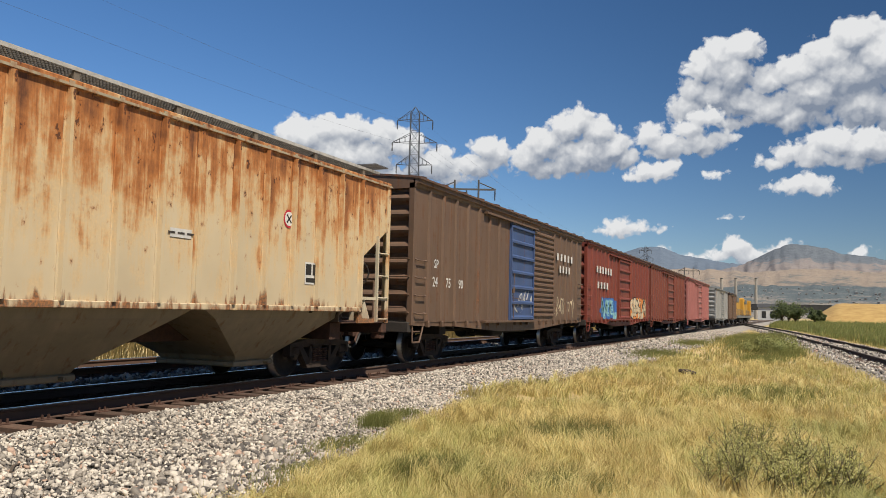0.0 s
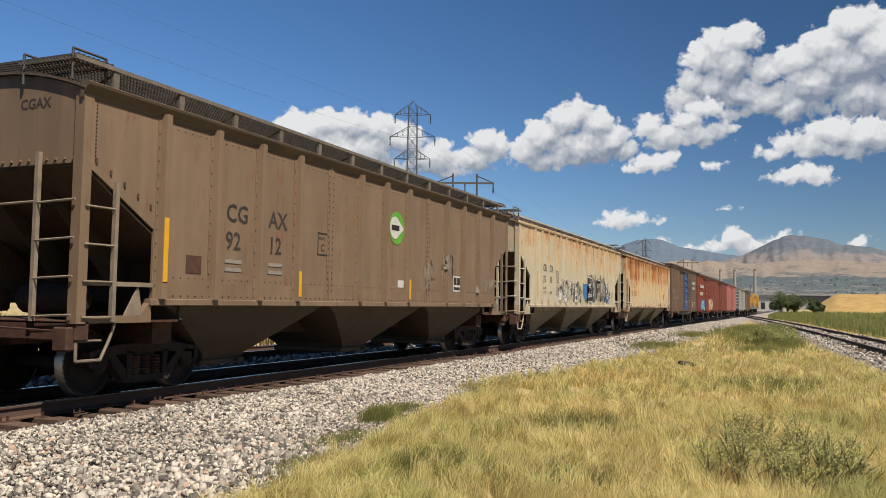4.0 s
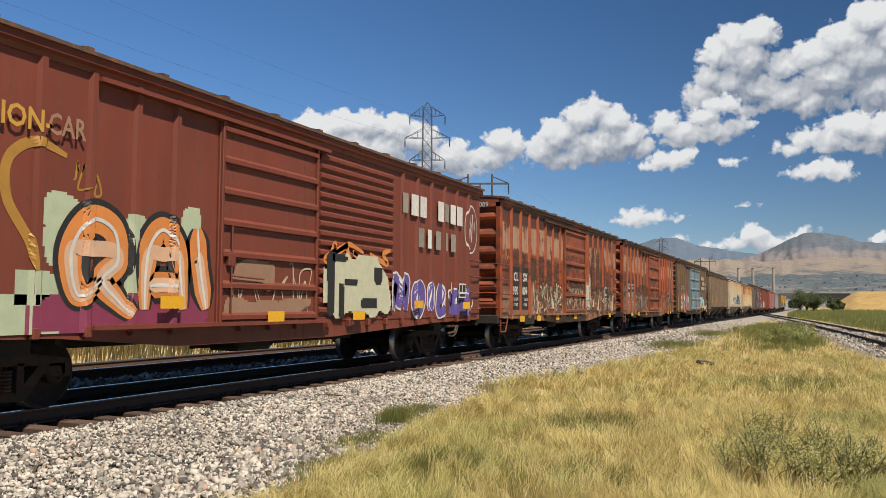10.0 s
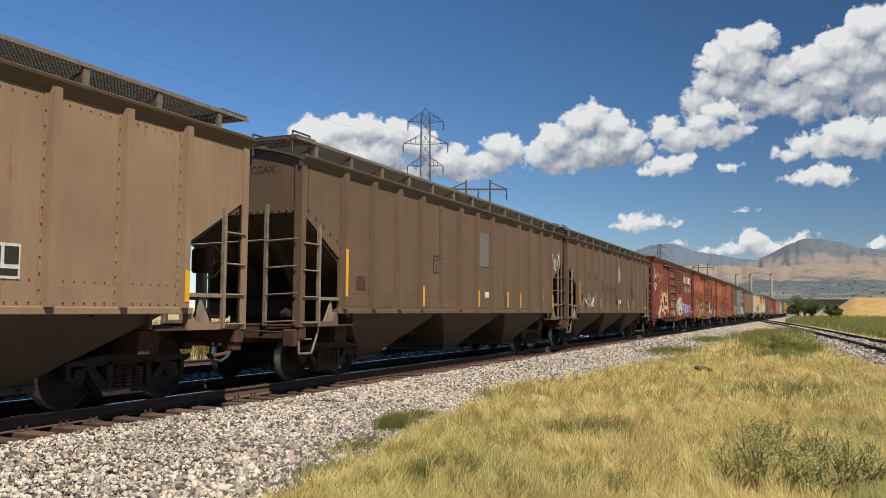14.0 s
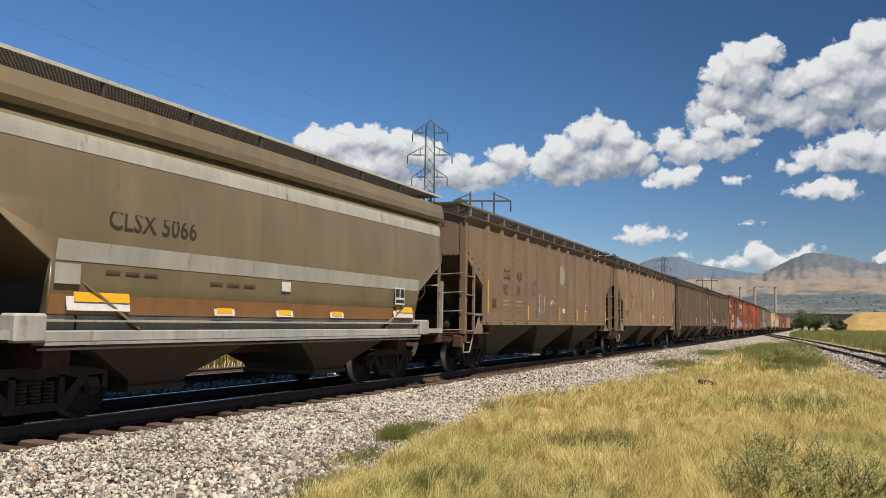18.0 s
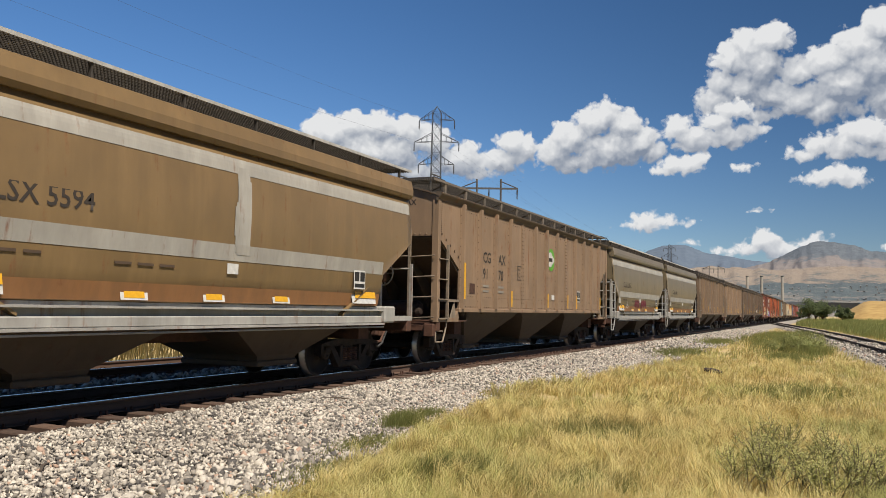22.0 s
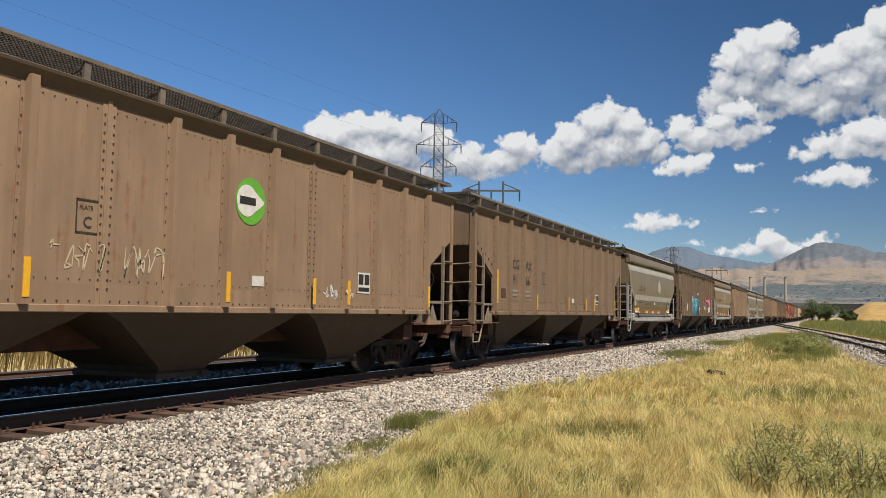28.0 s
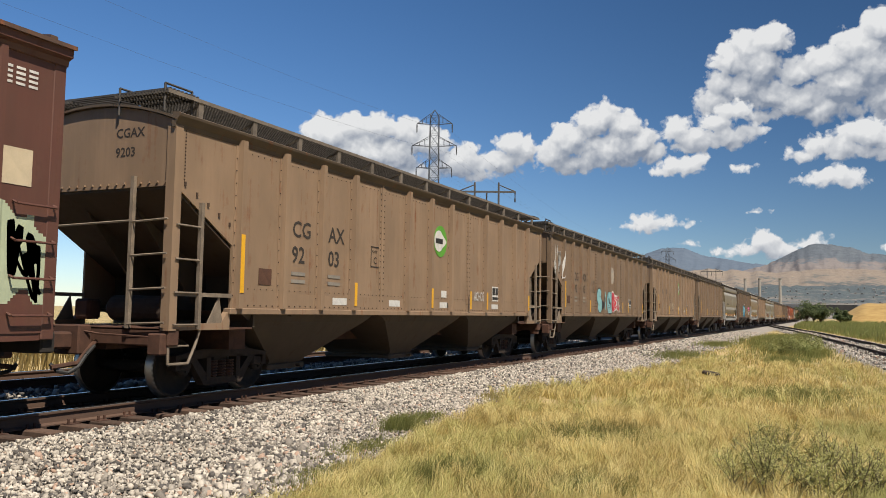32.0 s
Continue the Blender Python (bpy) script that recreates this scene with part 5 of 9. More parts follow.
SPRAY = {
    "white": paint_mark("spray_white", (0.70, 0.69, 0.66)), "black": paint_mark("spray_black", (0.02, 0.02, 0.022)),
    "blue": paint_mark("spray_blue", (0.04, 0.14, 0.42)), "cyan": paint_mark("spray_cyan", (0.26, 0.52, 0.55)),
    "teal": paint_mark("spray_teal", (0.02, 0.22, 0.34)), "red": paint_mark("spray_red", (0.55, 0.03, 0.05)),
    "pink": paint_mark("spray_pink", (0.75, 0.16, 0.34)), "rose": paint_mark("spray_rose", (0.58, 0.16, 0.13)),
    "purple": paint_mark("spray_purple", (0.13, 0.09, 0.33)), "mint": paint_mark("spray_mint", (0.48, 0.55, 0.38)),
    "orange": paint_mark("spray_orange", (0.66, 0.24, 0.06)), "grey": paint_mark("spray_faint_grey", (0.30, 0.25, 0.20)),
    "sky": paint_mark("spray_sky", (0.16, 0.42, 0.55)), "frost": paint_mark("spray_frost", (0.48, 0.66, 0.70)), "navy": paint_mark("spray_navy", (0.02, 0.05, 0.09)), "deep": paint_mark("spray_deep_teal", (0.015, 0.15, 0.26)),
    "gold": paint_mark("spray_gold", (0.62, 0.36, 0.06)), "tarnish": paint_mark("spray_tarnish", (0.34, 0.20, 0.13)), "peach": paint_mark("spray_peach", (0.72, 0.46, 0.30)),
    "pale_mint": paint_mark("spray_pale_mint", (0.58, 0.58, 0.42)), "ochre": paint_mark("spray_ochre", (0.42, 0.22, 0.04)), "rusty": paint_mark("spray_rust_stained", (0.36, 0.19, 0.10)), "wine": paint_mark("spray_wine", (0.24, 0.04, 0.09)), "dim": paint_mark("spray_faded_dark", (0.085, 0.068, 0.055)),
    "cream": paint_mark("spray_cream", (0.62, 0.52, 0.36)), "azure": paint_mark("spray_azure", (0.055, 0.19, 0.42)), "crimson": paint_mark("spray_crimson", (0.22, 0.035, 0.055)),
}


def pink_to_white():
    n = Nodes("spray_pink_to_white")
    co = n.coords()
    cloud = n.noise(co, 5, 4)
    xyz = n.add("SeparateXYZ")
    n.put(xyz.inputs[0], co)
    low = n.ramp(n.math("ADD", xyz.outputs[2], n.math("MULTIPLY", cloud, 0.22)), 1.98, 2.2)
    return n.done(n.mix(low, (0.74, 0.73, 0.72), (0.86, 0.20, 0.40)), 0.55, 0)


def smear(name, color, most=0.7, lo=0.48, hi=0.68):
    """A thin, patchy film of grime that lets the paint below show through."""
    n = Nodes(name)
    co = n.coords()
    a = n.noise(n.scaled(co, (1, 1.0, 2.6)), 1.9, 6, 0.62)
    b = n.noise(co, 11, 5, 0.65)
    m = n.math("ADD", n.math("MULTIPLY", a, 0.68), n.math("MULTIPLY", b, 0.32))
    n.link(n.ramp(m, lo, hi, 0.0, most), n.bsdf.inputs["Alpha"])
    return n.done(n.mix(b, [c * 0.75 for c in color], [c * 1.15 for c in color]), 0.75, 0)


SPRAY["pink_fade"] = pink_to_white()
SPRAY["soot"] = paint_mark("spray_faded_soot", (0.10, 0.065, 0.042))
SMEAR_PALE = smear("pale_grime_film", (0.46, 0.38, 0.29))
SMEAR_DARK = smear("bare_rust_film", (0.095, 0.040, 0.022), 0.88, 0.40, 0.52)
SMEAR_WHITE = smear("pale_paint_film", (0.66, 0.60, 0.50), 0.85, 0.40, 0.56)
SMEAR_SOOT = smear("soot_film", (0.03, 0.03, 0.034), 0.75, 0.42, 0.6)
SMEAR_BROWN = smear("brown_grime_film", (0.10, 0.062, 0.042), 0.8, 0.46, 0.64)


def hopper_skin(L, posts, seams=(4, 8)):
    h = L / 2
    first, step = rib_places(L, posts)

    def skin(y, z):
        k = round((y + h - first) / step)
        d = abs(y - (-h + first + k * step))
        if k in seams or not 0 <= k < posts:
            return 1.559 if d < 0.12 else 1.539
        return 1.539 + (0.093 if posts == 13 else 0.078) * max(0.0, min(1.0, (0.12 - d) / 0.035))
    return skin


def box_skin(ys, door=None, panel=None):
    def skin(y, z):
        if door and door[0] < y < door[1]:
            return 1.535
        if panel and panel[0] < y < panel[1]:
            return 1.543
        d = min([abs(y - v) for v in ys] or [9])
        return 1.49 + 0.058 * max(0.0, min(1.0, (0.085 - d) / 0.035))
    return skin


def round_skin(y, z):
    zs = (1.33, 1.36, 1.75, 2.25, 2.7, 3.15, 3.5, 3.72)
    return float(np.interp(z, zs, (1.34, 1.43, 1.50, 1.555, 1.57, 1.555, 1.52, 1.47))) + 0.007


def smooth_line(pts, n=9):
    out = []
    for i in range(len(pts) - 1):
        p0, p1, p2, p3 = (Vector(pts[max(0, min(len(pts) - 1, i + k))]) for k in (-1, 0, 1, 2))
        for j in range(n):
            t = j / n
            out.append(0.5 * ((2 * p1) + (p2 - p0) * t + (2 * p0 - 5 * p1 + 4 * p2 - p3) * t * t + (3 * p1 - p0 - 3 * p2 + p3) * t ** 3))
    out.append(Vector(pts[-1]))
    return out


def ribbon(s, pts, width, skin, lift, zmin, zmax):
    """A brushed stroke that lies on the car's side."""
    line = smooth_line(pts, 9 if width < 0.15 else 16)
    n = len(line)
    across = max(4, int(width / 0.03))
    rows = []
    for i, p in enumerate(line):
        d = (line[min(n - 1, i + 1)] - line[max(0, i - 1)])
        d = d.normalized() if d.length > 1e-6 else Vector((1, 0))
        nrm = Vector((-d.y, d.x))
        f = min(1.0, 0.45 + 2.5 * min(i, n - 1 - i) / n)
        row = []
        for u in np.linspace(-0.5, 0.5, across):
            q = p + nrm * width * f * float(u)
            z = max(zmin, min(zmax, q.y))
            row.append((skin(q.x, z) + lift, q.x, z))
        rows.append(row)
    s.loft(rows, False, False)


def blob(s, y0, y1, z0, z1, skin, lift, rng, ragged=0.12, cell=0.032):
    """A filled patch with an uneven outline that lies on the car's side."""
    ny, nz = max(2, int((y1 - y0) / cell)), max(2, int((z1 - z0) / cell))
    seed = rng.uniform(0, 99)

    def inside(a, b):
        u, v = a * 2 - 1, b * 2 - 1
        return max(abs(u), abs(v)) ** 1.0 * 0.55 + math.hypot(u, v) * 0.45 + ragged * 2 * noise.noise((a * (y1 - y0) * 2.2 + seed, b * (z1 - z0) * 2.2, seed)) < 1.0

    ids = {}

    def vid(i, j):
        if (i, j) not in ids:
            y, z = y0 + (y1 - y0) * i / ny, z0 + (z1 - z0) * j / nz
            ids[(i, j)] = len(s.v)
            s.v.append((skin(y, z) + lift, y, z))
        return ids[(i, j)]

    for i in range(ny):
        for j in range(nz):
            if inside((i + 0.5) / ny, (j + 0.5) / nz):
                s.f.append((vid(i, j), vid(i + 1, j), vid(i + 1, j + 1), vid(i, j + 1)))


def spot(s, y, z, ry, rz, skin, lift):
    """A soft oval dab of paint."""
    ring = [(y + ry * math.cos(a), z + rz * math.sin(a)) for a in np.linspace(0, 2 * math.pi, 18, endpoint=False)]
    s.add([(skin(a, b) + lift, a, b) for a, b in ring], [tuple(range(18))])


def put_mark(car, name, s, mat):
    if s.f:
        part(name, s, mat, car)


def graffiti(car, v0, v1, z0, z1, skin, fill, outline, halo=None, glyphs=4, seed=1, weight=0.5, second=None):
    """Bubble lettering with no readable words: halo, dark outline, bright fill. v0 and v1 count from the car's rear end."""
    rng = random.Random(seed)
    h = car["half"]
    y0, y1 = v0 - h, v1 - h
    w = (y1 - y0) / glyphs
    hgt = z1 - z0
    if halo:
        s = Shape()
        blob(s, y0 - 0.12, y1 + 0.12, max(z0 - 0.05, 1.06), z1 + 0.06, skin, 0.004, rng)
        put_mark(car, "graffiti_halo", s, SPRAY[halo])
    strokes = []
    for g in range(glyphs):
        a, b = y0 + g * w - 0.04 * w, y0 + (g + 1) * w + 0.08 * w
        m = weight * w * 0.2
        kind = rng.randrange(4)
        za, zb = z0 + m + 0.03, z1 - m - 0.03
        mid = (za + zb) / 2 + rng.uniform(-0.08, 0.08) * hgt
        if kind == 0:
            pts = [(b - m, zb - 0.1 * hgt), ((a + b) / 2, zb), (a + m, zb - 0.18 * hgt), ((a + b) / 2, mid), (b - m, mid - 0.16 * hgt), ((a + b) / 2, za), (a + m, za + 0.06 * hgt)]
        elif kind == 1:
            pts = [(a + m, za), (a + m, mid), (a + m * 1.2, zb), (b - m, zb - 0.1 * hgt), (b - m, mid + 0.02), (a + m * 1.5, mid), (b - m, za)]
        elif kind == 2:
            pts = [(a + m, zb), (a + m, mid), (a + m * 1.4, za + 0.05), ((a + b) / 2, za), (b - m * 1.2, za + 0.08), (b - m, mid), (b - m, zb)]
        else:
            pts = [(a + m, za), ((a + b) / 2 - 0.1 * w, zb - 0.05), ((a + b) / 2, zb), (b - m, za), (b - m * 1.4, mid), (a + m * 1.5, mid - 0.05)]
        strokes.append([(p[0] + rng.uniform(-0.04, 0.04) * w, p[1] + rng.uniform(-0.02, 0.02)) for p in pts])
    wd = max(0.09, weight * w * 0.5)
    for nm, mat, k, lift in (("graffiti_outline", outline, 1.45, 0.005), ("graffiti_letter", fill, 0.95, 0.008)):
        if not mat:
            continue
        for pts in strokes:
            s = Shape()
            ribbon(s, pts, wd * k, skin, lift, max(1.05, z0 - 0.06), z1 + 0.08)
            put_mark(car, nm, s, SPRAY[mat])
    if second:
        for pts in strokes:
            s = Shape()
            low = [(p[0], min(p[1], z0 + 0.42 * hgt)) for p in pts]
            ribbon(s, low, wd * 0.8, skin, 0.013, max(1.05, z0), z0 + 0.5 * hgt)
            put_mark(car, "graffiti_fade", s, SPRAY[second])


GLYPHS = {
    "S": (((0.92, 0.80), (0.60, 1.0), (0.12, 0.86), (0.18, 0.56), (0.80, 0.44), (0.90, 0.14), (0.48, 0.0), (0.05, 0.16)),),
    "K": (((0.16, 1.0), (0.14, 0.5), (0.16, 0.0)), ((0.92, 1.0), (0.24, 0.52), (0.50, 0.36), (0.95, 0.0))),
    "R": (((0.14, 0.0), (0.12, 0.5), (0.14, 1.0), (0.78, 0.96), (0.84, 0.64), (0.24, 0.50), (0.55, 0.34), (0.92, 0.0)),),
    "A": (((0.06, 0.0), (0.34, 0.72), (0.50, 1.0), (0.66, 0.72), (0.95, 0.0)), ((0.25, 0.34), (0.75, 0.34))),
    "P": (((0.16, 0.0), (0.14, 0.5), (0.16, 1.0), (0.82, 0.95), (0.88, 0.62), (0.22, 0.46)),),
    "B": (((0.14, 0.0), (0.12, 0.5), (0.14, 1.0), (0.80, 0.94), (0.80, 0.62), (0.24, 0.52), (0.90, 0.40), (0.88, 0.06), (0.14, 0.0)),),
    "U": (((0.12, 1.0), (0.14, 0.4), (0.30, 0.03), (0.66, 0.03), (0.86, 0.4), (0.88, 1.0)),),
    "F": (((0.16, 0.0), (0.14, 0.5), (0.14, 0.98), (0.90, 1.0)), ((0.16, 0.52), (0.76, 0.54))),
    "L": (((0.16, 1.0), (0.14, 0.5), (0.16, 0.04), (0.92, 0.04)),),
    "O": (((0.5, 1.0), (0.12, 0.72), (0.14, 0.26), (0.5, 0.0), (0.86, 0.26), (0.88, 0.72), (0.5, 1.0)),),
    "I": (((0.5, 1.0), (0.5, 0.5), (0.5, 0.0)),),
    "E": (((0.90, 0.96), (0.16, 0.98), (0.14, 0.5), (0.16, 0.03), (0.92, 0.04)), ((0.18, 0.52), (0.76, 0.52))),
    "T": (((0.02, 0.96), (0.98, 0.98)), ((0.5, 0.96), (0.5, 0.5), (0.5, 0.0))),
    "M": (((0.06, 0.0), (0.14, 1.0), (0.5, 0.35), (0.86, 1.0), (0.95, 0.0)),),
    "3": (((-0.22, 0.74), (0.20, 0.98), (0.72, 0.84), (0.40, 0.54), (0.80, 0.34), (0.52, 0.02), (-0.14, 0.10)),),
    "D": (((0.14, 0.0), (0.12, 0.5), (0.14, 1.0), (0.72, 0.86), (0.88, 0.5), (0.72, 0.12), (0.14, 0.0)),),
}


def lettered(car, word, v0, v1, z0, z1, skin, fill, outline, weight=0.2, rim=0.06, fade=None, tilt=0.0, widths=None, tight=0.3):
    """Sprayed capital letters in thick strokes: a dark or pale rim, the fill, and a lighter upper half."""
    h = car["half"]
    widths = widths or [1.0] * len(word)
    unit = (v1 - v0) / sum(widths)
    strokes, a = [], v0 - h
    for ch, wd in zip(word, widths):
        w = unit * wd
        pad = min(weight * 0.55, w * tight)
        for line in GLYPHS[ch]:
            strokes.append([(a + pad + (w - 2 * pad) * u + tilt * (q - 0.5), z0 + pad + (z1 - z0 - 2 * pad) * q) for u, q in line])
        a += w
    for nm, mat, wd, lift in (("graffiti_outline", outline, weight + 2 * rim, 0.005), ("graffiti_letter", fill, weight, 0.008)):
        for pts in strokes:
            s = Shape()
            ribbon(s, pts, wd, skin, lift, max(0.99, z0 - rim), z1 + rim)
            put_mark(car, nm, s, SPRAY[mat])
    if fade:
        for pts in strokes:
            s = Shape()
            ribbon(s, [(p[0] - weight * 0.1, max(p[1], z0 + 0.45 * (z1 - z0))) for p in pts], weight * 0.5, skin, 0.011, z0 + 0.4 * (z1 - z0), z1)
            put_mark(car, "graffiti_shine", s, SPRAY[fade])


def scribble(car, v0, v1, z0, z1, skin, mat, n=6, seed=1, width=0.03):
    """Thin hand-drawn tag strokes that form no readable words."""
    rng = random.Random(seed)
    h = car["half"]
    w = (v1 - v0) / n
    for g in range(n):
        a = v0 - h + g * w
        pts = [(a + rng.uniform(-0.1, 1.1) * w, rng.uniform(z0, z1)) for _ in range(rng.randrange(4, 7))]
        s = Shape()
        ribbon(s, pts, width, skin, 0.003, max(1.05, z0 - 0.1), z1 + 0.1)
        put_mark(car, "tag_stroke", s, SPRAY[mat])


def bars(car, v0, v1, z, hgt, mat, n, x, name="lettering_bar", fill=0.72):
    """Lettering kept as plain bars."""
    h = car["half"]
    w = (v1 - v0) / n
    for k in range(n):
        plate(car, name, x, v0 - h + (k + 0.5) * w, z, round(w * fill, 3), hgt, mat)


def no_entry(car, x, v, z, r=0.16):
    """A round hump-warning sign: red ring on white with a black cross."""
    s = round_sign(car, x, v - car["half"], z, r, SPRAY["red"], "round white sign with red ring and black cross", "warning_sign")
    f = part("sign_face", shared(("round", r * 0.78), lambda: Shape().disc((0, 0, 0), r * 0.78, "x", 0.004, 32)), WHITE, s)
    f.matrix_basis = pose(0.003, 0, 0)
    for a in (45, 135):
        c = part("sign_cross", shared(("cross", r), lambda: Shape().box(0, 0.003, -r * 0.6, r * 0.6, -0.014, 0.014)), BLACK, s)
        c.matrix_basis = pose(0.006, 0, 0, a, 0, 0)


def green_emblem(car, v, z=3.0):
    s = round_sign(car, 1.542, v - car["half"], z, 0.37, GREEN_SIGN, "round green emblem with a white leaf shape")
    drop = [(0.25 * math.cos(t), 0.25 * math.sin(t)) for t in np.linspace(0.75, 2 * math.pi - 0.75, 22)] + [(0.42, -0.02), (0.43, 0.02)]
    f = part("emblem_leaf", shared("emblem_leaf", lambda: Shape().prism(drop, 0.0, 0.004, "x")), WHITE, s)
    f.matrix_basis = pose(0.004, -0.10, 0)
    b = part("emblem_bar", shared("emblem_bar", lambda: Shape().box(0, 0.003, -0.19, 0.20, -0.06, 0.06)), BLACK, s)
    b.matrix_basis = pose(0.009, -0.09, 0)


def plate_c(car, v, z, x=1.541):
    h = car["half"]
    for dy, dz, w, t in ((-0.17, 0, 0.018, 0.42), (0.17, 0, 0.018, 0.42), (0, 0.2, 0.35, 0.018), (0, -0.2, 0.35, 0.018)):
        plate(car, "clearance_frame", x, v - h + dy, z + dz, w, t, DARKMARK)
    write("lettering", "C", 0.2, DARKMARK, car, x, v - h - 0.07, z - 0.14, 0.002)
    write("lettering", "PLATE", 0.075, DARKMARK, car, x, v - h - 0.13, z + 0.08, 0.001)


RIB = hopper_skin(16.75, 13)
X = 1.541


def standard(car, number, emblem=None, disc=None, pan=12.6, L=16.75):
    """Marks that the taupe hoppers share."""
    if number:
        road_marks(car, L, "CG", "AX", number[:2], number[2:], DARKMARK)
    plate_c(car, 5.8, 2.42)
    if pan:
        data_panel(car, X, pan - L / 2, 1.85)
    plate(car, "builder_plate", X, 9.2 - L / 2, 1.76, 0.3, 0.16, WHITE)
    plate(car, "board_bracket", X, 2.15 - L / 2, 1.86, 0.34, 0.26, IRON)
    if emblem:
        green_emblem(car, L / 2 + 0.585)
    if disc:
        round_sign(car, X, 0.585, 3.0, 0.36, PALE_DISC, "pale round patch where an emblem was")


# the cream hoppers
SA, SC = hopper_skin(16.8, 18, (6, 11)), hopper_skin(17.0, 17, (6, 11))
for v, a, b in ((1.47, "CR", "312"), (2.30, "DX", "352")):
    write("lettering", a, 0.33, DARKMARK, A, X, v - 8.4, 2.80, 0.006)
    write("lettering", b, 0.33, DARKMARK, A, X, v - 8.4, 2.36, 0.006)
write("lettering", "LD LMT", 0.13, DARKMARK, A, X, 1.72 - 8.4, 2.05, 0.002)
write("lettering", "LT WT", 0.13, DARKMARK, A, X, 1.72 - 8.4, 1.91, 0.002)
write("lettering", "202200 LB", 0.13, DARKMARK, A, X, 2.35 - 8.4, 2.05, 0.002)
write("lettering", "60800 LB", 0.13, DARKMARK, A, X, 2.4 - 8.4, 1.91, 0.002)
no_entry(A, X, 4.12, 2.98)
no_entry(A, X, 12.87, 2.86)
data_panel(A, X, 13.68 - 8.4, 1.94)
plate(A, "yellow_tag", X, 1.62 - 8.4, 2.0, 0.14, 0.2, YELLOW)
plate(A, "notice", X, 10.1 - 8.4, 2.35, 0.45, 0.13, WHITE)
bars(A, 9.8, 10.4, 2.35, 0.03, DARKMARK, 3, X + 0.004)
for v, a, b in ((2.84, "CR", "75"), (3.66, "DX", "33")):
    write("lettering", a, 0.34, DARKMARK, C, X, v - 8.5, 2.54, 0.006)
    write("lettering", b, 0.34, DARKMARK, C, X, v - 8.5, 2.13, 0.006)
write("lettering", "LD LMT", 0.12, DARKMARK, C, X, 2.84 - 8.5, 1.9, 0.002)
write("lettering", "LT WT", 0.12, DARKMARK, C, X, 2.84 - 8.5, 1.74, 0.002)
write("lettering", "61800", 0.13, DARKMARK, C, X, 3.66 - 8.5, 1.74, 0.002)
plate_c(C, 4.75, 2.38)
data_panel(C, X, 14.4 - 8.5, 1.84)
rg = random.Random(8)
for v0, v1, z0, z1, col in ((8.7, 9.8, 1.42, 2.3, "azure"), (9.2, 9.7, 1.45, 2.25, "blue"), (13.2, 14.1, 1.42, 2.1, "azure"), (9.4, 13.7, 1.5, 2.72, "haze"), (4.5, 8.5, 1.42, 2.35, "mist")):
    s = Shape()
    blob(s, v0 - 8.5, v1 - 8.5, z0, z1, SC, {"haze": 0.002, "mist": 0.002}.get(col, 0.0035), rg, 0.3)
    put_mark(C, "graffiti_halo", s, {"haze": SMEAR_SOOT, "mist": SMEAR_WHITE}.get(col) or SPRAY[col])
lettered(C, "BUFLO", 9.55, 13.6, 1.46, 2.52, SC, "black", "white", 0.25, 0.05, None, 0.0, (1.05, 1.05, 0.85, 0.85, 1.1))
scribble(C, 4.6, 8.4, 1.5, 2.3, SC, "black", 10, 3, 0.045)
scribble(C, 4.4, 8.3, 1.45, 2.1, SC, "white", 8, 4, 0.06)
scribble(C, 4.4, 8.9, 1.45, 2.3, SC, "dim", 10, 9, 0.035)
write("lettering", "2020", 0.34, SPRAY["black"], C, X + 0.014, 14.53 - 8.5, 1.74, 0.012, 0.66)

# taupe hoppers
standard(Dd, "9212", 9.31, L=16.75)
SD = hopper_skin(16.75, 13)
scribble(Dd, 10.5, 11.1, 1.6, 2.4, SD, "grey", 5, 2, 0.05)
scribble(Dd, 11.5, 12.3, 1.8, 2.6, SD, "grey", 6, 3, 0.05)
scribble(Dd, 13.9, 15.8, 1.6, 2.2, SD, "grey", 6, 4, 0.04)
standard(F, "9137", None, 9.52, 13.0, 16.75)
SF = hopper_skin(16.75, 13)
scribble(F, 2.2, 3.9, 1.5, 1.95, SF, "white", 7, 5, 0.025)
scribble(F, 5.9, 9.3, 1.6, 2.8, SF, "dim", 8, 6, 0.05)
scribble(F, 10.5, 12.7, 1.55, 2.85, SF, "dim", 4, 60, 0.07)
scribble(F, 15.1, 15.6, 1.45, 1.75, SF, "mint", 3, 61, 0.03)
standard(G, "", None, None, 14.3, 16.75)
plate(G, "grey_square", X, 0.585, 2.98, 0.74, 0.92, paint_mark("grey_patch", (0.165, 0.16, 0.15)), "grey painted square patch")
scribble(G, 15.3, 16.5, 2.7, 3.4, hopper_skin(16.75, 13), "white", 6, 7, 0.04)
standard(H, "9288", 9.2, None, 12.4, 16.75)
standard(I, "9291", None, 8.84, 12.25)
scribble(I, 6.3, 6.9, 1.6, 2.4, RIB, "white", 3, 8, 0.03)
scribble(I, 7.5, 8.1, 1.8, 2.25, RIB, "white", 3, 9, 0.03)
standard(Lh, "9170", 9.2, None, 12.35, 16.75)
standard(N, "9299", None, None, None, 16.75)
SN = hopper_skin(16.75, 13)
for v0, v1, z0, z1, col, lift in ((4.85, 8.3, 1.36, 2.62, "teal", 0.003), (5.2, 8.0, 1.36, 1.75, "deep", 0.005), (7.8, 8.5, 1.36, 1.9, "dim", 0.002)):
    s = Shape()
    blob(s, v0 - 8.375, v1 - 8.375, z0, z1, SN, lift, rg, 0.1)
    put_mark(N, "graffiti_halo", s, SPRAY[col])
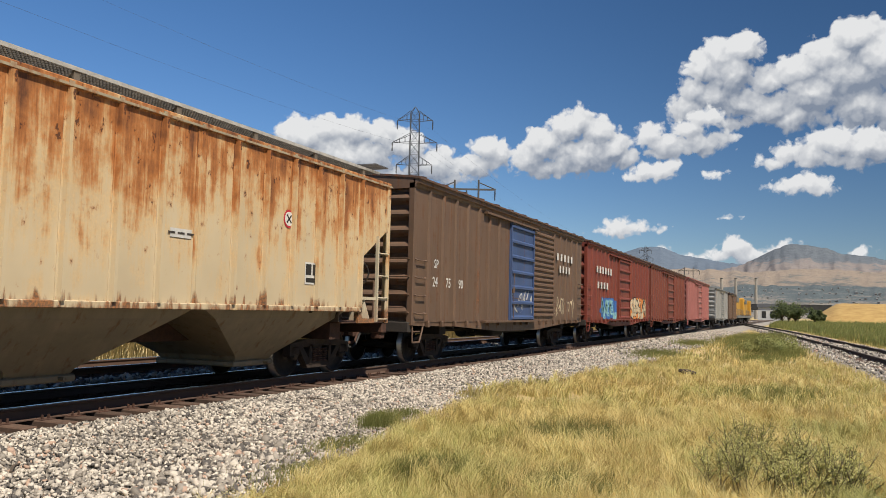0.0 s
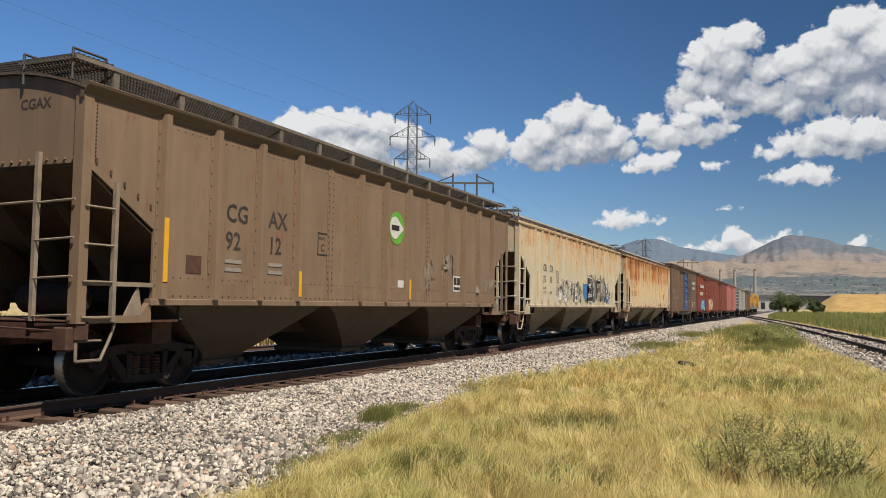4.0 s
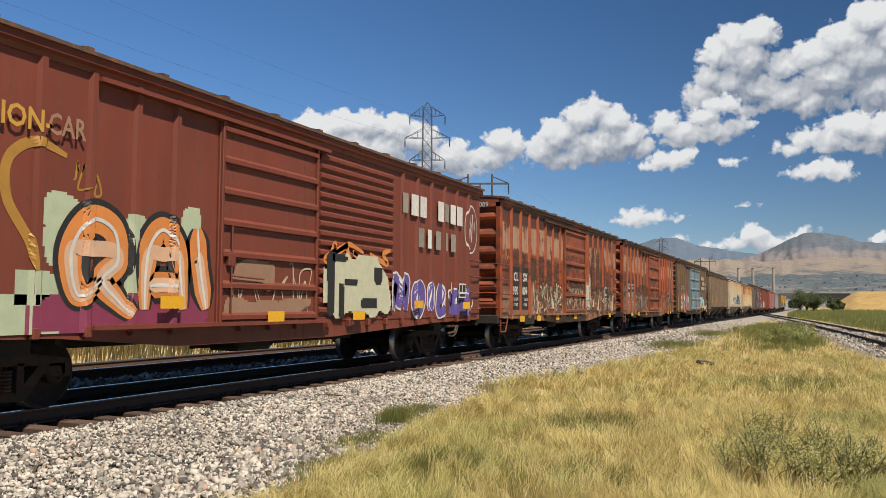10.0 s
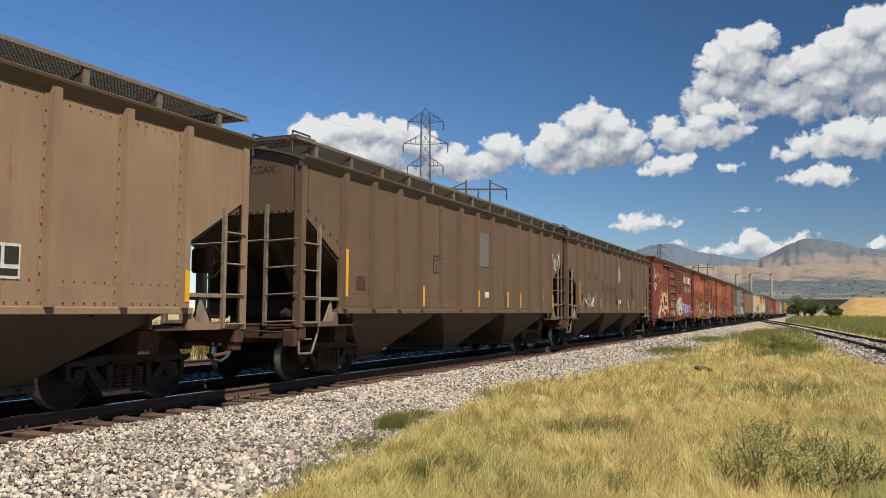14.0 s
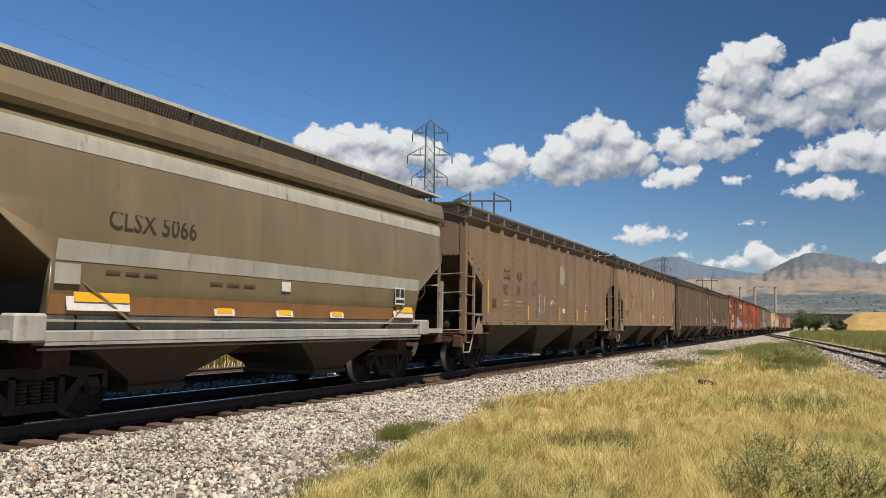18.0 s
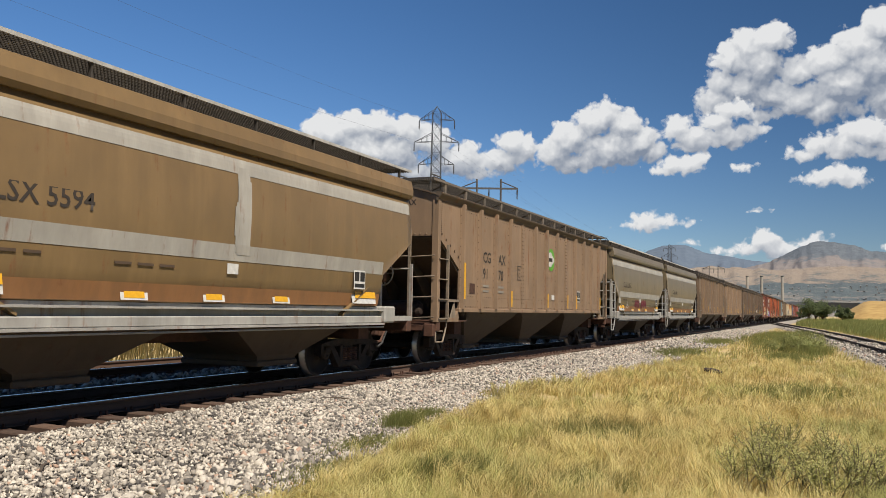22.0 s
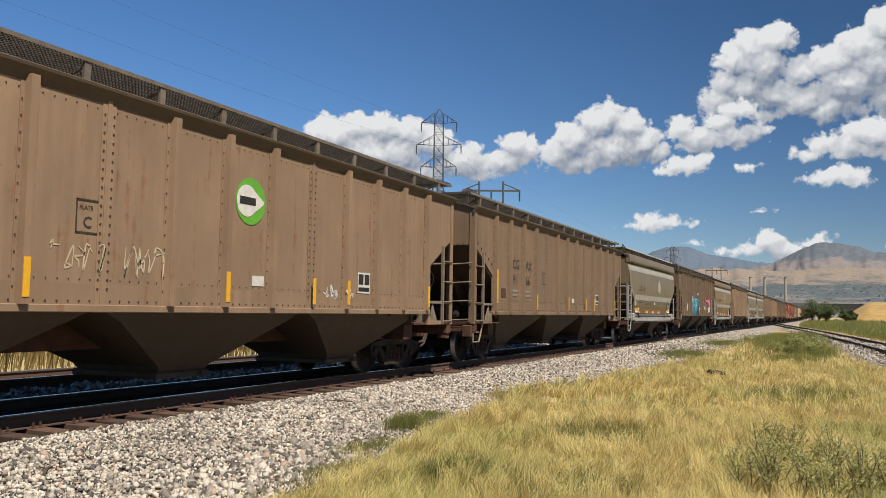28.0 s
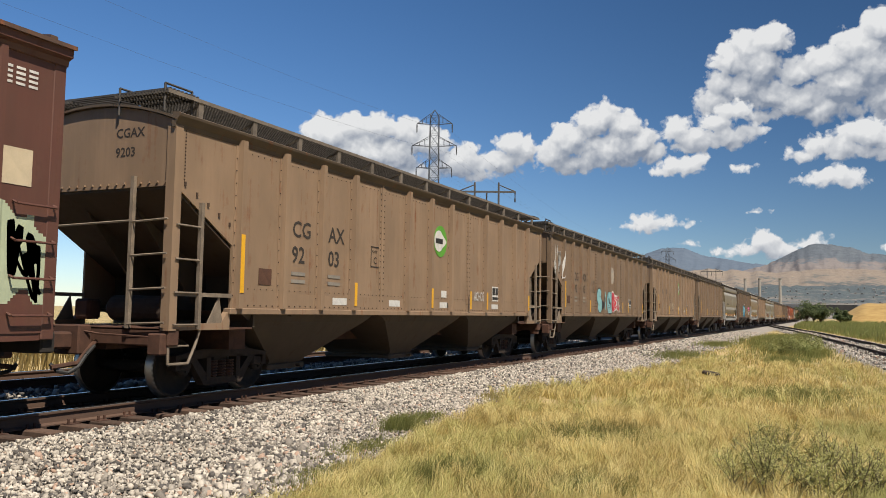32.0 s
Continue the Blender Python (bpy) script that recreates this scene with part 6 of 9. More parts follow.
lettered(N, "SIETO", 5.0, 8.05, 1.46, 2.5, SN, "sky", "navy", 0.24, 0.06, "frost", 0.05, (1.15, 0.6, 1.1, 1.1, 0.8))
lettered(N, "S3UA", 12.04, 14.94, 1.53, 2.62, SN, "pink_fade", "black", 0.33, 0.055, None, 0.0, (1.0, 0.82, 0.86, 0.84), 0.19)
for v, z in ((12.16, 2.34), (12.72, 2.3), (13.1, 2.4), (13.24, 2.12), (13.55, 2.2), (14.02, 2.0), (14.42, 2.38)):
    s = Shape()
    spot(s, v - 8.375, z, 0.045, 0.085, SN, 0.012)
    put_mark(N, "paint_spot", s, SPRAY["crimson"])
for v, z, a, b in ((11.4, 2.3, 0.06, 0.11), (11.66, 1.84, 0.08, 0.17), (11.56, 1.46, 0.06, 0.11), (11.64, 2.2, 0.05, 0.07), (11.41, 1.95, 0.04, 0.05), (12.69, 1.47, 0.06, 0.12),
                   (13.16, 1.48, 0.05, 0.1), (13.41, 1.46, 0.05, 0.1), (14.49, 1.48, 0.035, 0.12), (15.12, 1.5, 0.045, 0.14), (15.38, 1.94, 0.045, 0.13), (12.2, 1.45, 0.05, 0.08)):
    s = Shape()
    spot(s, v - 8.375, z, a, b, SN, 0.003)
    put_mark(N, "paint_drip", s, SPRAY["cream"])
for pts, w in ((((11.92, 2.65), (11.83, 2.4), (11.82, 1.96)), 0.055), (((14.8, 2.31), (14.98, 2.0), (15.0, 1.61)), 0.035), (((13.4, 1.58), (13.75, 1.46), (14.15, 1.58)), 0.045)):
    s = Shape()
    ribbon(s, [(v - 8.375, z) for v, z in pts], w, SN, 0.003, 1.36, 2.8)
    put_mark(N, "tag_stroke", s, SPRAY["cream"])
plate(N, "notice", X + 0.012, 5.75 - 8.375, 2.38, 0.36, 0.42, WHITE, "white clearance plate with black lettering")
write("lettering", "PLATE", 0.1, DARKMARK, N, X + 0.018, 5.6 - 8.375, 2.46, 0.001)
write("lettering", "C", 0.22, DARKMARK, N, X + 0.018, 5.66 - 8.375, 2.21, 0.003)
scribble(N, 7.4, 8.3, 2.3, 2.85, SN, "white", 5, 17, 0.03)
plate(N, "grey_square", X, 0.25, 2.98, 0.74, 0.92, SPRAY["dim"], "dull grey painted square patch")
plate(N, "white_stencil_plate", X + 0.008, 3.25 - 8.375, 1.83, 0.68, 0.44, WHITE)
write("lettering", "LD LMT", 0.13, DARKMARK, N, X + 0.0135, 3.0 - 8.375, 1.88, 0.002)
write("lettering", "LT WT", 0.13, DARKMARK, N, X + 0.0135, 3.02 - 8.375, 1.68, 0.002)
scribble(N, 4.9, 5.4, 1.55, 1.8, SN, "white", 4, 3, 0.03)
for pts in (((9.5, 2.5), (9.75, 2.2), (9.72, 1.5)), ((9.75, 2.2), (10.2, 2.1), (10.3, 1.85), (9.95, 1.85)), ((10.2, 1.85), (10.5, 1.6), (10.62, 1.4)), ((10.85, 2.0), (10.9, 1.6), (11.05, 1.8)), ((11.2, 1.75), (11.05, 1.6), (11.2, 1.48), (11.34, 1.62), (11.2, 1.75))):
    s = Shape()
    ribbon(s, [(v - 8.375, z) for v, z in pts], 0.05, SN, 0.003, 1.36, 2.8)
    put_mark(N, "tag_stroke", s, SPRAY["soot"])
standard(Pp, "9166")
standard(Q, "9101", 8.99, None, 12.54)
scribble(Q, 11.1, 12.2, 1.5, 1.8, RIB, "white", 5, 14, 0.035)
scribble(Q, 5.3, 6.1, 1.7, 2.1, RIB, "cream", 5, 15, 0.022)
scribble(Q, 6.4, 7.1, 1.7, 2.2, RIB, "cream", 5, 16, 0.022)
standard(Rr, "9235", None, 8.71, 12.6, 16.75)
SR = hopper_skin(16.75, 13)
lettered(Rr, "SKO", 6.25, 8.7, 1.38, 2.42, SR, "cyan", "black", 0.34, 0.05, None, 0.0, (1.0, 0.9, 0.8))
lettered(Rr, "DK", 8.75, 10.4, 1.38, 2.3, SR, "red", "white", 0.30, 0.05, None, 0.0)
scribble(Rr, 10.1, 10.7, 1.4, 1.9, SR, "white", 4, 24, 0.03)
scribble(Rr, 0.3, 1.4, 2.6, 3.7, SR, "white", 7, 23, 0.045)
standard(Ss, "9203", 9.13, None, 12.64)
for v in (4.47, 6.68, 9.22, 12.63):
    plate(Ss, "white_patch", X, v - 8.375, 1.5, 0.5, 0.13, WHITE)
plate(Ss, "white_reflector", X + 0.002, 1.52 - 8.375, 1.9, 0.1, 1.0, WHITE)
write("lettering", "AOHOS", 0.34, SPRAY["white"], Ss, X + 0.008, 11.1 - 8.375, 1.64, 0.004, 0.58)

# rounded hoppers
graffiti(K, 4.9, 6.05, 1.5, 1.95, round_skin, "crimson", None, None, 3, 41, 0.8)
graffiti(K, 6.4, 7.75, 1.5, 1.95, round_skin, "crimson", None, None, 3, 42, 0.8)
scribble(K, 3.1, 3.6, 1.45, 1.95, round_skin, "white", 3, 43, 0.03)
for car, v in ((K, 6.14), (J, 6.2), (M, 6.6), (O, 6.5)):
    plate(car, "notice", 1.525, v - 6.4, 1.88, 0.26, 0.16, WHITE)
    bars(car, 2.2, 3.2, 1.9, 0.035, SPRAY["soot"], 3, 1.526)
    bars(car, 4.2, 5.4, 1.85, 0.035, SPRAY["soot"], 3, 1.522)
scribble(O, 4.6, 6.9, 1.75, 2.0, round_skin, "grey", 8, 44, 0.035)
s = Shape()
blob(s, 6.55 - 6.4, 6.95 - 6.4, 2.1, 3.45, round_skin, 0.004, rg, 0.3)
put_mark(M, "worn_streak", s, PALE_BAND)

# boxcars
def box_posts(L, doors, start=0.85, step=0.87):
    out, v = [], start
    while v < doors[0] - 0.3:
        out.append(v - L / 2)
        v += step
    v = L - start
    while v > doors[1] + 0.3:
        out.append(v - L / 2)
        v -= step
    return out


SB9 = box_skin(box_posts(15.32, (6.6, 9.55), 0.88), (6.6 - 7.66, 9.55 - 7.66))
SB7 = box_skin(box_posts(15.5, (6.5, 9.65), 0.90), (6.5 - 7.75, 9.65 - 7.75))
for car, num, L, z0, z1 in ((CL9, "009", 15.32, 1.19, 2.48), (CL7, "007", 15.5, 1.70, 2.56)):
    h = L / 2
    for v, a, b in ((1.40, "CL", "990"), (2.28, "SX", num)):
        plate(car, "marks_panel", 1.492, v - h, (z0 + z1) / 2, 0.72, z1 - z0, BLACK, "black panel with white lettering")
        write("lettering", a, 0.36, WHITE, car, 1.498, v - h - 0.26, z1 - 0.42, 0.008)
        write("lettering", b, 0.36, WHITE, car, 1.498, v - h - 0.33, z1 - 0.84, 0.008, 0.88)
    for k, (a, b) in enumerate((("LD LMT", "156600"), ("LT WT", "63400"))):
        write("lettering", a, 0.13, WHITE, car, 1.498, 1.14 - h, 1.46 - 0.17 * k, 0.002)
        write("lettering", b, 0.13, WHITE, car, 1.498, 2.08 - h, 1.46 - 0.17 * k, 0.002)
    for v, w in ((1.75, 0.46), (3.45, 0.4), (5.6, 0.4), (8.0 if car is CL9 else 12.78, 0.4), (13.73, 0.34)):
        plate(car, "reflector", 1.565, v - h, 0.90, w, 0.17, YELLOW)
    plate(car, "data_plate", 1.478, 2.75 - h, 0.86, 0.95, 0.26, BLACK, "black stencil plate on the sill")
    data_panel(car, 1.493, 13.3 - h, 1.85, 0.42, 0.5)
    plate(car, "notice", 1.493, 14.2 - h, 1.87, 0.28, 0.2, BLACK)
    write("lettering", "CLSX 990" + num, 0.2, WHITE, car, 0.0, -h - 0.034, 4.18, 0.003, end=True)
FILMS = ((CL9, SB9, 7.66, ((3.0, 6.5, 0.98, 2.15, SMEAR_DARK), (6.7, 9.5, 1.08, 2.3, SMEAR_DARK), (9.7, 15.2, 0.98, 2.1, SMEAR_DARK), (0.9, 6.5, 2.1, 2.9, SMEAR_BROWN), (3.0, 6.5, 1.0, 2.0, SMEAR_PALE), (6.7, 9.5, 1.1, 2.0, SMEAR_PALE),
                           (9.7, 15.1, 1.0, 2.0, SMEAR_PALE), (6.7, 9.5, 1.9, 3.2, SMEAR_BROWN), (10.75, 11.3, 1.5, 3.75, SMEAR_DARK), (11.55, 12.15, 1.7, 3.6, SMEAR_DARK), (12.75, 13.15, 2.0, 3.4, SMEAR_DARK),
                           (13.4, 13.8, 1.4, 2.8, SMEAR_DARK), (14.2, 14.8, 1.2, 3.3, SMEAR_BROWN), (9.75, 10.5, 1.08, 2.3, SMEAR_WHITE), (10.35, 10.6, 1.9, 2.6, SMEAR_WHITE))),
         (CL7, SB7, 7.75, ((2.8, 6.4, 1.0, 2.4, SMEAR_DARK), (6.6, 9.5, 1.3, 3.0, SMEAR_BROWN), (9.8, 15.2, 1.0, 2.2, SMEAR_BROWN), (2.8, 6.4, 1.0, 1.9, SMEAR_PALE), (9.8, 12.2, 1.0, 1.6, SMEAR_PALE))))
for car, skin, h, films in FILMS:
    for k, (v0, v1, z0, z1, mat) in enumerate(films):
        s = Shape()
        blob(s, v0 - h, v1 - h, z0, z1, skin, 0.0015 + 0.0004 * k, rg, 0.1, 0.035)
        put_mark(car, "grime_film", s, mat)
scribble(CL9, 3.0, 6.4, 1.05, 2.05, SB9, "cream", 14, 51, 0.055)
scribble(CL9, 3.0, 6.4, 1.02, 1.45, SB9, "peach", 12, 71, 0.045)
scribble(CL9, 6.8, 9.4, 1.75, 2.0, SB9, "cream", 16, 52, 0.035)
scribble(CL9, 6.9, 9.4, 1.15, 1.7, SB9, "peach", 12, 72, 0.05)
scribble(CL9, 9.75, 15.0, 1.05, 2.0, SB9, "peach", 14, 73, 0.05)
scribble(CL9, 9.75, 10.6, 1.1, 2.3, SB9, "cream", 6, 74, 0.05)
scribble(CL9, 12.8, 14.6, 1.1, 2.1, SB9, "cream", 5, 75, 0.04)
plate(CL9, "stencil_patch", 1.53, 7.1 - 7.66, 1.3, 0.55, 0.28, GREYM)
plate(CL9, "stencil_patch", 1.53, 8.7 - 7.66, 1.24, 0.5, 0.16, GREYM)
scribble(CL9, 0.1, 0.75, 2.6, 3.1, SB9, "orange", 5, 53, 0.03)
scribble(CL7, 2.9, 6.2, 1.05, 2.0, SB7, "grey", 6, 54, 0.05)
scribble(CL7, 0.1, 0.7, 1.6, 2.3, SB7, "grey", 8, 99, 0.03)
s = Shape()
blob(s, 13.1 - 7.75, 13.35 - 7.75, 1.7, 1.95, SB7, 0.004, rg, 0.1, 0.04)
put_mark(CL7, "green_sticker", s, simple("green_sticker", (0.05, 0.5, 0.06), 0.5))
SPK = box_skin(box_posts(16.2, (5.8, 11.1), 1.2, 1.16), (5.8 - 8.1, 11.1 - 8.1))
s = Shape()
blob(s, 1.2 - 8.1, 4.95 - 8.1, 0.93, 2.28, SPK, 0.003, rg, 0.05)
put_mark(GW, "graffiti_halo", s, SPRAY["rose"])
lettered(GW, "SKRAP", 1.32, 4.75, 1.06, 2.06, SPK, "white", "black", 0.24, 0.055, None, 0.05, (1.3, 1.0, 1.0, 0.95, 0.95))
scribble(GW, 1.7, 3.6, 2.08, 2.3, SPK, "black", 4, 66, 0.045)
graffiti(GW, 11.25, 16.0, 1.04, 1.98, SPK, "cyan", "white", None, 6, 62, 0.55, "cream")
scribble(GW, 11.3, 16.0, 1.1, 1.9, SPK, "black", 8, 67, 0.035)
scribble(GW, 5.08, 5.55, 1.2, 1.95, SPK, "cream", 4, 63, 0.035)
s = Shape()
ribbon(s, [(5.32 - 8.1 + 0.28 * math.cos(a * 0.52), 1.6 + 0.42 * math.sin(a * 0.52)) for a in range(13)], 0.035, SPK, 0.008, 1.1, 2.1)
put_mark(GW, "tag_ring", s, SPRAY["cream"])
scribble(GW, 6.2, 8.4, 1.5, 1.9, SPK, "white", 7, 64, 0.035)
scribble(GW, 0.4, 0.95, 2.85, 3.8, SPK, "rusty", 3, 65, 0.05)
for z, a, b, n in ((3.5, 12.05, 13.85, 6), (3.1, 12.5, 13.85, 4), (2.72, 12.05, 13.95, 7)):
    bars(GW, a, b, z, 0.28, SPRAY["cream"], n, 1.552, fill=0.62)
for v, z in ((14.7, 3.1), (14.7, 2.75), (15.4, 2.75)):
    plate(GW, "painted_square", 1.552, v - 8.1, z, 0.3, 0.26, SPRAY["cream"])
for v, t in ((1.72, "SP"), (2.62, "SR")):
    write("lettering", t, 0.34, WHITE, GW, 1.497, v - 8.1, 2.42, 0.006)
plate(GW, "reflector", 1.504, 0.12 - 8.1, 1.55, 0.1, 0.98, YELLOW)
for v in (2.32, 4.98, 7.3, 9.6):
    plate(GW, "reflector", 1.585 if v > 6 else 1.494, v - 8.1, 1.62, 0.09, 0.46, YELLOW)
for v in (2.9, 9.0, 15.3):
    plate(GW, "reflector", 1.565, v - 8.1, 0.93, 0.4, 0.13, YELLOW)
SSP = box_skin(box_posts(16.4, (5.55, 11.3), 0.84, 0.76), (5.55 - 8.2, 8.3 - 8.2), (8.4 - 8.2, 11.3 - 8.2))
bars(SP2, 11.6, 12.05, 3.56, 0.44, GREYM, 1, 1.55, fill=0.6)
bars(SP2, 13.9, 14.3, 3.56, 0.44, GREYM, 1, 1.55, fill=0.6)
for v, w in ((12.3, 0.36), (12.75, 0.34), (13.75, 0.34), (14.48, 0.32), (14.9, 0.36)):
    plate(SP2, "lettering_bar", 1.55, v - 8.2, 3.56, w, 0.48, WHITE)
for v, w, m in ((12.65, 0.3, GREYM), (13.1, 0.2, WHITE), (13.6, 0.3, GREYM), (14.1, 0.12, GREYM), (14.5, 0.3, GREYM)):
    plate(SP2, "lettering_bar", 1.55, v - 8.2, 2.85, w, 0.44, m)
for txt, v in (("CU", 1.0), ("S", 1.42), ("ION-", 1.78)):
    write("lettering", txt, 0.36, SPRAY["gold"], SP2, 1.55, v - 8.2, 3.32, 0.008, 0.9)
write("lettering", "CAR", 0.36, SPRAY["tarnish"], SP2, 1.55, 2.42 - 8.2, 3.32, 0.006, 0.78)
lettered(SP2, "MOIL", 11.15, 14.3, 1.0, 2.02, SSP, "purple", "white", 0.34, 0.05, None, 0.06, (1.2, 0.9, 0.6, 0.8))
scribble(SP2, 14.3, 15.9, 1.05, 1.9, SSP, "white", 5, 72, 0.06)
s = Shape()
blob(s, 14.2 - 8.2, 15.7 - 8.2, 1.0, 1.75, SSP, 0.003, rg, 0.3)
put_mark(SP2, "graffiti_halo", s, SPRAY["purple"])
for v0, v1, z0, z1, col in ((1.5, 2.95, 0.96, 1.42, "mint"), (2.1, 2.7, 1.3, 1.7, "mint"), (2.45, 3.0, 1.7, 2.66, "mint"), (3.7, 4.3, 1.2, 2.5, "mint"), (4.75, 5.2, 2.2, 2.72, "mint"),
                            (2.25, 5.5, 0.96, 1.46, "wine")):
    s = Shape()
    blob(s, v0 - 8.2, v1 - 8.2, z0, z1, SSP, 0.002 if col == "mint" else 0.005, rg, 0.2)
    put_mark(SP2, "graffiti_halo", s, SPRAY[col])
LOOPS = (((3.36, 1.62), (2.98, 1.42), (2.86, 1.95), (3.14, 2.36), (3.52, 2.26), (3.60, 1.86), (3.36, 1.62), (3.62, 1.36), (3.86, 1.18)),
         ((4.10, 1.24), (4.10, 1.7), (4.18, 2.12), (4.42, 2.34), (4.70, 2.12), (4.78, 1.7), (4.86, 1.24)), ((4.18, 1.56), (4.44, 1.58), (4.76, 1.56)),
         ((5.12, 2.42), (5.18, 1.9), (5.34, 1.24)))
for nm, mat, w, lift in (("graffiti_outline", "black", 0.52, 0.007), ("graffiti_letter", "orange", 0.36, 0.010), ("graffiti_fade", "peach", 0.20, 0.013), ("graffiti_shine", "white", 0.05, 0.016)):
    for loop in LOOPS:
        s = Shape()
        low = [(v - 8.2, min(z, 2.0) if mat == "peach" else z) for v, z in loop]
        ribbon(s, low, w, SSP, lift, 1.05, 2.68)
        put_mark(SP2, nm, s, SPRAY[mat])
s = Shape()
blob(s, 8.5 - 8.2, 11.25 - 8.2, 1.06, 2.3, SSP, 0.004, rg, 0.22)
put_mark(SP2, "graffiti_fill", s, SPRAY["pale_mint"])
for k, (v, z, w, t) in enumerate(((8.75, 1.7, 0.28, 1.2), (9.15, 1.4, 0.2, 0.7), (9.5, 1.75, 0.5, 0.12), (10.2, 1.35, 0.7, 0.2), (10.6, 1.9, 0.35, 0.35), (9.1, 2.2, 0.6, 0.14))):
    s = Shape()
    blob(s, v - w / 2 - 8.2, v + w / 2 - 8.2, max(1.06, z - t / 2), z + t / 2, SSP, 0.008, rg, 0.2)
    put_mark(SP2, "graffiti_outline", s, SPRAY["black"])
scribble(SP2, 8.5, 11.2, 2.0, 2.5, SSP, "orange", 3, 74, 0.12)
s = Shape()
ribbon(s, [(2.75 - 8.2, 3.1), (2.3 - 8.2, 3.2), (1.95 - 8.2, 2.95), (1.95 - 8.2, 2.5), (2.25 - 8.2, 2.05), (2.35 - 8.2, 1.7)], 0.13, SSP, 0.006, 1.1, 3.4)
put_mark(SP2, "tag_stroke", s, SPRAY["ochre"])
scribble(SP2, 2.75, 3.3, 2.6, 3.1, SSP, "ochre", 3, 75, 0.03)
scribble(SP2, 0.15, 0.85, 3.15, 3.95, SSP, "white", 9, 79, 0.035)
scribble(SP2, 0.15, 0.85, 2.55, 3.0, SSP, "white", 5, 80, 0.035)
scribble(SP2, 15.5, 16.05, 2.95, 3.7, SSP, "white", 5, 76, 0.03)
s = Shape()
ribbon(s, [(15.8 - 8.2 + 0.42 * math.cos(a * 0.42), 3.3 + 0.62 * math.sin(a * 0.42)) for a in range(16)], 0.04, SSP, 0.008, 1.1, 4.1)
put_mark(SP2, "tag_ring", s, SPRAY["white"])
for v0, v1, z0, z1, col in ((5.7, 7.0, 1.55, 2.05, "tarnish"), (5.7, 8.1, 1.08, 1.42, "tarnish")):
    s = Shape()
    blob(s, v0 - 8.2, v1 - 8.2, z0, z1, SSP, 0.006, rg, 0.4)
    put_mark(SP2, "faded_paint", s, SPRAY[col])
scribble(SP2, 5.7, 8.1, 1.1, 2.0, SSP, "cream", 7, 77, 0.03)
data_panel(SP2, 1.552, 15.1 - 8.2, 1.68, 0.42, 0.36)
for v, z in ((12.4, 1.33), (15.2, 1.31), (9.7, 1.11), (6.95, 1.12), (4.5, 1.34), (1.25, 1.3)):
    plate(SP2, "reflector", 1.62, v - 8.2, z, 0.46, 0.17, YELLOW)
SB1 = box_skin(box_posts(16.6, (7.1, 12.2)), (7.1 - 8.3, 9.6 - 8.3), (9.7 - 8.3, 12.2 - 8.3))
write("lettering", "SP", 0.3, WHITE, B1, 1.497, 1.2 - 8.3, 2.36, 0.004)
write("lettering", "24", 0.34, WHITE, B1, 1.497, 1.12 - 8.3, 1.9, 0.004)
write("lettering", "75", 0.34, WHITE, B1, 1.497, 1.98 - 8.3, 1.9, 0.004)
write("lettering", "90", 0.34, WHITE, B1, 1.497, 2.85 - 8.3, 1.9, 0.004)
bars(B1, 12.4, 15.0, 3.4, 0.26, WHITE, 5, 1.552, fill=0.45)
bars(B1, 12.8, 14.6, 2.95, 0.26, WHITE, 4, 1.552, fill=0.45)
scribble(B1, 12.3, 15.4, 1.1, 1.9, SB1, "cream", 9, 81, 0.06)
scribble(B1, 7.2, 9.4, 1.2, 2.0, SB1, "white", 6, 82, 0.05)
SB2 = box_skin(box_posts(16.5, (6.7, 9.8)), (6.7 - 8.25, 9.8 - 8.25))
bars(B2, 1.4, 5.0, 3.3, 0.3, WHITE, 6, 1.552, fill=0.5)
bars(B2, 1.6, 4.2, 2.6, 0.3, WHITE, 4, 1.552, fill=0.5)
graffiti(B2, 2.6, 6.3, 1.06, 2.0, SB2, "cyan", "blue", "blue", 4, 83, 0.7)
graffiti(B2, 10.2, 15.0, 1.06, 2.2, SB2, "cream", "black", "orange", 5, 84, 0.7)
STT = box_skin(box_posts(15.5, (6.2, 9.3)), (6.2 - 7.75, 9.3 - 7.75))
plate(Tt, "pale_patch", 1.492, 14.9 - 7.75, 2.9, 0.42, 0.42, SPRAY["cream"])
for k in range(4):
    bars(Tt, 14.65, 15.15, 4.02 - 0.06 * k, 0.03, WHITE, 3, 1.492)
s = Shape()
blob(s, 13.6 - 7.75, 15.4 - 7.75, 1.35, 2.5, STT, 0.003, rg, 0.2)
put_mark(Tt, "graffiti_halo", s, SPRAY["mint"])
scribble(Tt, 13.2, 15.3, 1.3, 2.4, STT, "grey", 7, 91, 0.09)
scribble(Tt, 13.2, 15.3, 1.3, 2.4, STT, "dim", 5, 92, 0.05)

# ---- ground ----
def siding_x(y):
    d = y - 36
    return 3.4 - 0.075 * d - 0.00015 * d * d


def edge_x(y):
    """Where the ballast of the main track gives way to grass."""
    x = float(np.interp(y, (5, 6.9, 8.6, 9.9, 10.7, 12.3, 13.2, 14.5, 16, 18, 20.8, 28, 37, 62),
                        (-4.45, -4.6, -4.75, -5.0, -5.35, -5.5, -5.35, -5.9, -6.3, -6.25, -5.8, -5.1, -5.0, -4.95)))
    return x - 0.07 * math.sin(y * 1.7) - 0.06 * math.sin(y * 3.9 + 1)


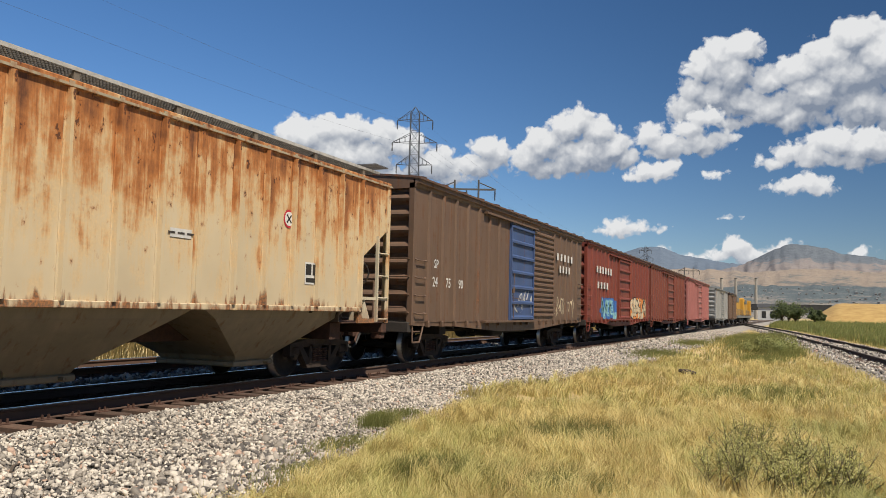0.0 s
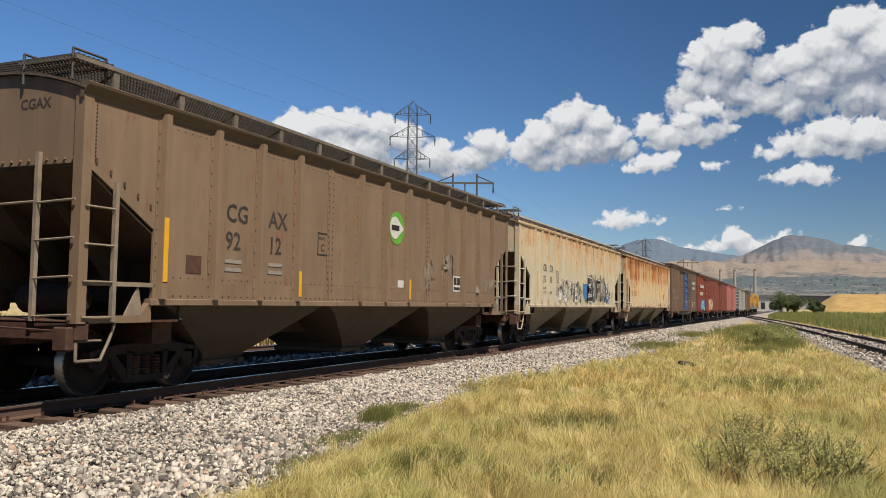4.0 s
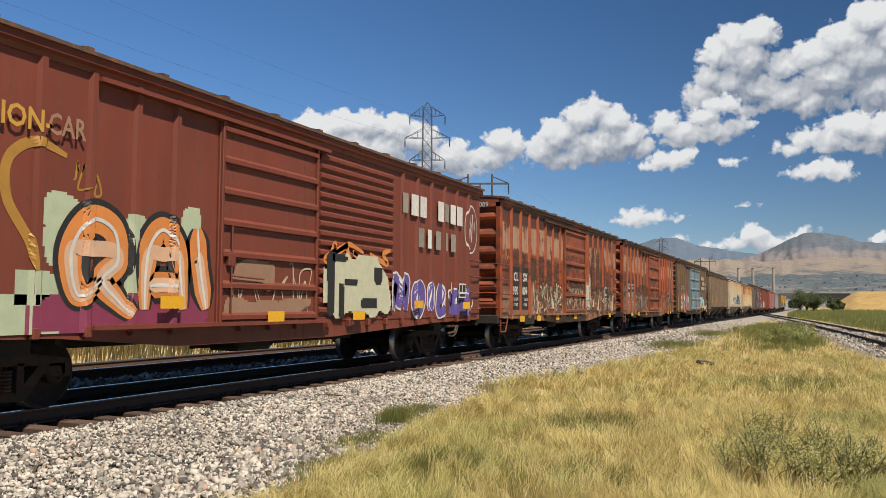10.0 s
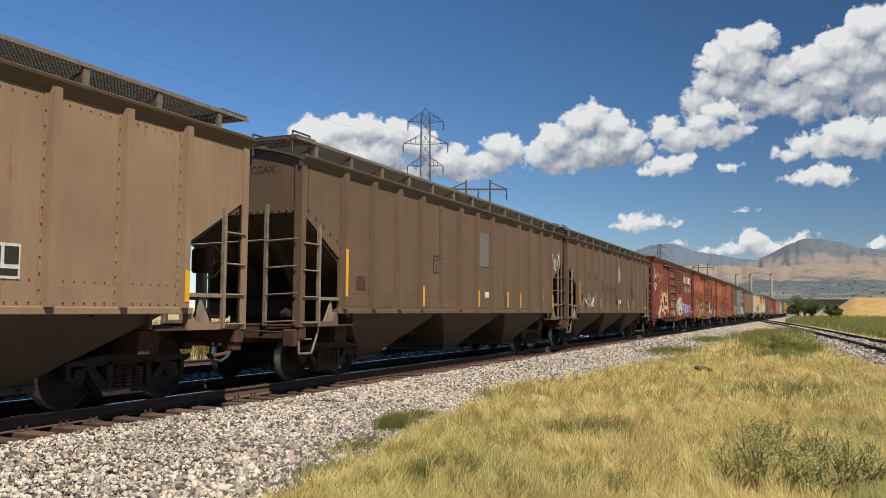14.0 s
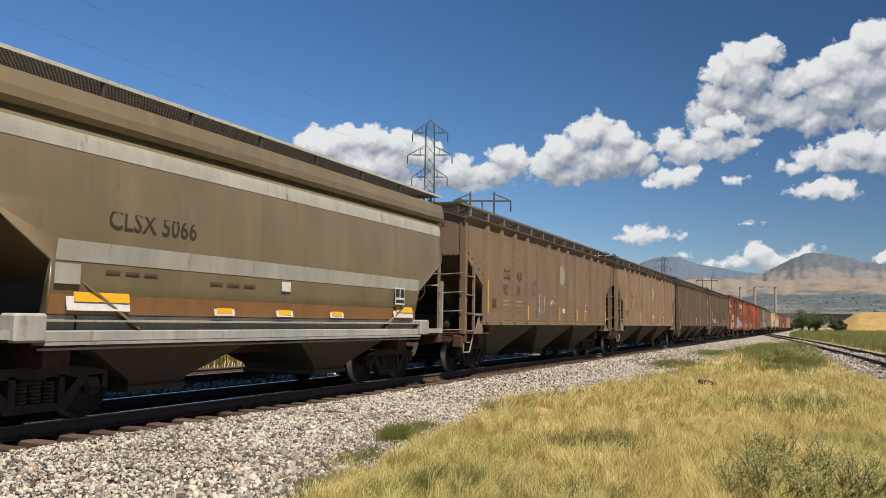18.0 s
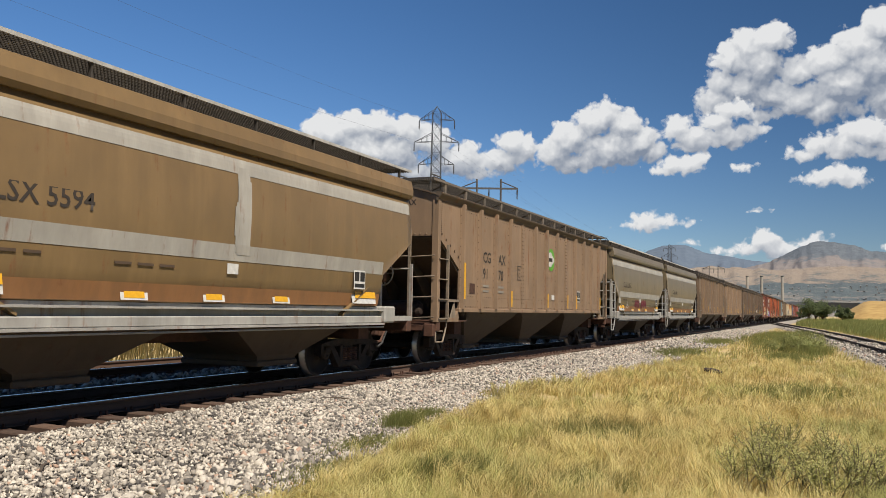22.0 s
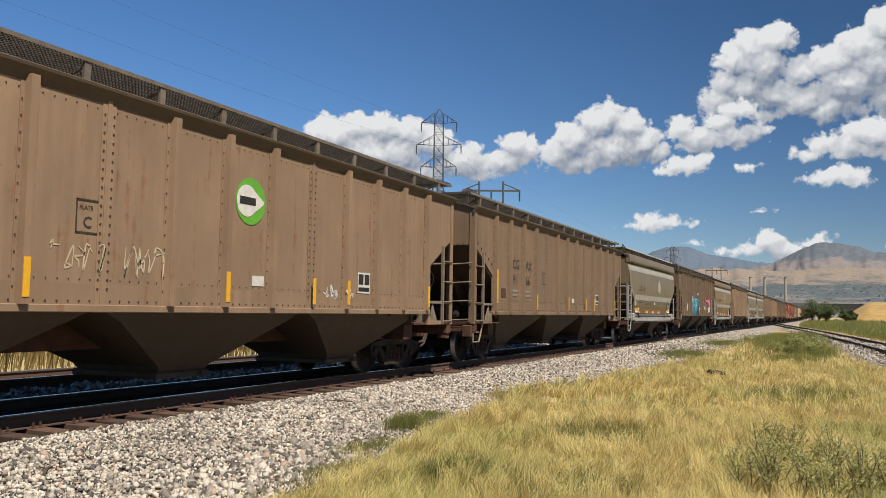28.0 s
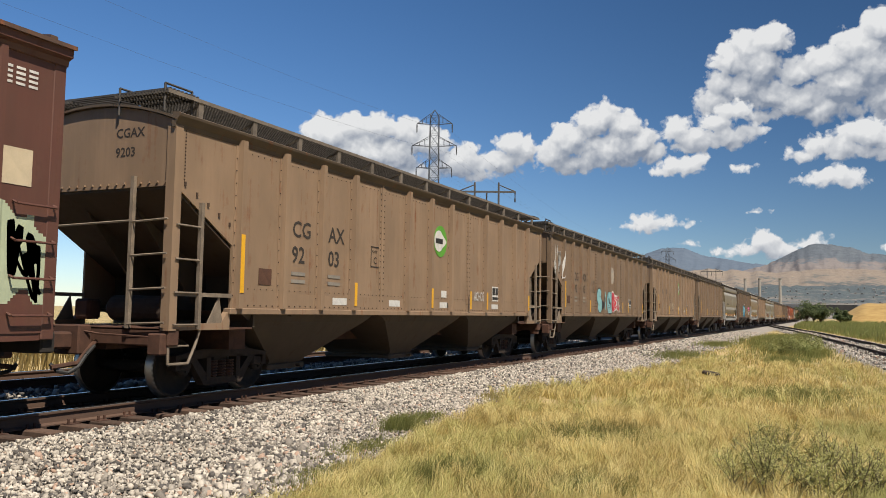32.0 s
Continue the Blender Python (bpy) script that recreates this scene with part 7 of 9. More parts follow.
def ground_z(x, y):
    b = RAIL_Z - 0.2
    e = edge_x(y)
    if x > -8.35:
        m = 0.0 if x > e else b * min(1, (e - x) / (e + 8.35))
        m = m * m * (3 - 2 * m / b) / b if b else 0
    elif x > -15.9:
        m = b - (0.12 if -12.1 < x < -11.4 else 0) - (0.07 if -11.1 < x < -8.38 else 0)
    else:
        m = b * max(0, 1 + (x + 15.9) / 1.5)
    d = abs(x - siding_x(y)) if 10 < y < 190 else 99
    s = 0.16 * max(0, min(1, (2.6 - d) / 1.0))
    far = math.hypot(x, y)
    rough = 0.04 * noise.noise((x * 0.5, y * 0.5, 0)) + 0.05 * noise.noise((x * 0.15, y * 0.15, 3)) if x > e else 0.0
    mound = 0.0
    return max(m, s) + rough + mound


def grid_axis(lo, hi, fine_lo, fine_hi, step, grow=1.25):
    a = [fine_lo]
    while a[-1] < fine_hi:
        a.append(a[-1] + step)
    s = step
    while a[-1] < hi:
        s *= grow
        a.append(min(hi, a[-1] + s))
    s = step
    while a[0] > lo:
        s *= grow
        a.insert(0, max(lo, a[0] - s))
    return a


def ground_material():
    n = Nodes("dry_ground")
    co = n.coords()
    a = n.noise(co, 0.35, 6, 0.6)
    b = n.noise(co, 9.0, 5, 0.65)
    straw = n.mix(n.ramp(b, 0.3, 0.7), (0.36, 0.26, 0.11), (0.74, 0.57, 0.27))
    green = n.mix(n.ramp(b, 0.3, 0.7), (0.12, 0.11, 0.04), (0.30, 0.27, 0.10))
    col = n.mix(n.ramp(a, 0.46, 0.62), straw, green)
    p = n.xyz(co)
    # kept dark near the track: shade in the gaps between stones, as colour
    gravel = n.mix(n.ramp(n.noise(co, 26, 3, 0.7), 0.35, 0.7), (0.035, 0.03, 0.026), (0.16, 0.145, 0.125))
    spread = n.mix(n.ramp(n.noise(co, 5, 5, 0.7), 0.35, 0.65), (0.22, 0.20, 0.175), (0.44, 0.40, 0.35))
    gravel = n.mix(n.ramp(p[1], 30, 80), gravel, spread)
    e = n.math("ADD", p[0], n.math("MULTIPLY", n.noise(co, 1.2, 4), 1.2))
    # oil stain and the train's shade, both painted as one dark strip
    oil_shade = n.ramp(n.math("ABSOLUTE", n.math("SUBTRACT", p[0], TRACK_X)), 1.6, 1.3, 0.0, 0.85)
    gravel = n.mix(oil_shade, gravel, (0.03, 0.026, 0.023))
    track = n.math("MULTIPLY", n.ramp(e, -4.6, -5.2), n.ramp(e, -17.4, -16.6))
    d = n.math("SUBTRACT", p[1], 36.0)
    mid = n.math("SUBTRACT", 3.4, n.math("ADD", n.math("MULTIPLY", d, 0.075), n.math("MULTIPLY", n.math("MULTIPLY", d, d), 0.00015)))
    away = n.math("ADD", n.math("ABSOLUTE", n.math("SUBTRACT", p[0], mid)), n.math("MULTIPLY", n.noise(co, 0.9, 5), 1.6))
    bed = n.math("MULTIPLY", n.ramp(away, 3.1, 2.7), n.math("MULTIPLY", n.ramp(p[1], 14, 20), n.ramp(p[1], 190, 180)))
    grey = n.mix(n.ramp(n.noise(co, 14, 4, 0.7), 0.35, 0.65), (0.15, 0.135, 0.12), (0.36, 0.33, 0.29))
    col = n.mix(bed, col, grey)
    col = n.mix(track, col, gravel)
    n.bump(b, 0.6, 0.05)
    return n.done(col, 0.95)


def make_ground():
    xs = grid_axis(-4800, 4800, -18, 12, 0.45)
    ys = grid_axis(-400, 4800, -6, 60, 0.6)
    vs = [(x, y, ground_z(x, y)) for y in ys for x in xs]
    w = len(xs)
    fs = [(j * w + i, j * w + i + 1, (j + 1) * w + i + 1, (j + 1) * w + i) for j in range(len(ys) - 1) for i in range(w - 1)]
    m = bpy.data.meshes.new("ground")
    m.from_pydata(vs, [], fs)
    m.polygons.foreach_set("use_smooth", [True] * len(m.polygons))
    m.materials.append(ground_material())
    return tagged(new("ground", m), "dry golden grassland with green patches beside the railway", "ground", kind="structure")


make_ground()

# ---- tracks ----
RAIL_TOP = simple("worn_rail", (0.055, 0.038, 0.03), 0.75, 0.2, 0.3, 5)
TIE = simple("weathered_tie", (0.115, 0.068, 0.046), 0.95, 0, 0.5, 3, 0.5)


def shiny_rail():
    n = Nodes("rail_steel")
    z = n.xyz(n.coords())[2]
    g = n.noise(n.scaled(n.coords(), (8, 0.6, 8)), 3, 4)
    top = n.ramp(z, -0.012, -0.004)
    col = n.mix(top, n.mix(g, (0.07, 0.04, 0.028), (0.15, 0.085, 0.055)), (0.55, 0.53, 0.51))
    return n.done(col, n.ramp(top, 0, 1, 0.85, 0.25), top)


RAIL = shiny_rail()
RAIL_PROFILE = [(-0.07, -0.18), (0.07, -0.18), (0.07, -0.165), (0.015, -0.145), (0.01, -0.05), (0.036, -0.035), (0.036, -0.006),
                (0.03, 0), (-0.03, 0), (-0.036, -0.006), (-0.036, -0.035), (-0.01, -0.05), (-0.015, -0.145), (-0.07, -0.165)]


def rail_along(center, offset, ys, z):
    s = Shape()
    rings = []
    for y in ys:
        d = (center(y + 0.5) - center(y - 0.5))
        k = 1 / math.hypot(1, d)
        rings.append([(center(y) + (offset + px) * k, y - (offset + px) * d * k, pz) for px, pz in RAIL_PROFILE])
    s.loft(rings)
    return s


def track_line(name, label, center, y0, y1, z, ties, seed, steel=None):
    tr = thing(name, label, "railway track", kind="structure", at=pose(0, 0, z))
    ys = [y0 + (y1 - y0) * k / 40 for k in range(41)]
    for off in (-0.7525, 0.7525):
        part("rail", rail_along(center, off, ys, z), steel or RAIL, tr)
    rng = random.Random(seed)
    tie = shared("tie", lambda: Shape().box(-1.32, 1.32, -0.115, 0.115, -0.36, -0.185, 0.015))

    def plates():
        s = Shape()
        for q in (-1, 1):
            s.box(q * 0.7525 - 0.18, q * 0.7525 + 0.18, -0.1, 0.1, -0.187, -0.176)
            for dx in (-0.11, 0.11):
                for dy in (-0.05, 0.05):
                    s.box(q * 0.7525 + dx - 0.012, q * 0.7525 + dx + 0.012, dy - 0.012, dy + 0.012, -0.176, -0.12)
        return s

    pl = shared("tie_plate", plates)
    a, b = ties
    for k in range(int((b - a) / 0.52)):
        y = a + k * 0.52
        d = center(y + 0.5) - center(y - 0.5)
        m = pose(center(y) + rng.uniform(-0.05, 0.05), y + rng.uniform(-0.03, 0.03), rng.uniform(-0.015, 0.01), 0, 0, -math.degrees(math.atan(d)) + rng.uniform(-1.5, 1.5))
        t = part("tie", tie, TIE, tr)
        t.matrix_basis = m
        if y < 45:
            p = part("tie_plate", pl, IRON, t)
    return tr


track_line("railway_track", "main railway track with rusty ties in pale ballast", lambda y: TRACK_X, -300, 900, RAIL_Z, (-4, 60), 1)
track_line("railway_track_behind", "second rusty railway track behind the train", lambda y: -14.0, -300, 900, RAIL_Z, (0, 50), 2)
track_line("siding_track", "siding track that curves away through the grass", siding_x, 15, 185, 0.36, (20, 110), 3, RAIL_TOP)

LEFT = [(-32.6, 11.6, 2.3, 1.5), (-31.0, 12.2, 1.6, 1.2), (-29.1, 12.2, 1.7, 1.2), (-27.2, 12.0, 1.6, 1.0), (-25.4, 11.2, 1.9, 1.3), (-29.5, 10.4, 4.3, 1.6), (-23.6, 10.1, 2.1, 1.3), (-19.9, 11.2, 1.2, 1.0), (-18.9, 11.0, 1.0, 0.9), (-20.6, 10.1, 2.3, 0.9), (-22.0, 9.2, 2.3, 0.5), (-27.1, 9.2, 3.5, 0.8)]
MIDDLE = [(-13.4, 13.3, 1.0, 1.1), (-14.4, 12.6, 1.5, 1.2), (-16.0, 11.6, 1.5, 1.2), (-17.1, 10.7, 1.5, 1.0), (-15.5, 10.0, 2.9, 0.8), (-12.2, 12.3, 1.5, 1.2), (-11.2, 11.2, 1.4, 1.2), (-13.2, 10.7, 2.7, 1.4), (-10.5, 10.5, 1.2, 0.8), (-8.7, 11.9, 1.4, 0.9), (-7.6, 11.4, 1.9, 0.9), (-5.4, 11.4, 1.9, 0.9), (-8.4, 10.7, 1.5, 0.5), (-4.4, 11.7, 1.5, 0.6), (-6.4, 12.3, 1.3, 0.8), (-5.2, 12.9, 1.4, 0.8)]
TOWERING = [(-2.8, 17.1, 1.4, 1.2), (-4.4, 16.9, 1.4, 1.2), (-5.4, 16.1, 1.4, 1.2), (-3.7, 15.6, 1.9, 1.4), (-5.8, 14.7, 1.4, 1.0), (-6.5, 13.7, 1.4, 1.0), (-4.7, 14.3, 1.9, 1.2), (-3.0, 13.8, 1.9, 1.2), (-1.3, 13.4, 1.9, 1.2), (-1.4, 15.1, 1.4, 1.0), (0.4, 15.6, 1.8, 1.2), (2.3, 16.3, 1.8, 1.4), (3.9, 17.3, 1.8, 1.5), (3.3, 15.0, 2.5, 1.6), (1.3, 14.1, 2.4, 1.4), (0.3, 12.7, 2.5, 0.9), (-3.4, 12.6, 2.0, 0.6), (4.2, 13.2, 2.3, 1.4), (5.7, 16.0, 2.3, 2.3), (6.5, 12.9, 2.3, 1.5)]
LOW_RIGHT = [(2.6, 11.1, 2.3, 1.0), (4.4, 10.8, 1.9, 1.2), (-0.0, 10.5, 1.4, 0.8), (-1.0, 10.0, 1.2, 0.5), (1.3, 10.4, 1.6, 0.9), (3.6, 9.8, 2.3, 0.5)]
SMALL_A = [(0.9, 8.6, 2.0, 0.7), (0.1, 8.4, 1.5, 0.5), (1.9, 8.3, 1.3, 0.5)]
SMALL_B = [(-8.7, 9.6, 1.7, 0.7), (-7.8, 9.8, 1.2, 0.7), (-10.1, 9.3, 1.2, 0.4)]
SMALL_C = [(-4.8, 9.4, 0.8, 0.3), (-4.3, 9.3, 0.5, 0.2)]
SMALL_D = [(-10.6, 6.0, 1.7, 0.7), (-11.5, 5.6, 1.6, 0.3), (-9.2, 5.8, 1.5, 0.3)]
SMALL_E = [(-4.0, 6.4, 0.5, 0.2)]
HORIZON = [(-3.5, 4.6, 1.0, 0.9), (-4.5, 4.1, 1.6, 0.5), (-2.5, 4.1, 1.5, 0.6), (-0.7, 4.5, 1.2, 0.5), (-5.8, 4.2, 1.0, 0.3), (-7.9, 4.5, 0.8, 0.3), (3.7, 4.3, 0.9, 0.4)]
RIDGE_BLUE = [(-27.0, 2.30), (-19.3, 2.57), (-12.1, 3.08), (-10.6, 4.10), (-9.5, 4.43), (-8.6, 4.49), (-8.0, 4.34), (-7.0, 3.95), (-5.9, 3.76), (-4.5, 3.49), (-3.1, 3.32), (-1.1, 3.09), (4.2, 2.84)]
RIDGE_PEAK = [(-6.6, 2.40), (-4.5, 2.94), (-3.1, 3.32), (-2.1, 3.82), (-1.1, 4.34), (-0.5, 4.54), (0.2, 4.63), (0.8, 4.54), (1.8, 4.30), (2.7, 4.00), (4.2, 3.76), (6.3, 3.44), (10.8, 3.20)]
FOOTHILL = [(-30.9, 1.48), (-19.3, 1.79), (-12.4, 2.32), (-10.6, 2.67), (-8.8, 2.85), (-6.6, 3.06), (-4.5, 2.94), (-2.5, 2.81), (-0.5, 3.01), (2.1, 3.04), (4.2, 2.84), (8.0, 2.77)]
TOWN = [(-19.3, 1.21), (-6.6, 1.92), (-4.5, 1.80), (-2.8, 2.02), (-0.5, 1.97), (2.1, 2.03), (4.2, 1.98), (8.0, 1.88)]
# ---- sky and distance ----
def far_point(az, el, dist):
    """A place at that azimuth (from +y to the right), elevation and distance over the ground."""
    a = radians(az)
    return Vector((math.sin(a) * dist, math.cos(a) * dist, CAM_Z + dist * math.tan(radians(el))))


def cloud_material(name, blobs, seed):
    n = Nodes(name)
    grp = bpy.data.node_groups.new(name + "_body", "ShaderNodeTree")
    grp.interface.new_socket("at", in_out="INPUT", socket_type="NodeSocketVector")
    grp.interface.new_socket("body", in_out="OUTPUT", socket_type="NodeSocketFloat")
    grp.interface.new_socket("soft", in_out="OUTPUT", socket_type="NodeSocketFloat")
    gi, go = grp.nodes.new("NodeGroupInput"), grp.nodes.new("NodeGroupOutput")
    last = None
    warp = grp.nodes.new("ShaderNodeTexNoise")
    warp.inputs["Scale"].default_value, warp.inputs["Detail"].default_value = 0.8, 3
    grp.links.new(gi.outputs[0], warp.inputs["Vector"])
    wv = grp.nodes.new("ShaderNodeVectorMath")
    wv.operation = "MULTIPLY_ADD"
    grp.links.new(warp.outputs["Color"], wv.inputs[0])
    wv.inputs[1].default_value = (0.9, 0.9, 0)
    grp.links.new(gi.outputs[0], wv.inputs[2])
    sh = grp.nodes.new("ShaderNodeVectorMath")
    sh.operation = "SUBTRACT"
    grp.links.new(wv.outputs[0], sh.inputs[0])
    sh.inputs[1].default_value = (0.45, 0.45, 0)
    for a, e, ra, re in blobs:
        s = grp.nodes.new("ShaderNodeVectorMath")
        s.operation = "SUBTRACT"
        grp.links.new(sh.outputs[0], s.inputs[0])
        s.inputs[1].default_value = (a, e, 0)
        d = grp.nodes.new("ShaderNodeVectorMath")
        d.operation = "DIVIDE"
        grp.links.new(s.outputs[0], d.inputs[0])
        d.inputs[1].default_value = (ra, re, 1)
        m = grp.nodes.new("ShaderNodeVectorMath")
        m.operation = "LENGTH"
        grp.links.new(d.outputs[0], m.inputs[0])
        o = grp.nodes.new("ShaderNodeMath")
        o.operation = "SUBTRACT"
        o.inputs[0].default_value = 1.0
        grp.links.new(m.outputs["Value"], o.inputs[1])
        k = grp.nodes.new("ShaderNodeMath")
        k.operation = "MULTIPLY"
        grp.links.new(o.outputs[0], k.inputs[0])
        k.inputs[1].default_value = min(ra, re)
        if last is None:
            last = k
        else:
            x = grp.nodes.new("ShaderNodeMath")
            x.operation = "SMOOTH_MAX"
            grp.links.new(last.outputs[0], x.inputs[0])
            grp.links.new(k.outputs[0], x.inputs[1])
            x.inputs[2].default_value = 0.12
            last = x
    vor = grp.nodes.new("ShaderNodeTexVoronoi")
    vor.feature = "SMOOTH_F1"
    vor.inputs["Scale"].default_value, vor.inputs["Smoothness"].default_value, vor.inputs["Detail"].default_value = 1.15, 0.35, 2.0
    grp.links.new(sh.outputs[0], vor.inputs["Vector"])
    puff = grp.nodes.new("ShaderNodeMath")
    puff.operation = "MULTIPLY_ADD"
    grp.links.new(vor.outputs["Distance"], puff.inputs[0])
    puff.inputs[1].default_value, puff.inputs[2].default_value = -0.55, 0.45
    soft = grp.nodes.new("ShaderNodeMath")
    soft.operation = "ADD"
    grp.links.new(last.outputs[0], soft.inputs[0])
    grp.links.new(puff.outputs[0], soft.inputs[1])
    fb = grp.nodes.new("ShaderNodeTexNoise")
    fb.inputs["Scale"].default_value, fb.inputs["Detail"].default_value, fb.inputs["Roughness"].default_value = 1.8, 9, 0.6
    grp.links.new(gi.outputs[0], fb.inputs["Vector"])
    am = grp.nodes.new("ShaderNodeMath")
    am.operation = "MULTIPLY_ADD"
    grp.links.new(fb.outputs[0], am.inputs[0])
    am.inputs[1].default_value, am.inputs[2].default_value = 0.62, -0.30
    tot = grp.nodes.new("ShaderNodeMath")
    tot.operation = "ADD"
    grp.links.new(soft.outputs[0], tot.inputs[0])
    grp.links.new(am.outputs[0], tot.inputs[1])
    grp.links.new(tot.outputs[0], go.inputs[0])
    grp.links.new(soft.outputs[0], go.inputs[1])

    uv = n.add("UVMap").outputs[0]

    def body(vec):
        g = n.add("Group")
        g.node_tree = grp
        n.put(g.inputs[0], vec)
        return g.outputs

    here, up1, up2 = body(uv), body(n.scaled(uv, (1, 1, 1), (-0.12, 0.30, 0))), body(n.scaled(uv, (1, 1, 1), (-0.2, 0.9, 0)))
    alpha = n.ramp(here[0], -0.02, 0.24)
    up3 = body(n.scaled(uv, (1, 1, 1), (-0.3, 2.0, 0)))
    lit = n.math("ADD", n.math("MULTIPLY", n.math("SUBTRACT", here[1], up1[1]), 0.45), n.math("MULTIPLY", n.math("SUBTRACT", here[1], up2[1]), 0.45))
    lit = n.math("ADD", lit, n.math("MULTIPLY", n.math("SUBTRACT", here[1], up3[1]), 0.32))
    grain = n.math("MULTIPLY", n.math("SUBTRACT", here[0], up1[0]), 0.16)
    thin = n.ramp(here[0], 0.0, 0.45, 0.22, 0.0)
    shade = n.ramp(n.math("ADD", n.math("ADD", lit, grain), thin), -0.5, 0.95)
    col = n.mix(shade, (0.155, 0.185, 0.24), (0.53, 0.535, 0.54))
    em = n.add("Emission")
    n.put(em.inputs[0], col)
    n.put(em.inputs[1], 1.0)
    tr = n.add("BsdfTransparent")
    mx = n.add("MixShader")
    n.put(mx.inputs[0], alpha)
    n.link(tr.outputs[0], mx.inputs[1])
    n.link(em.outputs[0], mx.inputs[2])
    n.link(mx.outputs[0], n.out.inputs[0])
    n.tree.nodes.remove(n.bsdf)
    return n.mat


CLOUDS = []


def cloud(blobs, label, seed, dist):
    a0, a1 = min(b[0] - b[2] for b in blobs) - 0.9, max(b[0] + b[2] for b in blobs) + 0.9
    e0, e1 = min(b[1] - b[3] for b in blobs) - 0.8, max(b[1] + b[3] for b in blobs) + 0.9
    vs, fs, uvs = [], [], []
    nu = 12
    for k in range(nu + 1):
        a = a0 + (a1 - a0) * k / nu
        for e in (e0, e1):
            vs.append(far_point(a, e, dist))
            uvs.append((a, e))
    for k in range(nu):
        fs.append((2 * k, 2 * k + 2, 2 * k + 3, 2 * k + 1))
    m = bpy.data.meshes.new("cloud")
    m.from_pydata(vs, [], fs)
    layer = m.uv_layers.new(name="UVMap")
    for lp in m.loops:
        layer.data[lp.index].uv = uvs[lp.vertex_index]
    m.materials.append(cloud_material("cloud_vapour", blobs, seed))
    ob = tagged(new("cloud", m), label, "cloud", "cumulus clouds over the mountains", "structure")
    CLOUDS.append(ob)


for k, (bl, lb) in enumerate(((LEFT, "white cumulus cloud bank behind the pylon"), (MIDDLE, "broad heaped white cumulus cloud"),
                              (TOWERING, "tall towering cumulus cloud with grey base"), (LOW_RIGHT, "grey-bottomed cumulus cloud in blue sky"),
                              (SMALL_A, "small flat white cloud in blue sky"), (SMALL_B, "small ragged white cloud in blue sky"),
                              (SMALL_C, "tiny white cloud puff in blue sky"), (SMALL_D, "flat white cloud above the ridge"),
                              (SMALL_E, "faint wisp of white cloud above"), (HORIZON, "white cumulus rising behind the mountain ridge"))):
    cloud(bl, lb, k, 4600 + 15 * k)


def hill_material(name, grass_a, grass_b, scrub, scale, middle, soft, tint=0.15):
    """Dry grass below, scrub above and in the gullies; tint mixes blue distance haze into the colour."""
    n = Nodes(name)
    co = n.coords()
    st = n.scaled(co, (1, 1, 2.2))
    a = n.noise(st, scale, 8, 0.66)
    b = n.noise(st, scale * 6, 6, 0.65)
    col = n.mix(n.ramp(b, 0.35, 0.65), grass_a, grass_b)
    zone = n.math("DIVIDE", n.math("SUBTRACT", n.xyz(co)[2], middle), soft)
    m = n.math("ADD", n.math("MULTIPLY", n.math("SUBTRACT", a, 0.5), 5.0), n.math("MULTIPLY", n.math("SUBTRACT", b, 0.5), 2.6))
    veg = n.ramp(n.math("ADD", m, zone), -0.25, 0.25)
    dark = n.mix(n.ramp(b, 0.4, 0.6), [c * 0.8 for c in scrub], [c * 1.25 for c in scrub])
    col = n.mix(veg, col, dark)
    # haze of the distance, painted as a blue share of the base colour
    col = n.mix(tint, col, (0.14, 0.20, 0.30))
    n.bump(n.math("ADD", a, n.math("MULTIPLY", b, 0.4)), 0.8, 14.0)
    return n.done(col, 1.0)


def ridge(name, label, pts, dist, depth, base_el, mat, rough, seed, steps=9, n=150):
    """A range of hills: the skyline follows pts, the slope runs down towards the viewer."""
    azs = np.linspace(pts[0][0], pts[-1][0], n)
    els = np.interp(azs, [p[0] for p in pts], [p[1] for p in pts])
    els = els + np.array([0.10 * noise.fractal((a * 1.3 + seed, seed, 0), 1.0, 2.0, 5) for a in azs])
    vs = []
    for i, a in enumerate(azs):
        for j in range(steps + 1):
            f = j / steps
            d = dist - depth * f
            top = dist * math.tan(radians(els[i]))
            low = dist * math.tan(radians(base_el))
            zf = top + (low - top) * (f ** 0.8)
            w = rough * math.sin(math.pi * min(1, f * 1.15 + 0.04))
            q = noise.fractal((a * 0.9 + seed, f * 1.6, seed), 1.0, 2.0, 5)
            g = 1 - abs(noise.noise((a * 0.9 + f * 1.1 + q * 0.5 + seed * 7, f * 2.2, 0))) * 2
            p = far_point(a, 0, d)
            vs.append((p.x, p.y, CAM_Z + zf + w * (0.5 * q + 0.6 * g)))
    w = steps + 1
    fs = [(i * w + j, (i + 1) * w + j, (i + 1) * w + j + 1, i * w + j + 1) for i in range(n - 1) for j in range(steps)]
    m = bpy.data.meshes.new(name)
    m.from_pydata(vs, [], fs)
    m.polygons.foreach_set("use_smooth", [True] * len(m.polygons))
    m.materials.append(mat)
    return tagged(new(name, m), label, "mountain", kind="structure")


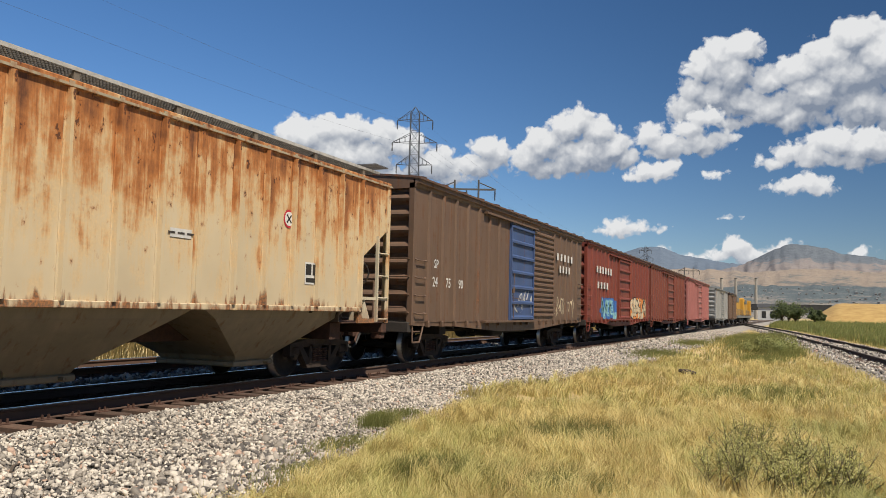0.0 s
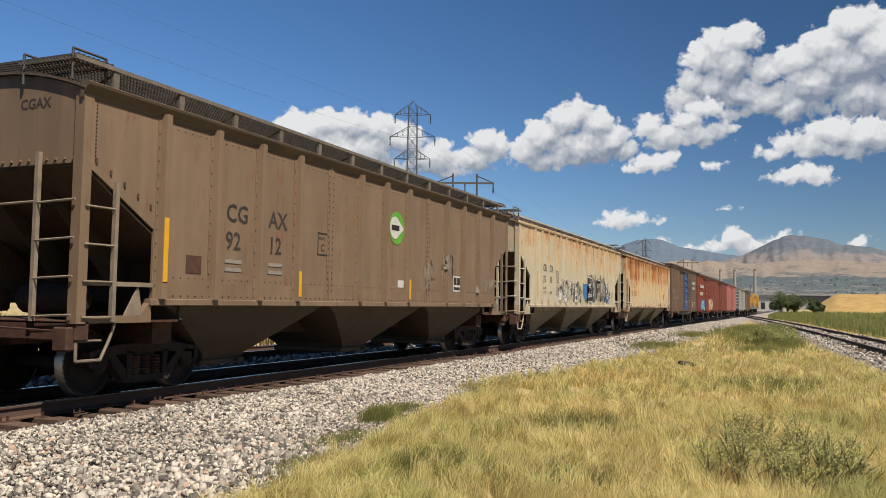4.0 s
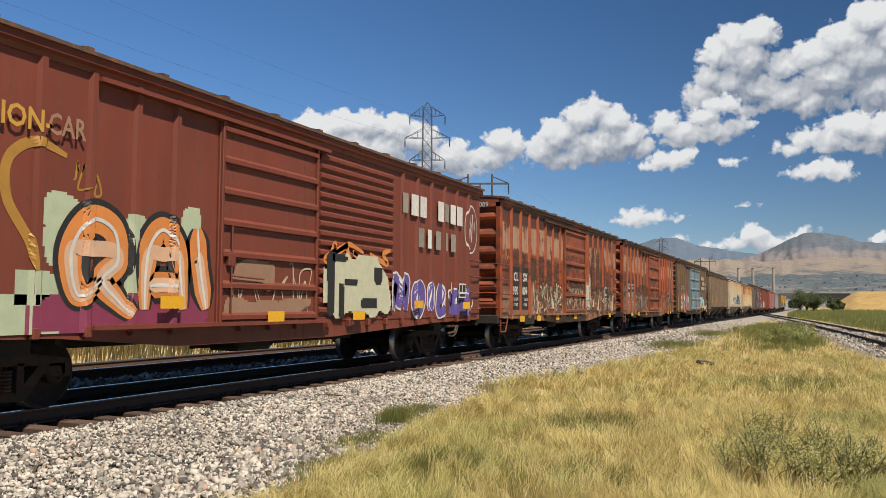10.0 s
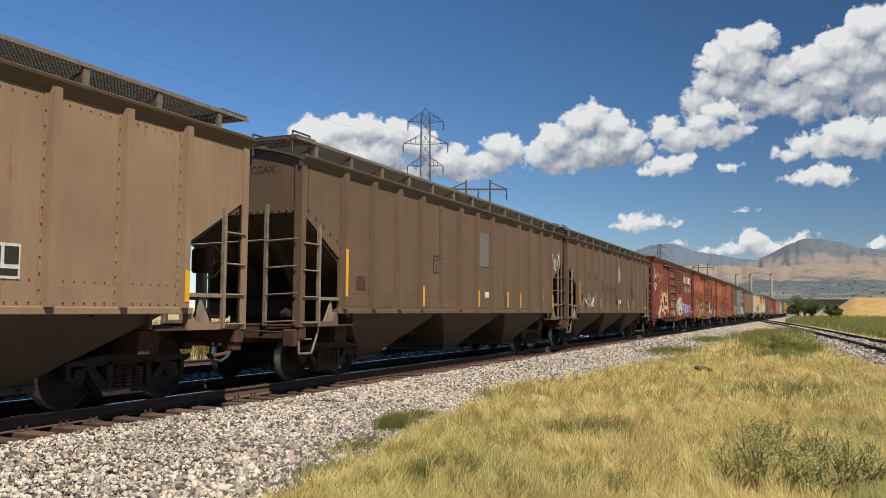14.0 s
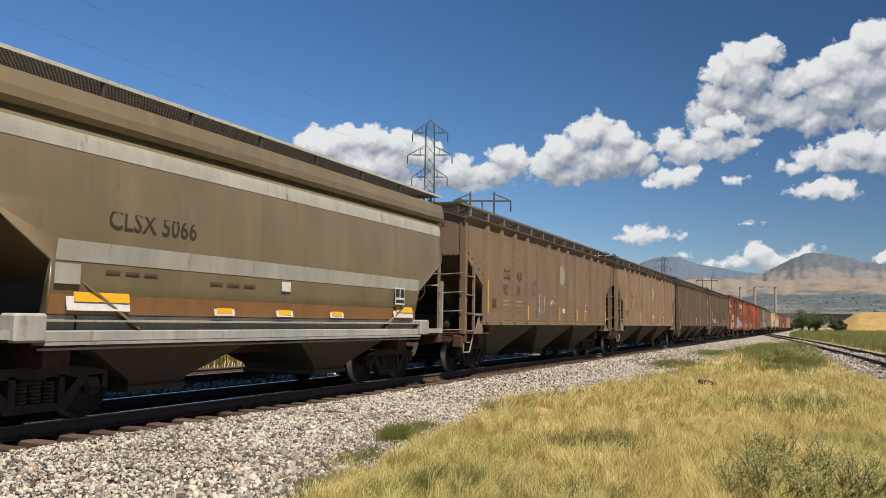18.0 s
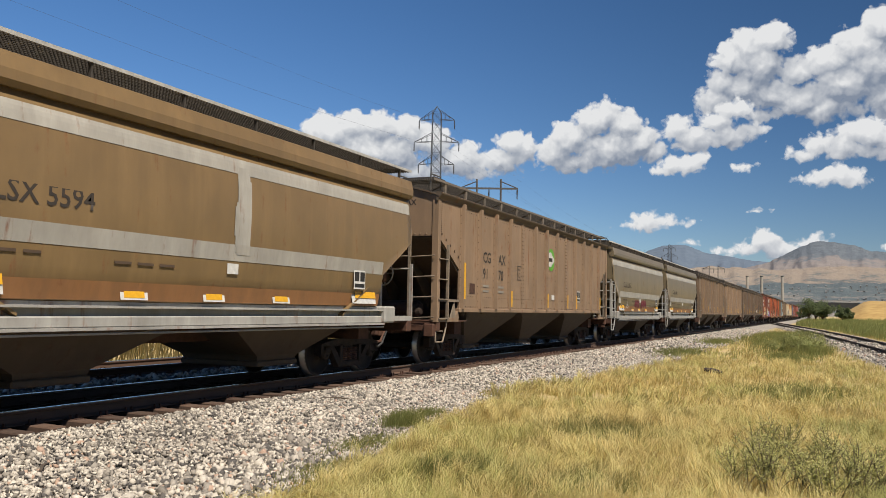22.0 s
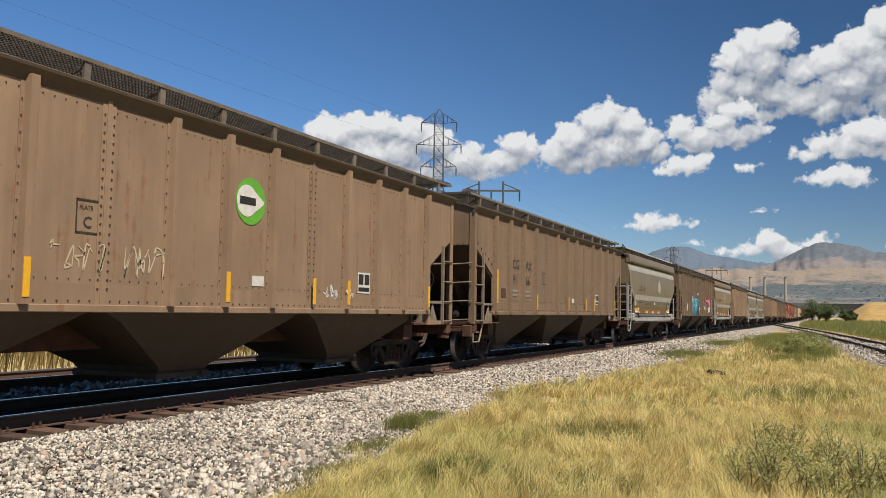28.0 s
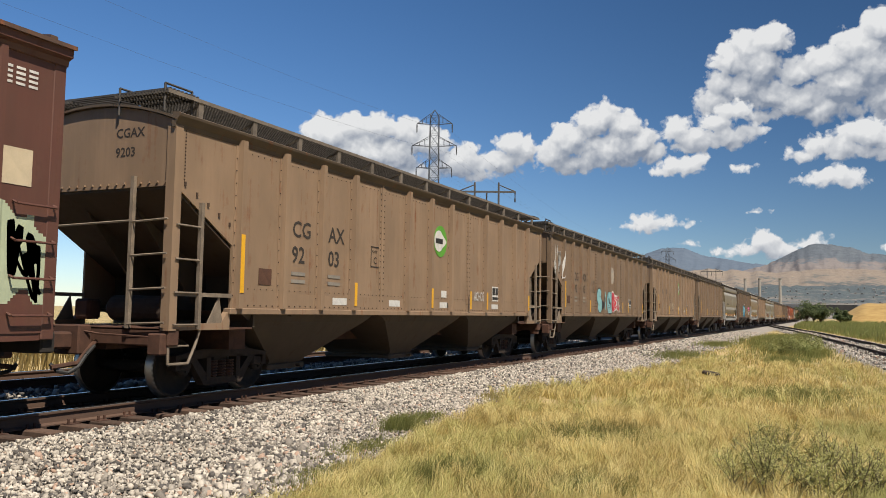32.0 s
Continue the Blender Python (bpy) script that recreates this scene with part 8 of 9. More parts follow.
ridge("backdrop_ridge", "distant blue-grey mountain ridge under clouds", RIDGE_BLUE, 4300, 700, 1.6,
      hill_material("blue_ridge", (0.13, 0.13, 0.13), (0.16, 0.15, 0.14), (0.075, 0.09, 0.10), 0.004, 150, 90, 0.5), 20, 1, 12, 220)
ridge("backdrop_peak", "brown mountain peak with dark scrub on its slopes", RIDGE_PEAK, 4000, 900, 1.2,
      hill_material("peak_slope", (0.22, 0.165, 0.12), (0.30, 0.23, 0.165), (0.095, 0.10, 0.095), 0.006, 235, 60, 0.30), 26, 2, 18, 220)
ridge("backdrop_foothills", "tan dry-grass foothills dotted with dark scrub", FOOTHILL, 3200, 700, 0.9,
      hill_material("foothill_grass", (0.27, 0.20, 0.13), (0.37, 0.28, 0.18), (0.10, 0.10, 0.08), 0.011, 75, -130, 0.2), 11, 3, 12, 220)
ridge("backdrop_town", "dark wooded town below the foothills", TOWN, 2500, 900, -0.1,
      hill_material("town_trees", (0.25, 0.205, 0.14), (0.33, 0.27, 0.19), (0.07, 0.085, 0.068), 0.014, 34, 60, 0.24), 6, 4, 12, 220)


def town_houses():
    """Scattered pale houses in the wooded town, far off and past counting."""
    s = Shape()
    rng = random.Random(5)
    for k in range(300):
        a, d = rng.uniform(-12, 9), rng.uniform(1700, 2450)
        f = (2500 - d) / 900
        top = 2500 * math.tan(radians(float(np.interp(a, [q[0] for q in TOWN], [q[1] for q in TOWN]))))
        p = far_point(a, 0, d)
        p.z = CAM_Z + top * (1 - f ** 0.8) + rng.uniform(-1, 3)
        w, h = rng.uniform(2.0, 6), rng.uniform(0.6, 2.2)
        s.box(p.x - w / 2, p.x + w / 2, p.y - 4, p.y + 4, p.z - 6, p.z + h)
        s.prism([(p.y - 4.5, p.z + h), (p.y + 4.5, p.z + h), (p.y, p.z + h + 1)], p.x - w / 2 - 0.4, p.x + w / 2 + 0.4, "x")
    m = s.mesh("town_houses")
    m.materials[0] = simple("pale_house_walls", (0.27, 0.265, 0.255), 0.8, 0, 0.6, 0.05)
    return tagged(new("town_houses", m), "pale scattered houses of a distant town", "houses", kind="stuff")


town_houses()

CONCRETE = simple("grey_concrete", (0.36, 0.34, 0.31), 0.9, 0, 0.2, 0.6)
DARKSTEEL = simple("dark_bridge_steel", (0.05, 0.052, 0.055), 0.8, 0.1, 0.3, 0.5)
PYLON = simple("galvanised_pylon_steel", (0.055, 0.062, 0.072), 0.75, 0.1, 0.2, 1.0)
WOOD_POLE = simple("weathered_pole_wood", (0.09, 0.09, 0.095), 0.9, 0, 0.3, 2)
GLASS_INS = simple("insulator_porcelain", (0.05, 0.05, 0.055), 0.4)


def chimney(az, dist, top):
    p = far_point(az, 0, dist)
    c = thing("chimney", "tall pale concrete chimney stack beyond the train", "chimney", "chimney stacks", at=pose(p.x, p.y, 0))
    s = Shape()
    rings = []
    for z, r in ((0, 1.25), (top * 0.5, 1.05), (top * 0.97, 0.88), (top * 0.972, 1.0), (top, 1.0)):
        rings.append([(r * math.cos(a * math.pi / 9), r * math.sin(a * math.pi / 9), z) for a in range(18)])
    s.loft(rings)
    part("shaft", s, CONCRETE, c, smooth=False)
    part("rim", Shape().disc((0, 0, top + 0.3), 0.95, "z", 0.6, 18), DARKSTEEL, c, "dark soot-stained rim")


for az in (-4.42, -3.55, -2.33):
    chimney(az, 640, 28.5)


def viaduct():
    v = thing("viaduct", "dark highway bridge on pale piers across the valley", "bridge")
    d = 470
    s = Shape()
    z = CAM_Z + d * math.tan(radians(0.62))
    s.box(-90, 17, d, d + 12, z - 1.6, z + 1.6, 0.1)
    part("deck", s, DARKSTEEL, v)
    s = Shape()
    for k in range(24):
        x = -88 + k * 4.5
        s.box(x, x + 0.3, d - 0.3, d - 0.1, z + 1.6, z + 2.6)
    s.box(-90, 17, d - 0.35, d - 0.05, z + 2.5, z + 2.7)
    part("railing", s, CONCRETE, v)
    for k in range(9):
        x = -84 + k * 12
        p = Shape().box(x, x + 1.6, d + 2, d + 9, 0, z - 1.6, 0.1)
        part("pier", p, CONCRETE, v)


viaduct()


def shed():
    p = far_point(-1.35, 0, 400)
    b = thing("shed", "small white building below the bridge", "building", at=pose(p.x, p.y, 0))
    part("wall", Shape().box(-6, 6, 0, 8, 0, 6), simple("white_wall", (0.62, 0.62, 0.6), 0.8, 0, 0.1, 1), b)
    part("roof", Shape().prism([(-0.5, 6), (8.5, 6), (4, 7.6)], -6.5, 6.5, "x"), DARKSTEEL, b)
    for k in range(3):
        part("window", Shape().box(-4.5 + k * 3.6, -2.7 + k * 3.6, -0.06, 0.0, 1.2, 4.2), BLACK, b)


shed()


def bar(s, a, b, r):
    s.rod(a, b, r, 4)


def pylon(at, hgt, label):
    """A lattice pylon with three pairs of arms. Arms reach along local x."""
    t = thing("pylon", label, "pylon", "lattice pylons", at=at)
    k = hgt / 45.0

    def width(z):
        return float(np.interp(z, (0, 28, 45), (3.6, 1.05, 0.9)))

    s = Shape()
    levels = [0, 6, 11, 15.5, 19.5, 23, 26, 28.5, 30.5, 32.5, 34.8, 37.2, 39.6, 42, 43.6]
    for q in ((1, 1), (1, -1), (-1, 1), (-1, -1)):
        for a, b in zip(levels[:-1], levels[1:]):
            bar(s, (q[0] * width(a) * k, q[1] * width(a) * k, a * k), (q[0] * width(b) * k, q[1] * width(b) * k, b * k), 0.085)
        bar(s, (q[0] * width(43.6) * k, q[1] * width(43.6) * k, 43.6 * k), (0, 0, 45 * k), 0.075)
    for a, b in zip(levels[:-1], levels[1:]):
        wa, wb = width(a) * k, width(b) * k
        for c in (1, -1):
            bar(s, (-wa, c * wa, a * k), (wb, c * wb, b * k), 0.048)
            bar(s, (wa, c * wa, a * k), (-wb, c * wb, b * k), 0.048)
            bar(s, (c * wa, -wa, a * k), (c * wb, wb, b * k), 0.048)
            bar(s, (c * wa, wa, a * k), (c * wb, -wb, b * k), 0.048)
            bar(s, (-wb, c * wb, b * k), (wb, c * wb, b * k), 0.042)
    part("lattice_mast", s, PYLON, t)
    tips = []
    for z, reach in ((42.0, 3.8), (37.2, 4.8), (32.4, 3.8)):
        for q in (1, -1):
            s = Shape()
            tip = Vector((q * reach * k, 0, z * k))
            for c in (1, -1):
                bar(s, (q * 0.9 * k, c * 0.9 * k, z * k), tip, 0.065)
                bar(s, (q * 0.9 * k, c * 0.9 * k, (z + 1.9) * k), tip, 0.065)
                for f in (0.3, 0.6):
                    a = Vector((q * 0.9 * k, c * 0.9 * k, z * k)).lerp(tip, f)
                    b = Vector((q * 0.9 * k, c * 0.9 * k, (z + 1.9) * k)).lerp(tip, f)
                    bar(s, a, b, 0.042)
            arm = part("cross_arm", s, PYLON, t)
            ins = Shape()
            for j in range(9):
                ins.disc((tip.x, 0, tip.z - (0.25 + j * 0.19) * k), 0.15, "z", 0.1, 8)
            ins.rod(tip, (tip.x, 0, tip.z - 2.0 * k), 0.05, 5)
            part("insulator", ins, GLASS_INS, arm)
            tips.append(Vector((tip.x, 0, tip.z - 2.0 * k)))
    return tips


LINE_TURN = 20
P1 = far_point(-25.05, 0, 181)
P2 = far_point(-9.25, 0, 520)
P1M, P2M = pose(P1.x, P1.y, 0, 0, 0, LINE_TURN), pose(P2.x, P2.y, 0, 0, 0, LINE_TURN)
tips1 = pylon(P1M, 46, "steel lattice pylon with three cross-arms behind the train")
tips2 = pylon(P2M, 43, "distant steel lattice pylon near the mountains")
BACK = pose(P1.x - 0.75 * (P2.x - P1.x), P1.y - 0.75 * (P2.y - P1.y), 0, 0, 0, LINE_TURN)


def wire(a, b, sag, r=0.011, n=14):
    s = Shape()
    pts = []
    for k in range(n + 1):
        f = k / n
        p = Vector(a).lerp(Vector(b), f)
        p.z -= sag * 4 * f * (1 - f)
        pts.append(p)
    s.loft([[p + Vector((0, a, b)) * r for a, b in ((1, 0), (0, 1), (-1, 0), (0, -1))] for p in pts])
    m = s.mesh("power_line")
    m.materials[0] = PYLON
    return tagged(new("power_line", m), "thin sagging power line between pylons", "cable", "power lines")


for k, (a, b) in enumerate(zip(tips1, tips2)):
    wire(P1M @ a, P2M @ b, 9)
    if k in (0, 2):
        wire(P1M @ a, BACK @ a, 6)


def h_frame(az0, az1, dist, top, label, arm_r=3.1):
    a, b = far_point(az0, 0, dist), far_point(az1, 0, dist)
    mid = (a + b) / 2
    d = (b - a).length / 2
    rot = math.degrees(math.atan2(b.y - a.y, b.x - a.x))
    t = thing("utility_poles", label, "utility pole", "wooden pole frames", at=pose(mid.x, mid.y, 0, 0, 0, rot))
    for q in (-1, 1):
        part("pole", Shape().rod((q * d, 0, 0), (q * d, 0, top), 0.24, 8, 0.17), WOOD_POLE, t)
    z = top - 1.7
    part("cross_beam", Shape().box(-d - arm_r, d + arm_r, -0.12, 0.12, z - 0.16, z + 0.16), WOOD_POLE, t)
    for q in (-1, 1):
        part("brace", Shape().rod((q * d, 0, top - 0.4), (q * (d + arm_r - 0.2), 0, z + 0.1), 0.1, 6), WOOD_POLE, t)
    for x in (-d - arm_r + 0.15, 0, d + arm_r - 0.15):
        s = Shape()
        for j in range(8):
            s.disc((x, 0, z - 0.3 - j * 0.2), 0.16, "z", 0.11, 8)
        s.rod((x, 0, z), (x, 0, z - 2.0), 0.05, 5)
        part("insulator", s, GLASS_INS, t)


h_frame(-22.2, -20.55, 150, 25.2, "tall wooden H-frame power poles behind the train")
h_frame(-6.75, -6.2, 430, 25.2, "distant wooden H-frame power poles by the foothills")

# ---- ballast, grass and plants ----
def mesh_arrays(name, verts, faces, material):
    """A mesh from arrays; all faces have the same number of corners."""
    m = bpy.data.meshes.new(name)
    k = faces.shape[1]
    m.vertices.add(len(verts))
    m.vertices.foreach_set("co", np.ascontiguousarray(verts, dtype=np.float32).ravel())
    m.loops.add(faces.size)
    m.loops.foreach_set("vertex_index", np.ascontiguousarray(faces, dtype=np.int32).ravel())
    m.polygons.add(len(faces))
    m.polygons.foreach_set("loop_start", np.arange(0, faces.size, k, dtype=np.int32))
    m.update(calc_edges=True)
    m.materials.append(material)
    return m


def heights(xs, ys):
    return np.array([ground_z(float(x), float(y)) for x, y in zip(xs, ys)])


RNG = np.random.default_rng(11)
ROCK_V = np.array([(x, y, z) for x in (-1, 1) for y in (-1, 1) for z in (-1, 1)]) * 0.72
ROCK_F = np.array([(0, 1, 3, 2), (4, 6, 7, 5), (0, 4, 5, 1), (2, 3, 7, 6), (0, 2, 6, 4), (1, 5, 7, 3)])


def stone_material():
    n = Nodes("crushed_stone")
    isl = n.add("NewGeometry").outputs["Random Per Island"]
    r = n.math("FRACT", n.math("ADD", isl, n.rnd()))
    co = n.coords()
    g = n.noise(co, 60, 4, 0.6)
    base = n.mix(n.ramp(r, 0.15, 0.85), (0.15, 0.13, 0.108), (0.72, 0.655, 0.555))
    base = n.mix(n.ramp(r, 0.20, 0.22, 1, 0), base, (0.085, 0.078, 0.072))
    base = n.mix(n.ramp(r, 0.955, 0.96), base, (0.50, 0.34, 0.25))
    base = n.mix(n.math("MULTIPLY", n.ramp(g, 0.4, 0.7), 0.3), base, (0.34, 0.30, 0.26))
    stain = n.ramp(n.noise(co, 0.8, 4), 0.5, 0.68)
    # stones below the cars darken likewise, for oil and for painted shade
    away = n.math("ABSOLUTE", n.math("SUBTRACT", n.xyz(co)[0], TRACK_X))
    oil_shade = n.ramp(n.math("ADD", away, n.math("MULTIPLY", n.noise(co, 2.5, 4), 0.5)), 1.72, 1.45)
    base = n.mix(n.math("MULTIPLY", oil_shade, 0.85), base, (0.03, 0.022, 0.018))
    base = n.mix(n.math("MULTIPLY", stain, 0.3), base, (0.16, 0.14, 0.12))
    n.bump(g, 0.4, 0.006)
    return n.done(base, 0.9)


STONE = stone_material()


def stones(xs, ys, zs, rad):
    """Angular broken stones, each turned its own way."""
    n = len(xs)
    v = np.tile(ROCK_V, (n, 1, 1)) * (1 + RNG.uniform(-0.5, 0.3, (n, 8, 3)))
    v = v * RNG.uniform(0.35, 1.5, (n, 1, 3))
    for i, j in ((1, 2), (0, 2), (0, 1)):
        a = RNG.uniform(0, 2 * math.pi, (n, 1))
        p, q = v[..., i] * np.cos(a) - v[..., j] * np.sin(a), v[..., i] * np.sin(a) + v[..., j] * np.cos(a)
        v[..., i], v[..., j] = p, q
    v = v * rad[:, None, None] + np.stack([xs, ys, zs], 1)[:, None, :]
    f = ROCK_F[None] + (np.arange(n) * 8)[:, None, None]
    return v.reshape(-1, 3), f.reshape(-1, 4)


def ballast():
    bed = thing("ballast", "pale crushed-stone ballast shoulder beside the track", "ballast", kind="structure")
    sets = []
    for n, y0, y1, r0, r1 in ((64000, 3.6, 16.0, 0.013, 0.033), (30000, 16.0, 34.0, 0.018, 0.038), (14000, 34.0, 95.0, 0.03, 0.055)):
        ys = RNG.uniform(y0, y1, n)
        e = np.array([edge_x(v) for v in ys])
        xs = -8.30 - 0.12 * RNG.random(n) ** 3 + (e + 0.35 * RNG.random(n) ** 2 + 8.30) * RNG.random(n) ** 0.92
        sets.append((xs, ys, RNG.uniform(r0, r1, n)))
    for x0, x1, n in ((-12.9, -11.1, 6000), (-10.3, -9.1, 3500), (-16.2, -14.9, 2500)):
        sets.append((RNG.uniform(x0, x1, n), 2 + 48 * RNG.random(n) ** 1.4, RNG.uniform(0.03, 0.06, n)))
    ys = 18 + 90 * RNG.random(9000) ** 1.5
    sets.append((np.array([siding_x(v) for v in ys]) + RNG.uniform(-2.0, 2.0, 9000), ys, RNG.uniform(0.02, 0.038, 9000) * (1 + ys / 90)))
    xs, ys, rr = (np.concatenate([s[k] for s in sets]) for k in range(3))
    zs = heights(xs, ys) + RNG.uniform(-0.02, 0.045, len(xs)) - 0.05 * np.clip((-8.1 - xs) / 0.2, 0, 1) * (xs > -9)
    zs = np.where((xs < -9.05) & (xs > -10.4), RAIL_Z - 0.24, zs)
    v, f = stones(xs, ys, zs, rr)
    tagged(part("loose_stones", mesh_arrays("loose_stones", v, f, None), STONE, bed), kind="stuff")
    kinds = []
    for k in range(6):
        v, f = stones(np.zeros(1), np.zeros(1), np.zeros(1), np.array([1.0]))
        kinds.append(mesh_arrays("stone", v, f, None))
    rng = random.Random(3)
    for k in range(300):
        y = rng.uniform(4.6, 9.0)
        x = edge_x(y) - rng.uniform(0.1, 1.2)
        s = part("stone", kinds[k % 6], STONE, bed)
        r = rng.uniform(0.03, 0.058)
        s.matrix_basis = pose(x, y, ground_z(x, y) + 0.035, 0, 0, rng.uniform(0, 360)) @ Matrix.Diagonal((r, r, r, 1))


ballast()


def blade_material(name, straw, straw2, green, green2, lo, hi):
    n = Nodes(name)
    co = n.coords()
    isl = n.add("NewGeometry").outputs["Random Per Island"]
    a = n.noise(co, 0.35, 6, 0.6)
    b = n.noise(co, 2.2, 3, 0.6)
    m = n.math("ADD", n.math("MULTIPLY", a, 0.55), n.math("MULTIPLY", b, 0.45))
    m = n.math("ADD", m, n.ramp(n.math("FRACT", n.math("MULTIPLY", isl, 7.0)), 0, 1, -0.07, 0.07))
    dry = n.mix(n.ramp(n.noise(co, 1.3, 4, 0.65), 0.36, 0.60), [c * 0.72 for c in straw], n.mix(isl, straw, straw2))
    wet = n.mix(isl, green, green2)
    col = n.mix(n.ramp(m, lo, hi), dry, wet)
    n.done(col, 0.65)
    tr = n.add("BsdfTranslucent")
    n.put(tr.inputs[0], n.mix(1.0, col, (ALBEDO, ALBEDO, ALBEDO), "MULTIPLY"))
    mx = n.add("MixShader")
    n.put(mx.inputs[0], 0.5)
    n.link(n.bsdf.outputs[0], mx.inputs[1])
    n.link(tr.outputs[0], mx.inputs[2])
    n.link(mx.outputs[0], n.out.inputs[0])
    return n.mat


def blades(xs, ys, zs, hgt, wid, lean, sweep=None, spread=1.0):
    """Bent grass blades. sweep: the way (angle) in which the blades of one clump flop over."""
    n = len(xs)
    base = np.stack([xs, ys, zs - 0.01], 1)
    ang = RNG.uniform(0, 2 * math.pi, n)
    flop = np.full(n, -0.4) if sweep is None else sweep
    way = np.stack([np.cos(ang) * spread + np.cos(flop), np.sin(ang) * spread + np.sin(flop), np.zeros(n)], 1) * lean[:, None]
    up = np.array([0, 0, 1.0])
    side = np.stack([-np.sin(ang), np.cos(ang), np.zeros(n)], 1) * 0.5 + np.array([0.7, 0.25, 0])
    side /= np.linalg.norm(side, axis=1)[:, None]
    w = wid[:, None] * side / 2
    h = hgt[:, None]
    mid = base + (way * 0.35 + up * 0.62) * h
    tip = base + (way * 1.15 + up * (0.95 - 0.3 * np.clip(lean, 0, 1.5))[:, None]) * h
    v = np.stack([base - w, base + w, mid + w * 0.75, mid - w * 0.75, tip + w * 0.12, tip - w * 0.12], 1)
    f = np.array([(0, 1, 2, 3), (3, 2, 4, 5)])[None] + (np.arange(n) * 6)[:, None, None]
    return v.reshape(-1, 3), f.reshape(-1, 4)


def field(xs, ys, scale, shift):
    return np.array([noise.noise((x * scale, y * scale, shift)) for x, y in zip(xs, ys)])


def wedge(n, r0, r1, a0, a1, power=1.0):
    """Random places in the sector of the field that lies before the viewer."""
    r = r0 + (r1 - r0) * RNG.random(n) ** power
    a = np.radians(RNG.uniform(a0, a1, n))
    return np.sin(a) * r, np.cos(a) * r, r


DRY = blade_material("dry_grass", (0.82, 0.62, 0.22), (1.0, 0.92, 0.48), (0.44, 0.44, 0.13), (0.76, 0.70, 0.27), 0.47, 0.62)
OLIVE = blade_material("olive_grass", (0.60, 0.54, 0.18), (0.85, 0.75, 0.33), (0.28, 0.31, 0.09), (0.52, 0.52, 0.18), 0.44, 0.60)
GREEN = blade_material("green_grass", (0.36, 0.38, 0.12), (0.56, 0.54, 0.21), (0.24, 0.29, 0.085), (0.42, 0.45, 0.15), 0.45, 0.62)
REED = blade_material("green_reeds", (0.44, 0.46, 0.16), (0.66, 0.62, 0.27), (0.28, 0.36, 0.11), (0.46, 0.52, 0.18), 0.42, 0.58)
TALL = blade_material("tall_dry_grass", (0.40, 0.29, 0.10), (0.58, 0.44, 0.18), (0.20, 0.20, 0.06), (0.3, 0.27, 0.09), 0.55, 0.7)


def joined(name, sets, material, label, category):
    off, vs, fs = 0, [], []
    for v, f in sets:
        vs.append(v)
        fs.append(f + off)
        off += len(v)
    return tagged(new(name, mesh_arrays(name, np.concatenate(vs), np.concatenate(fs), material)), label, category, kind="stuff")


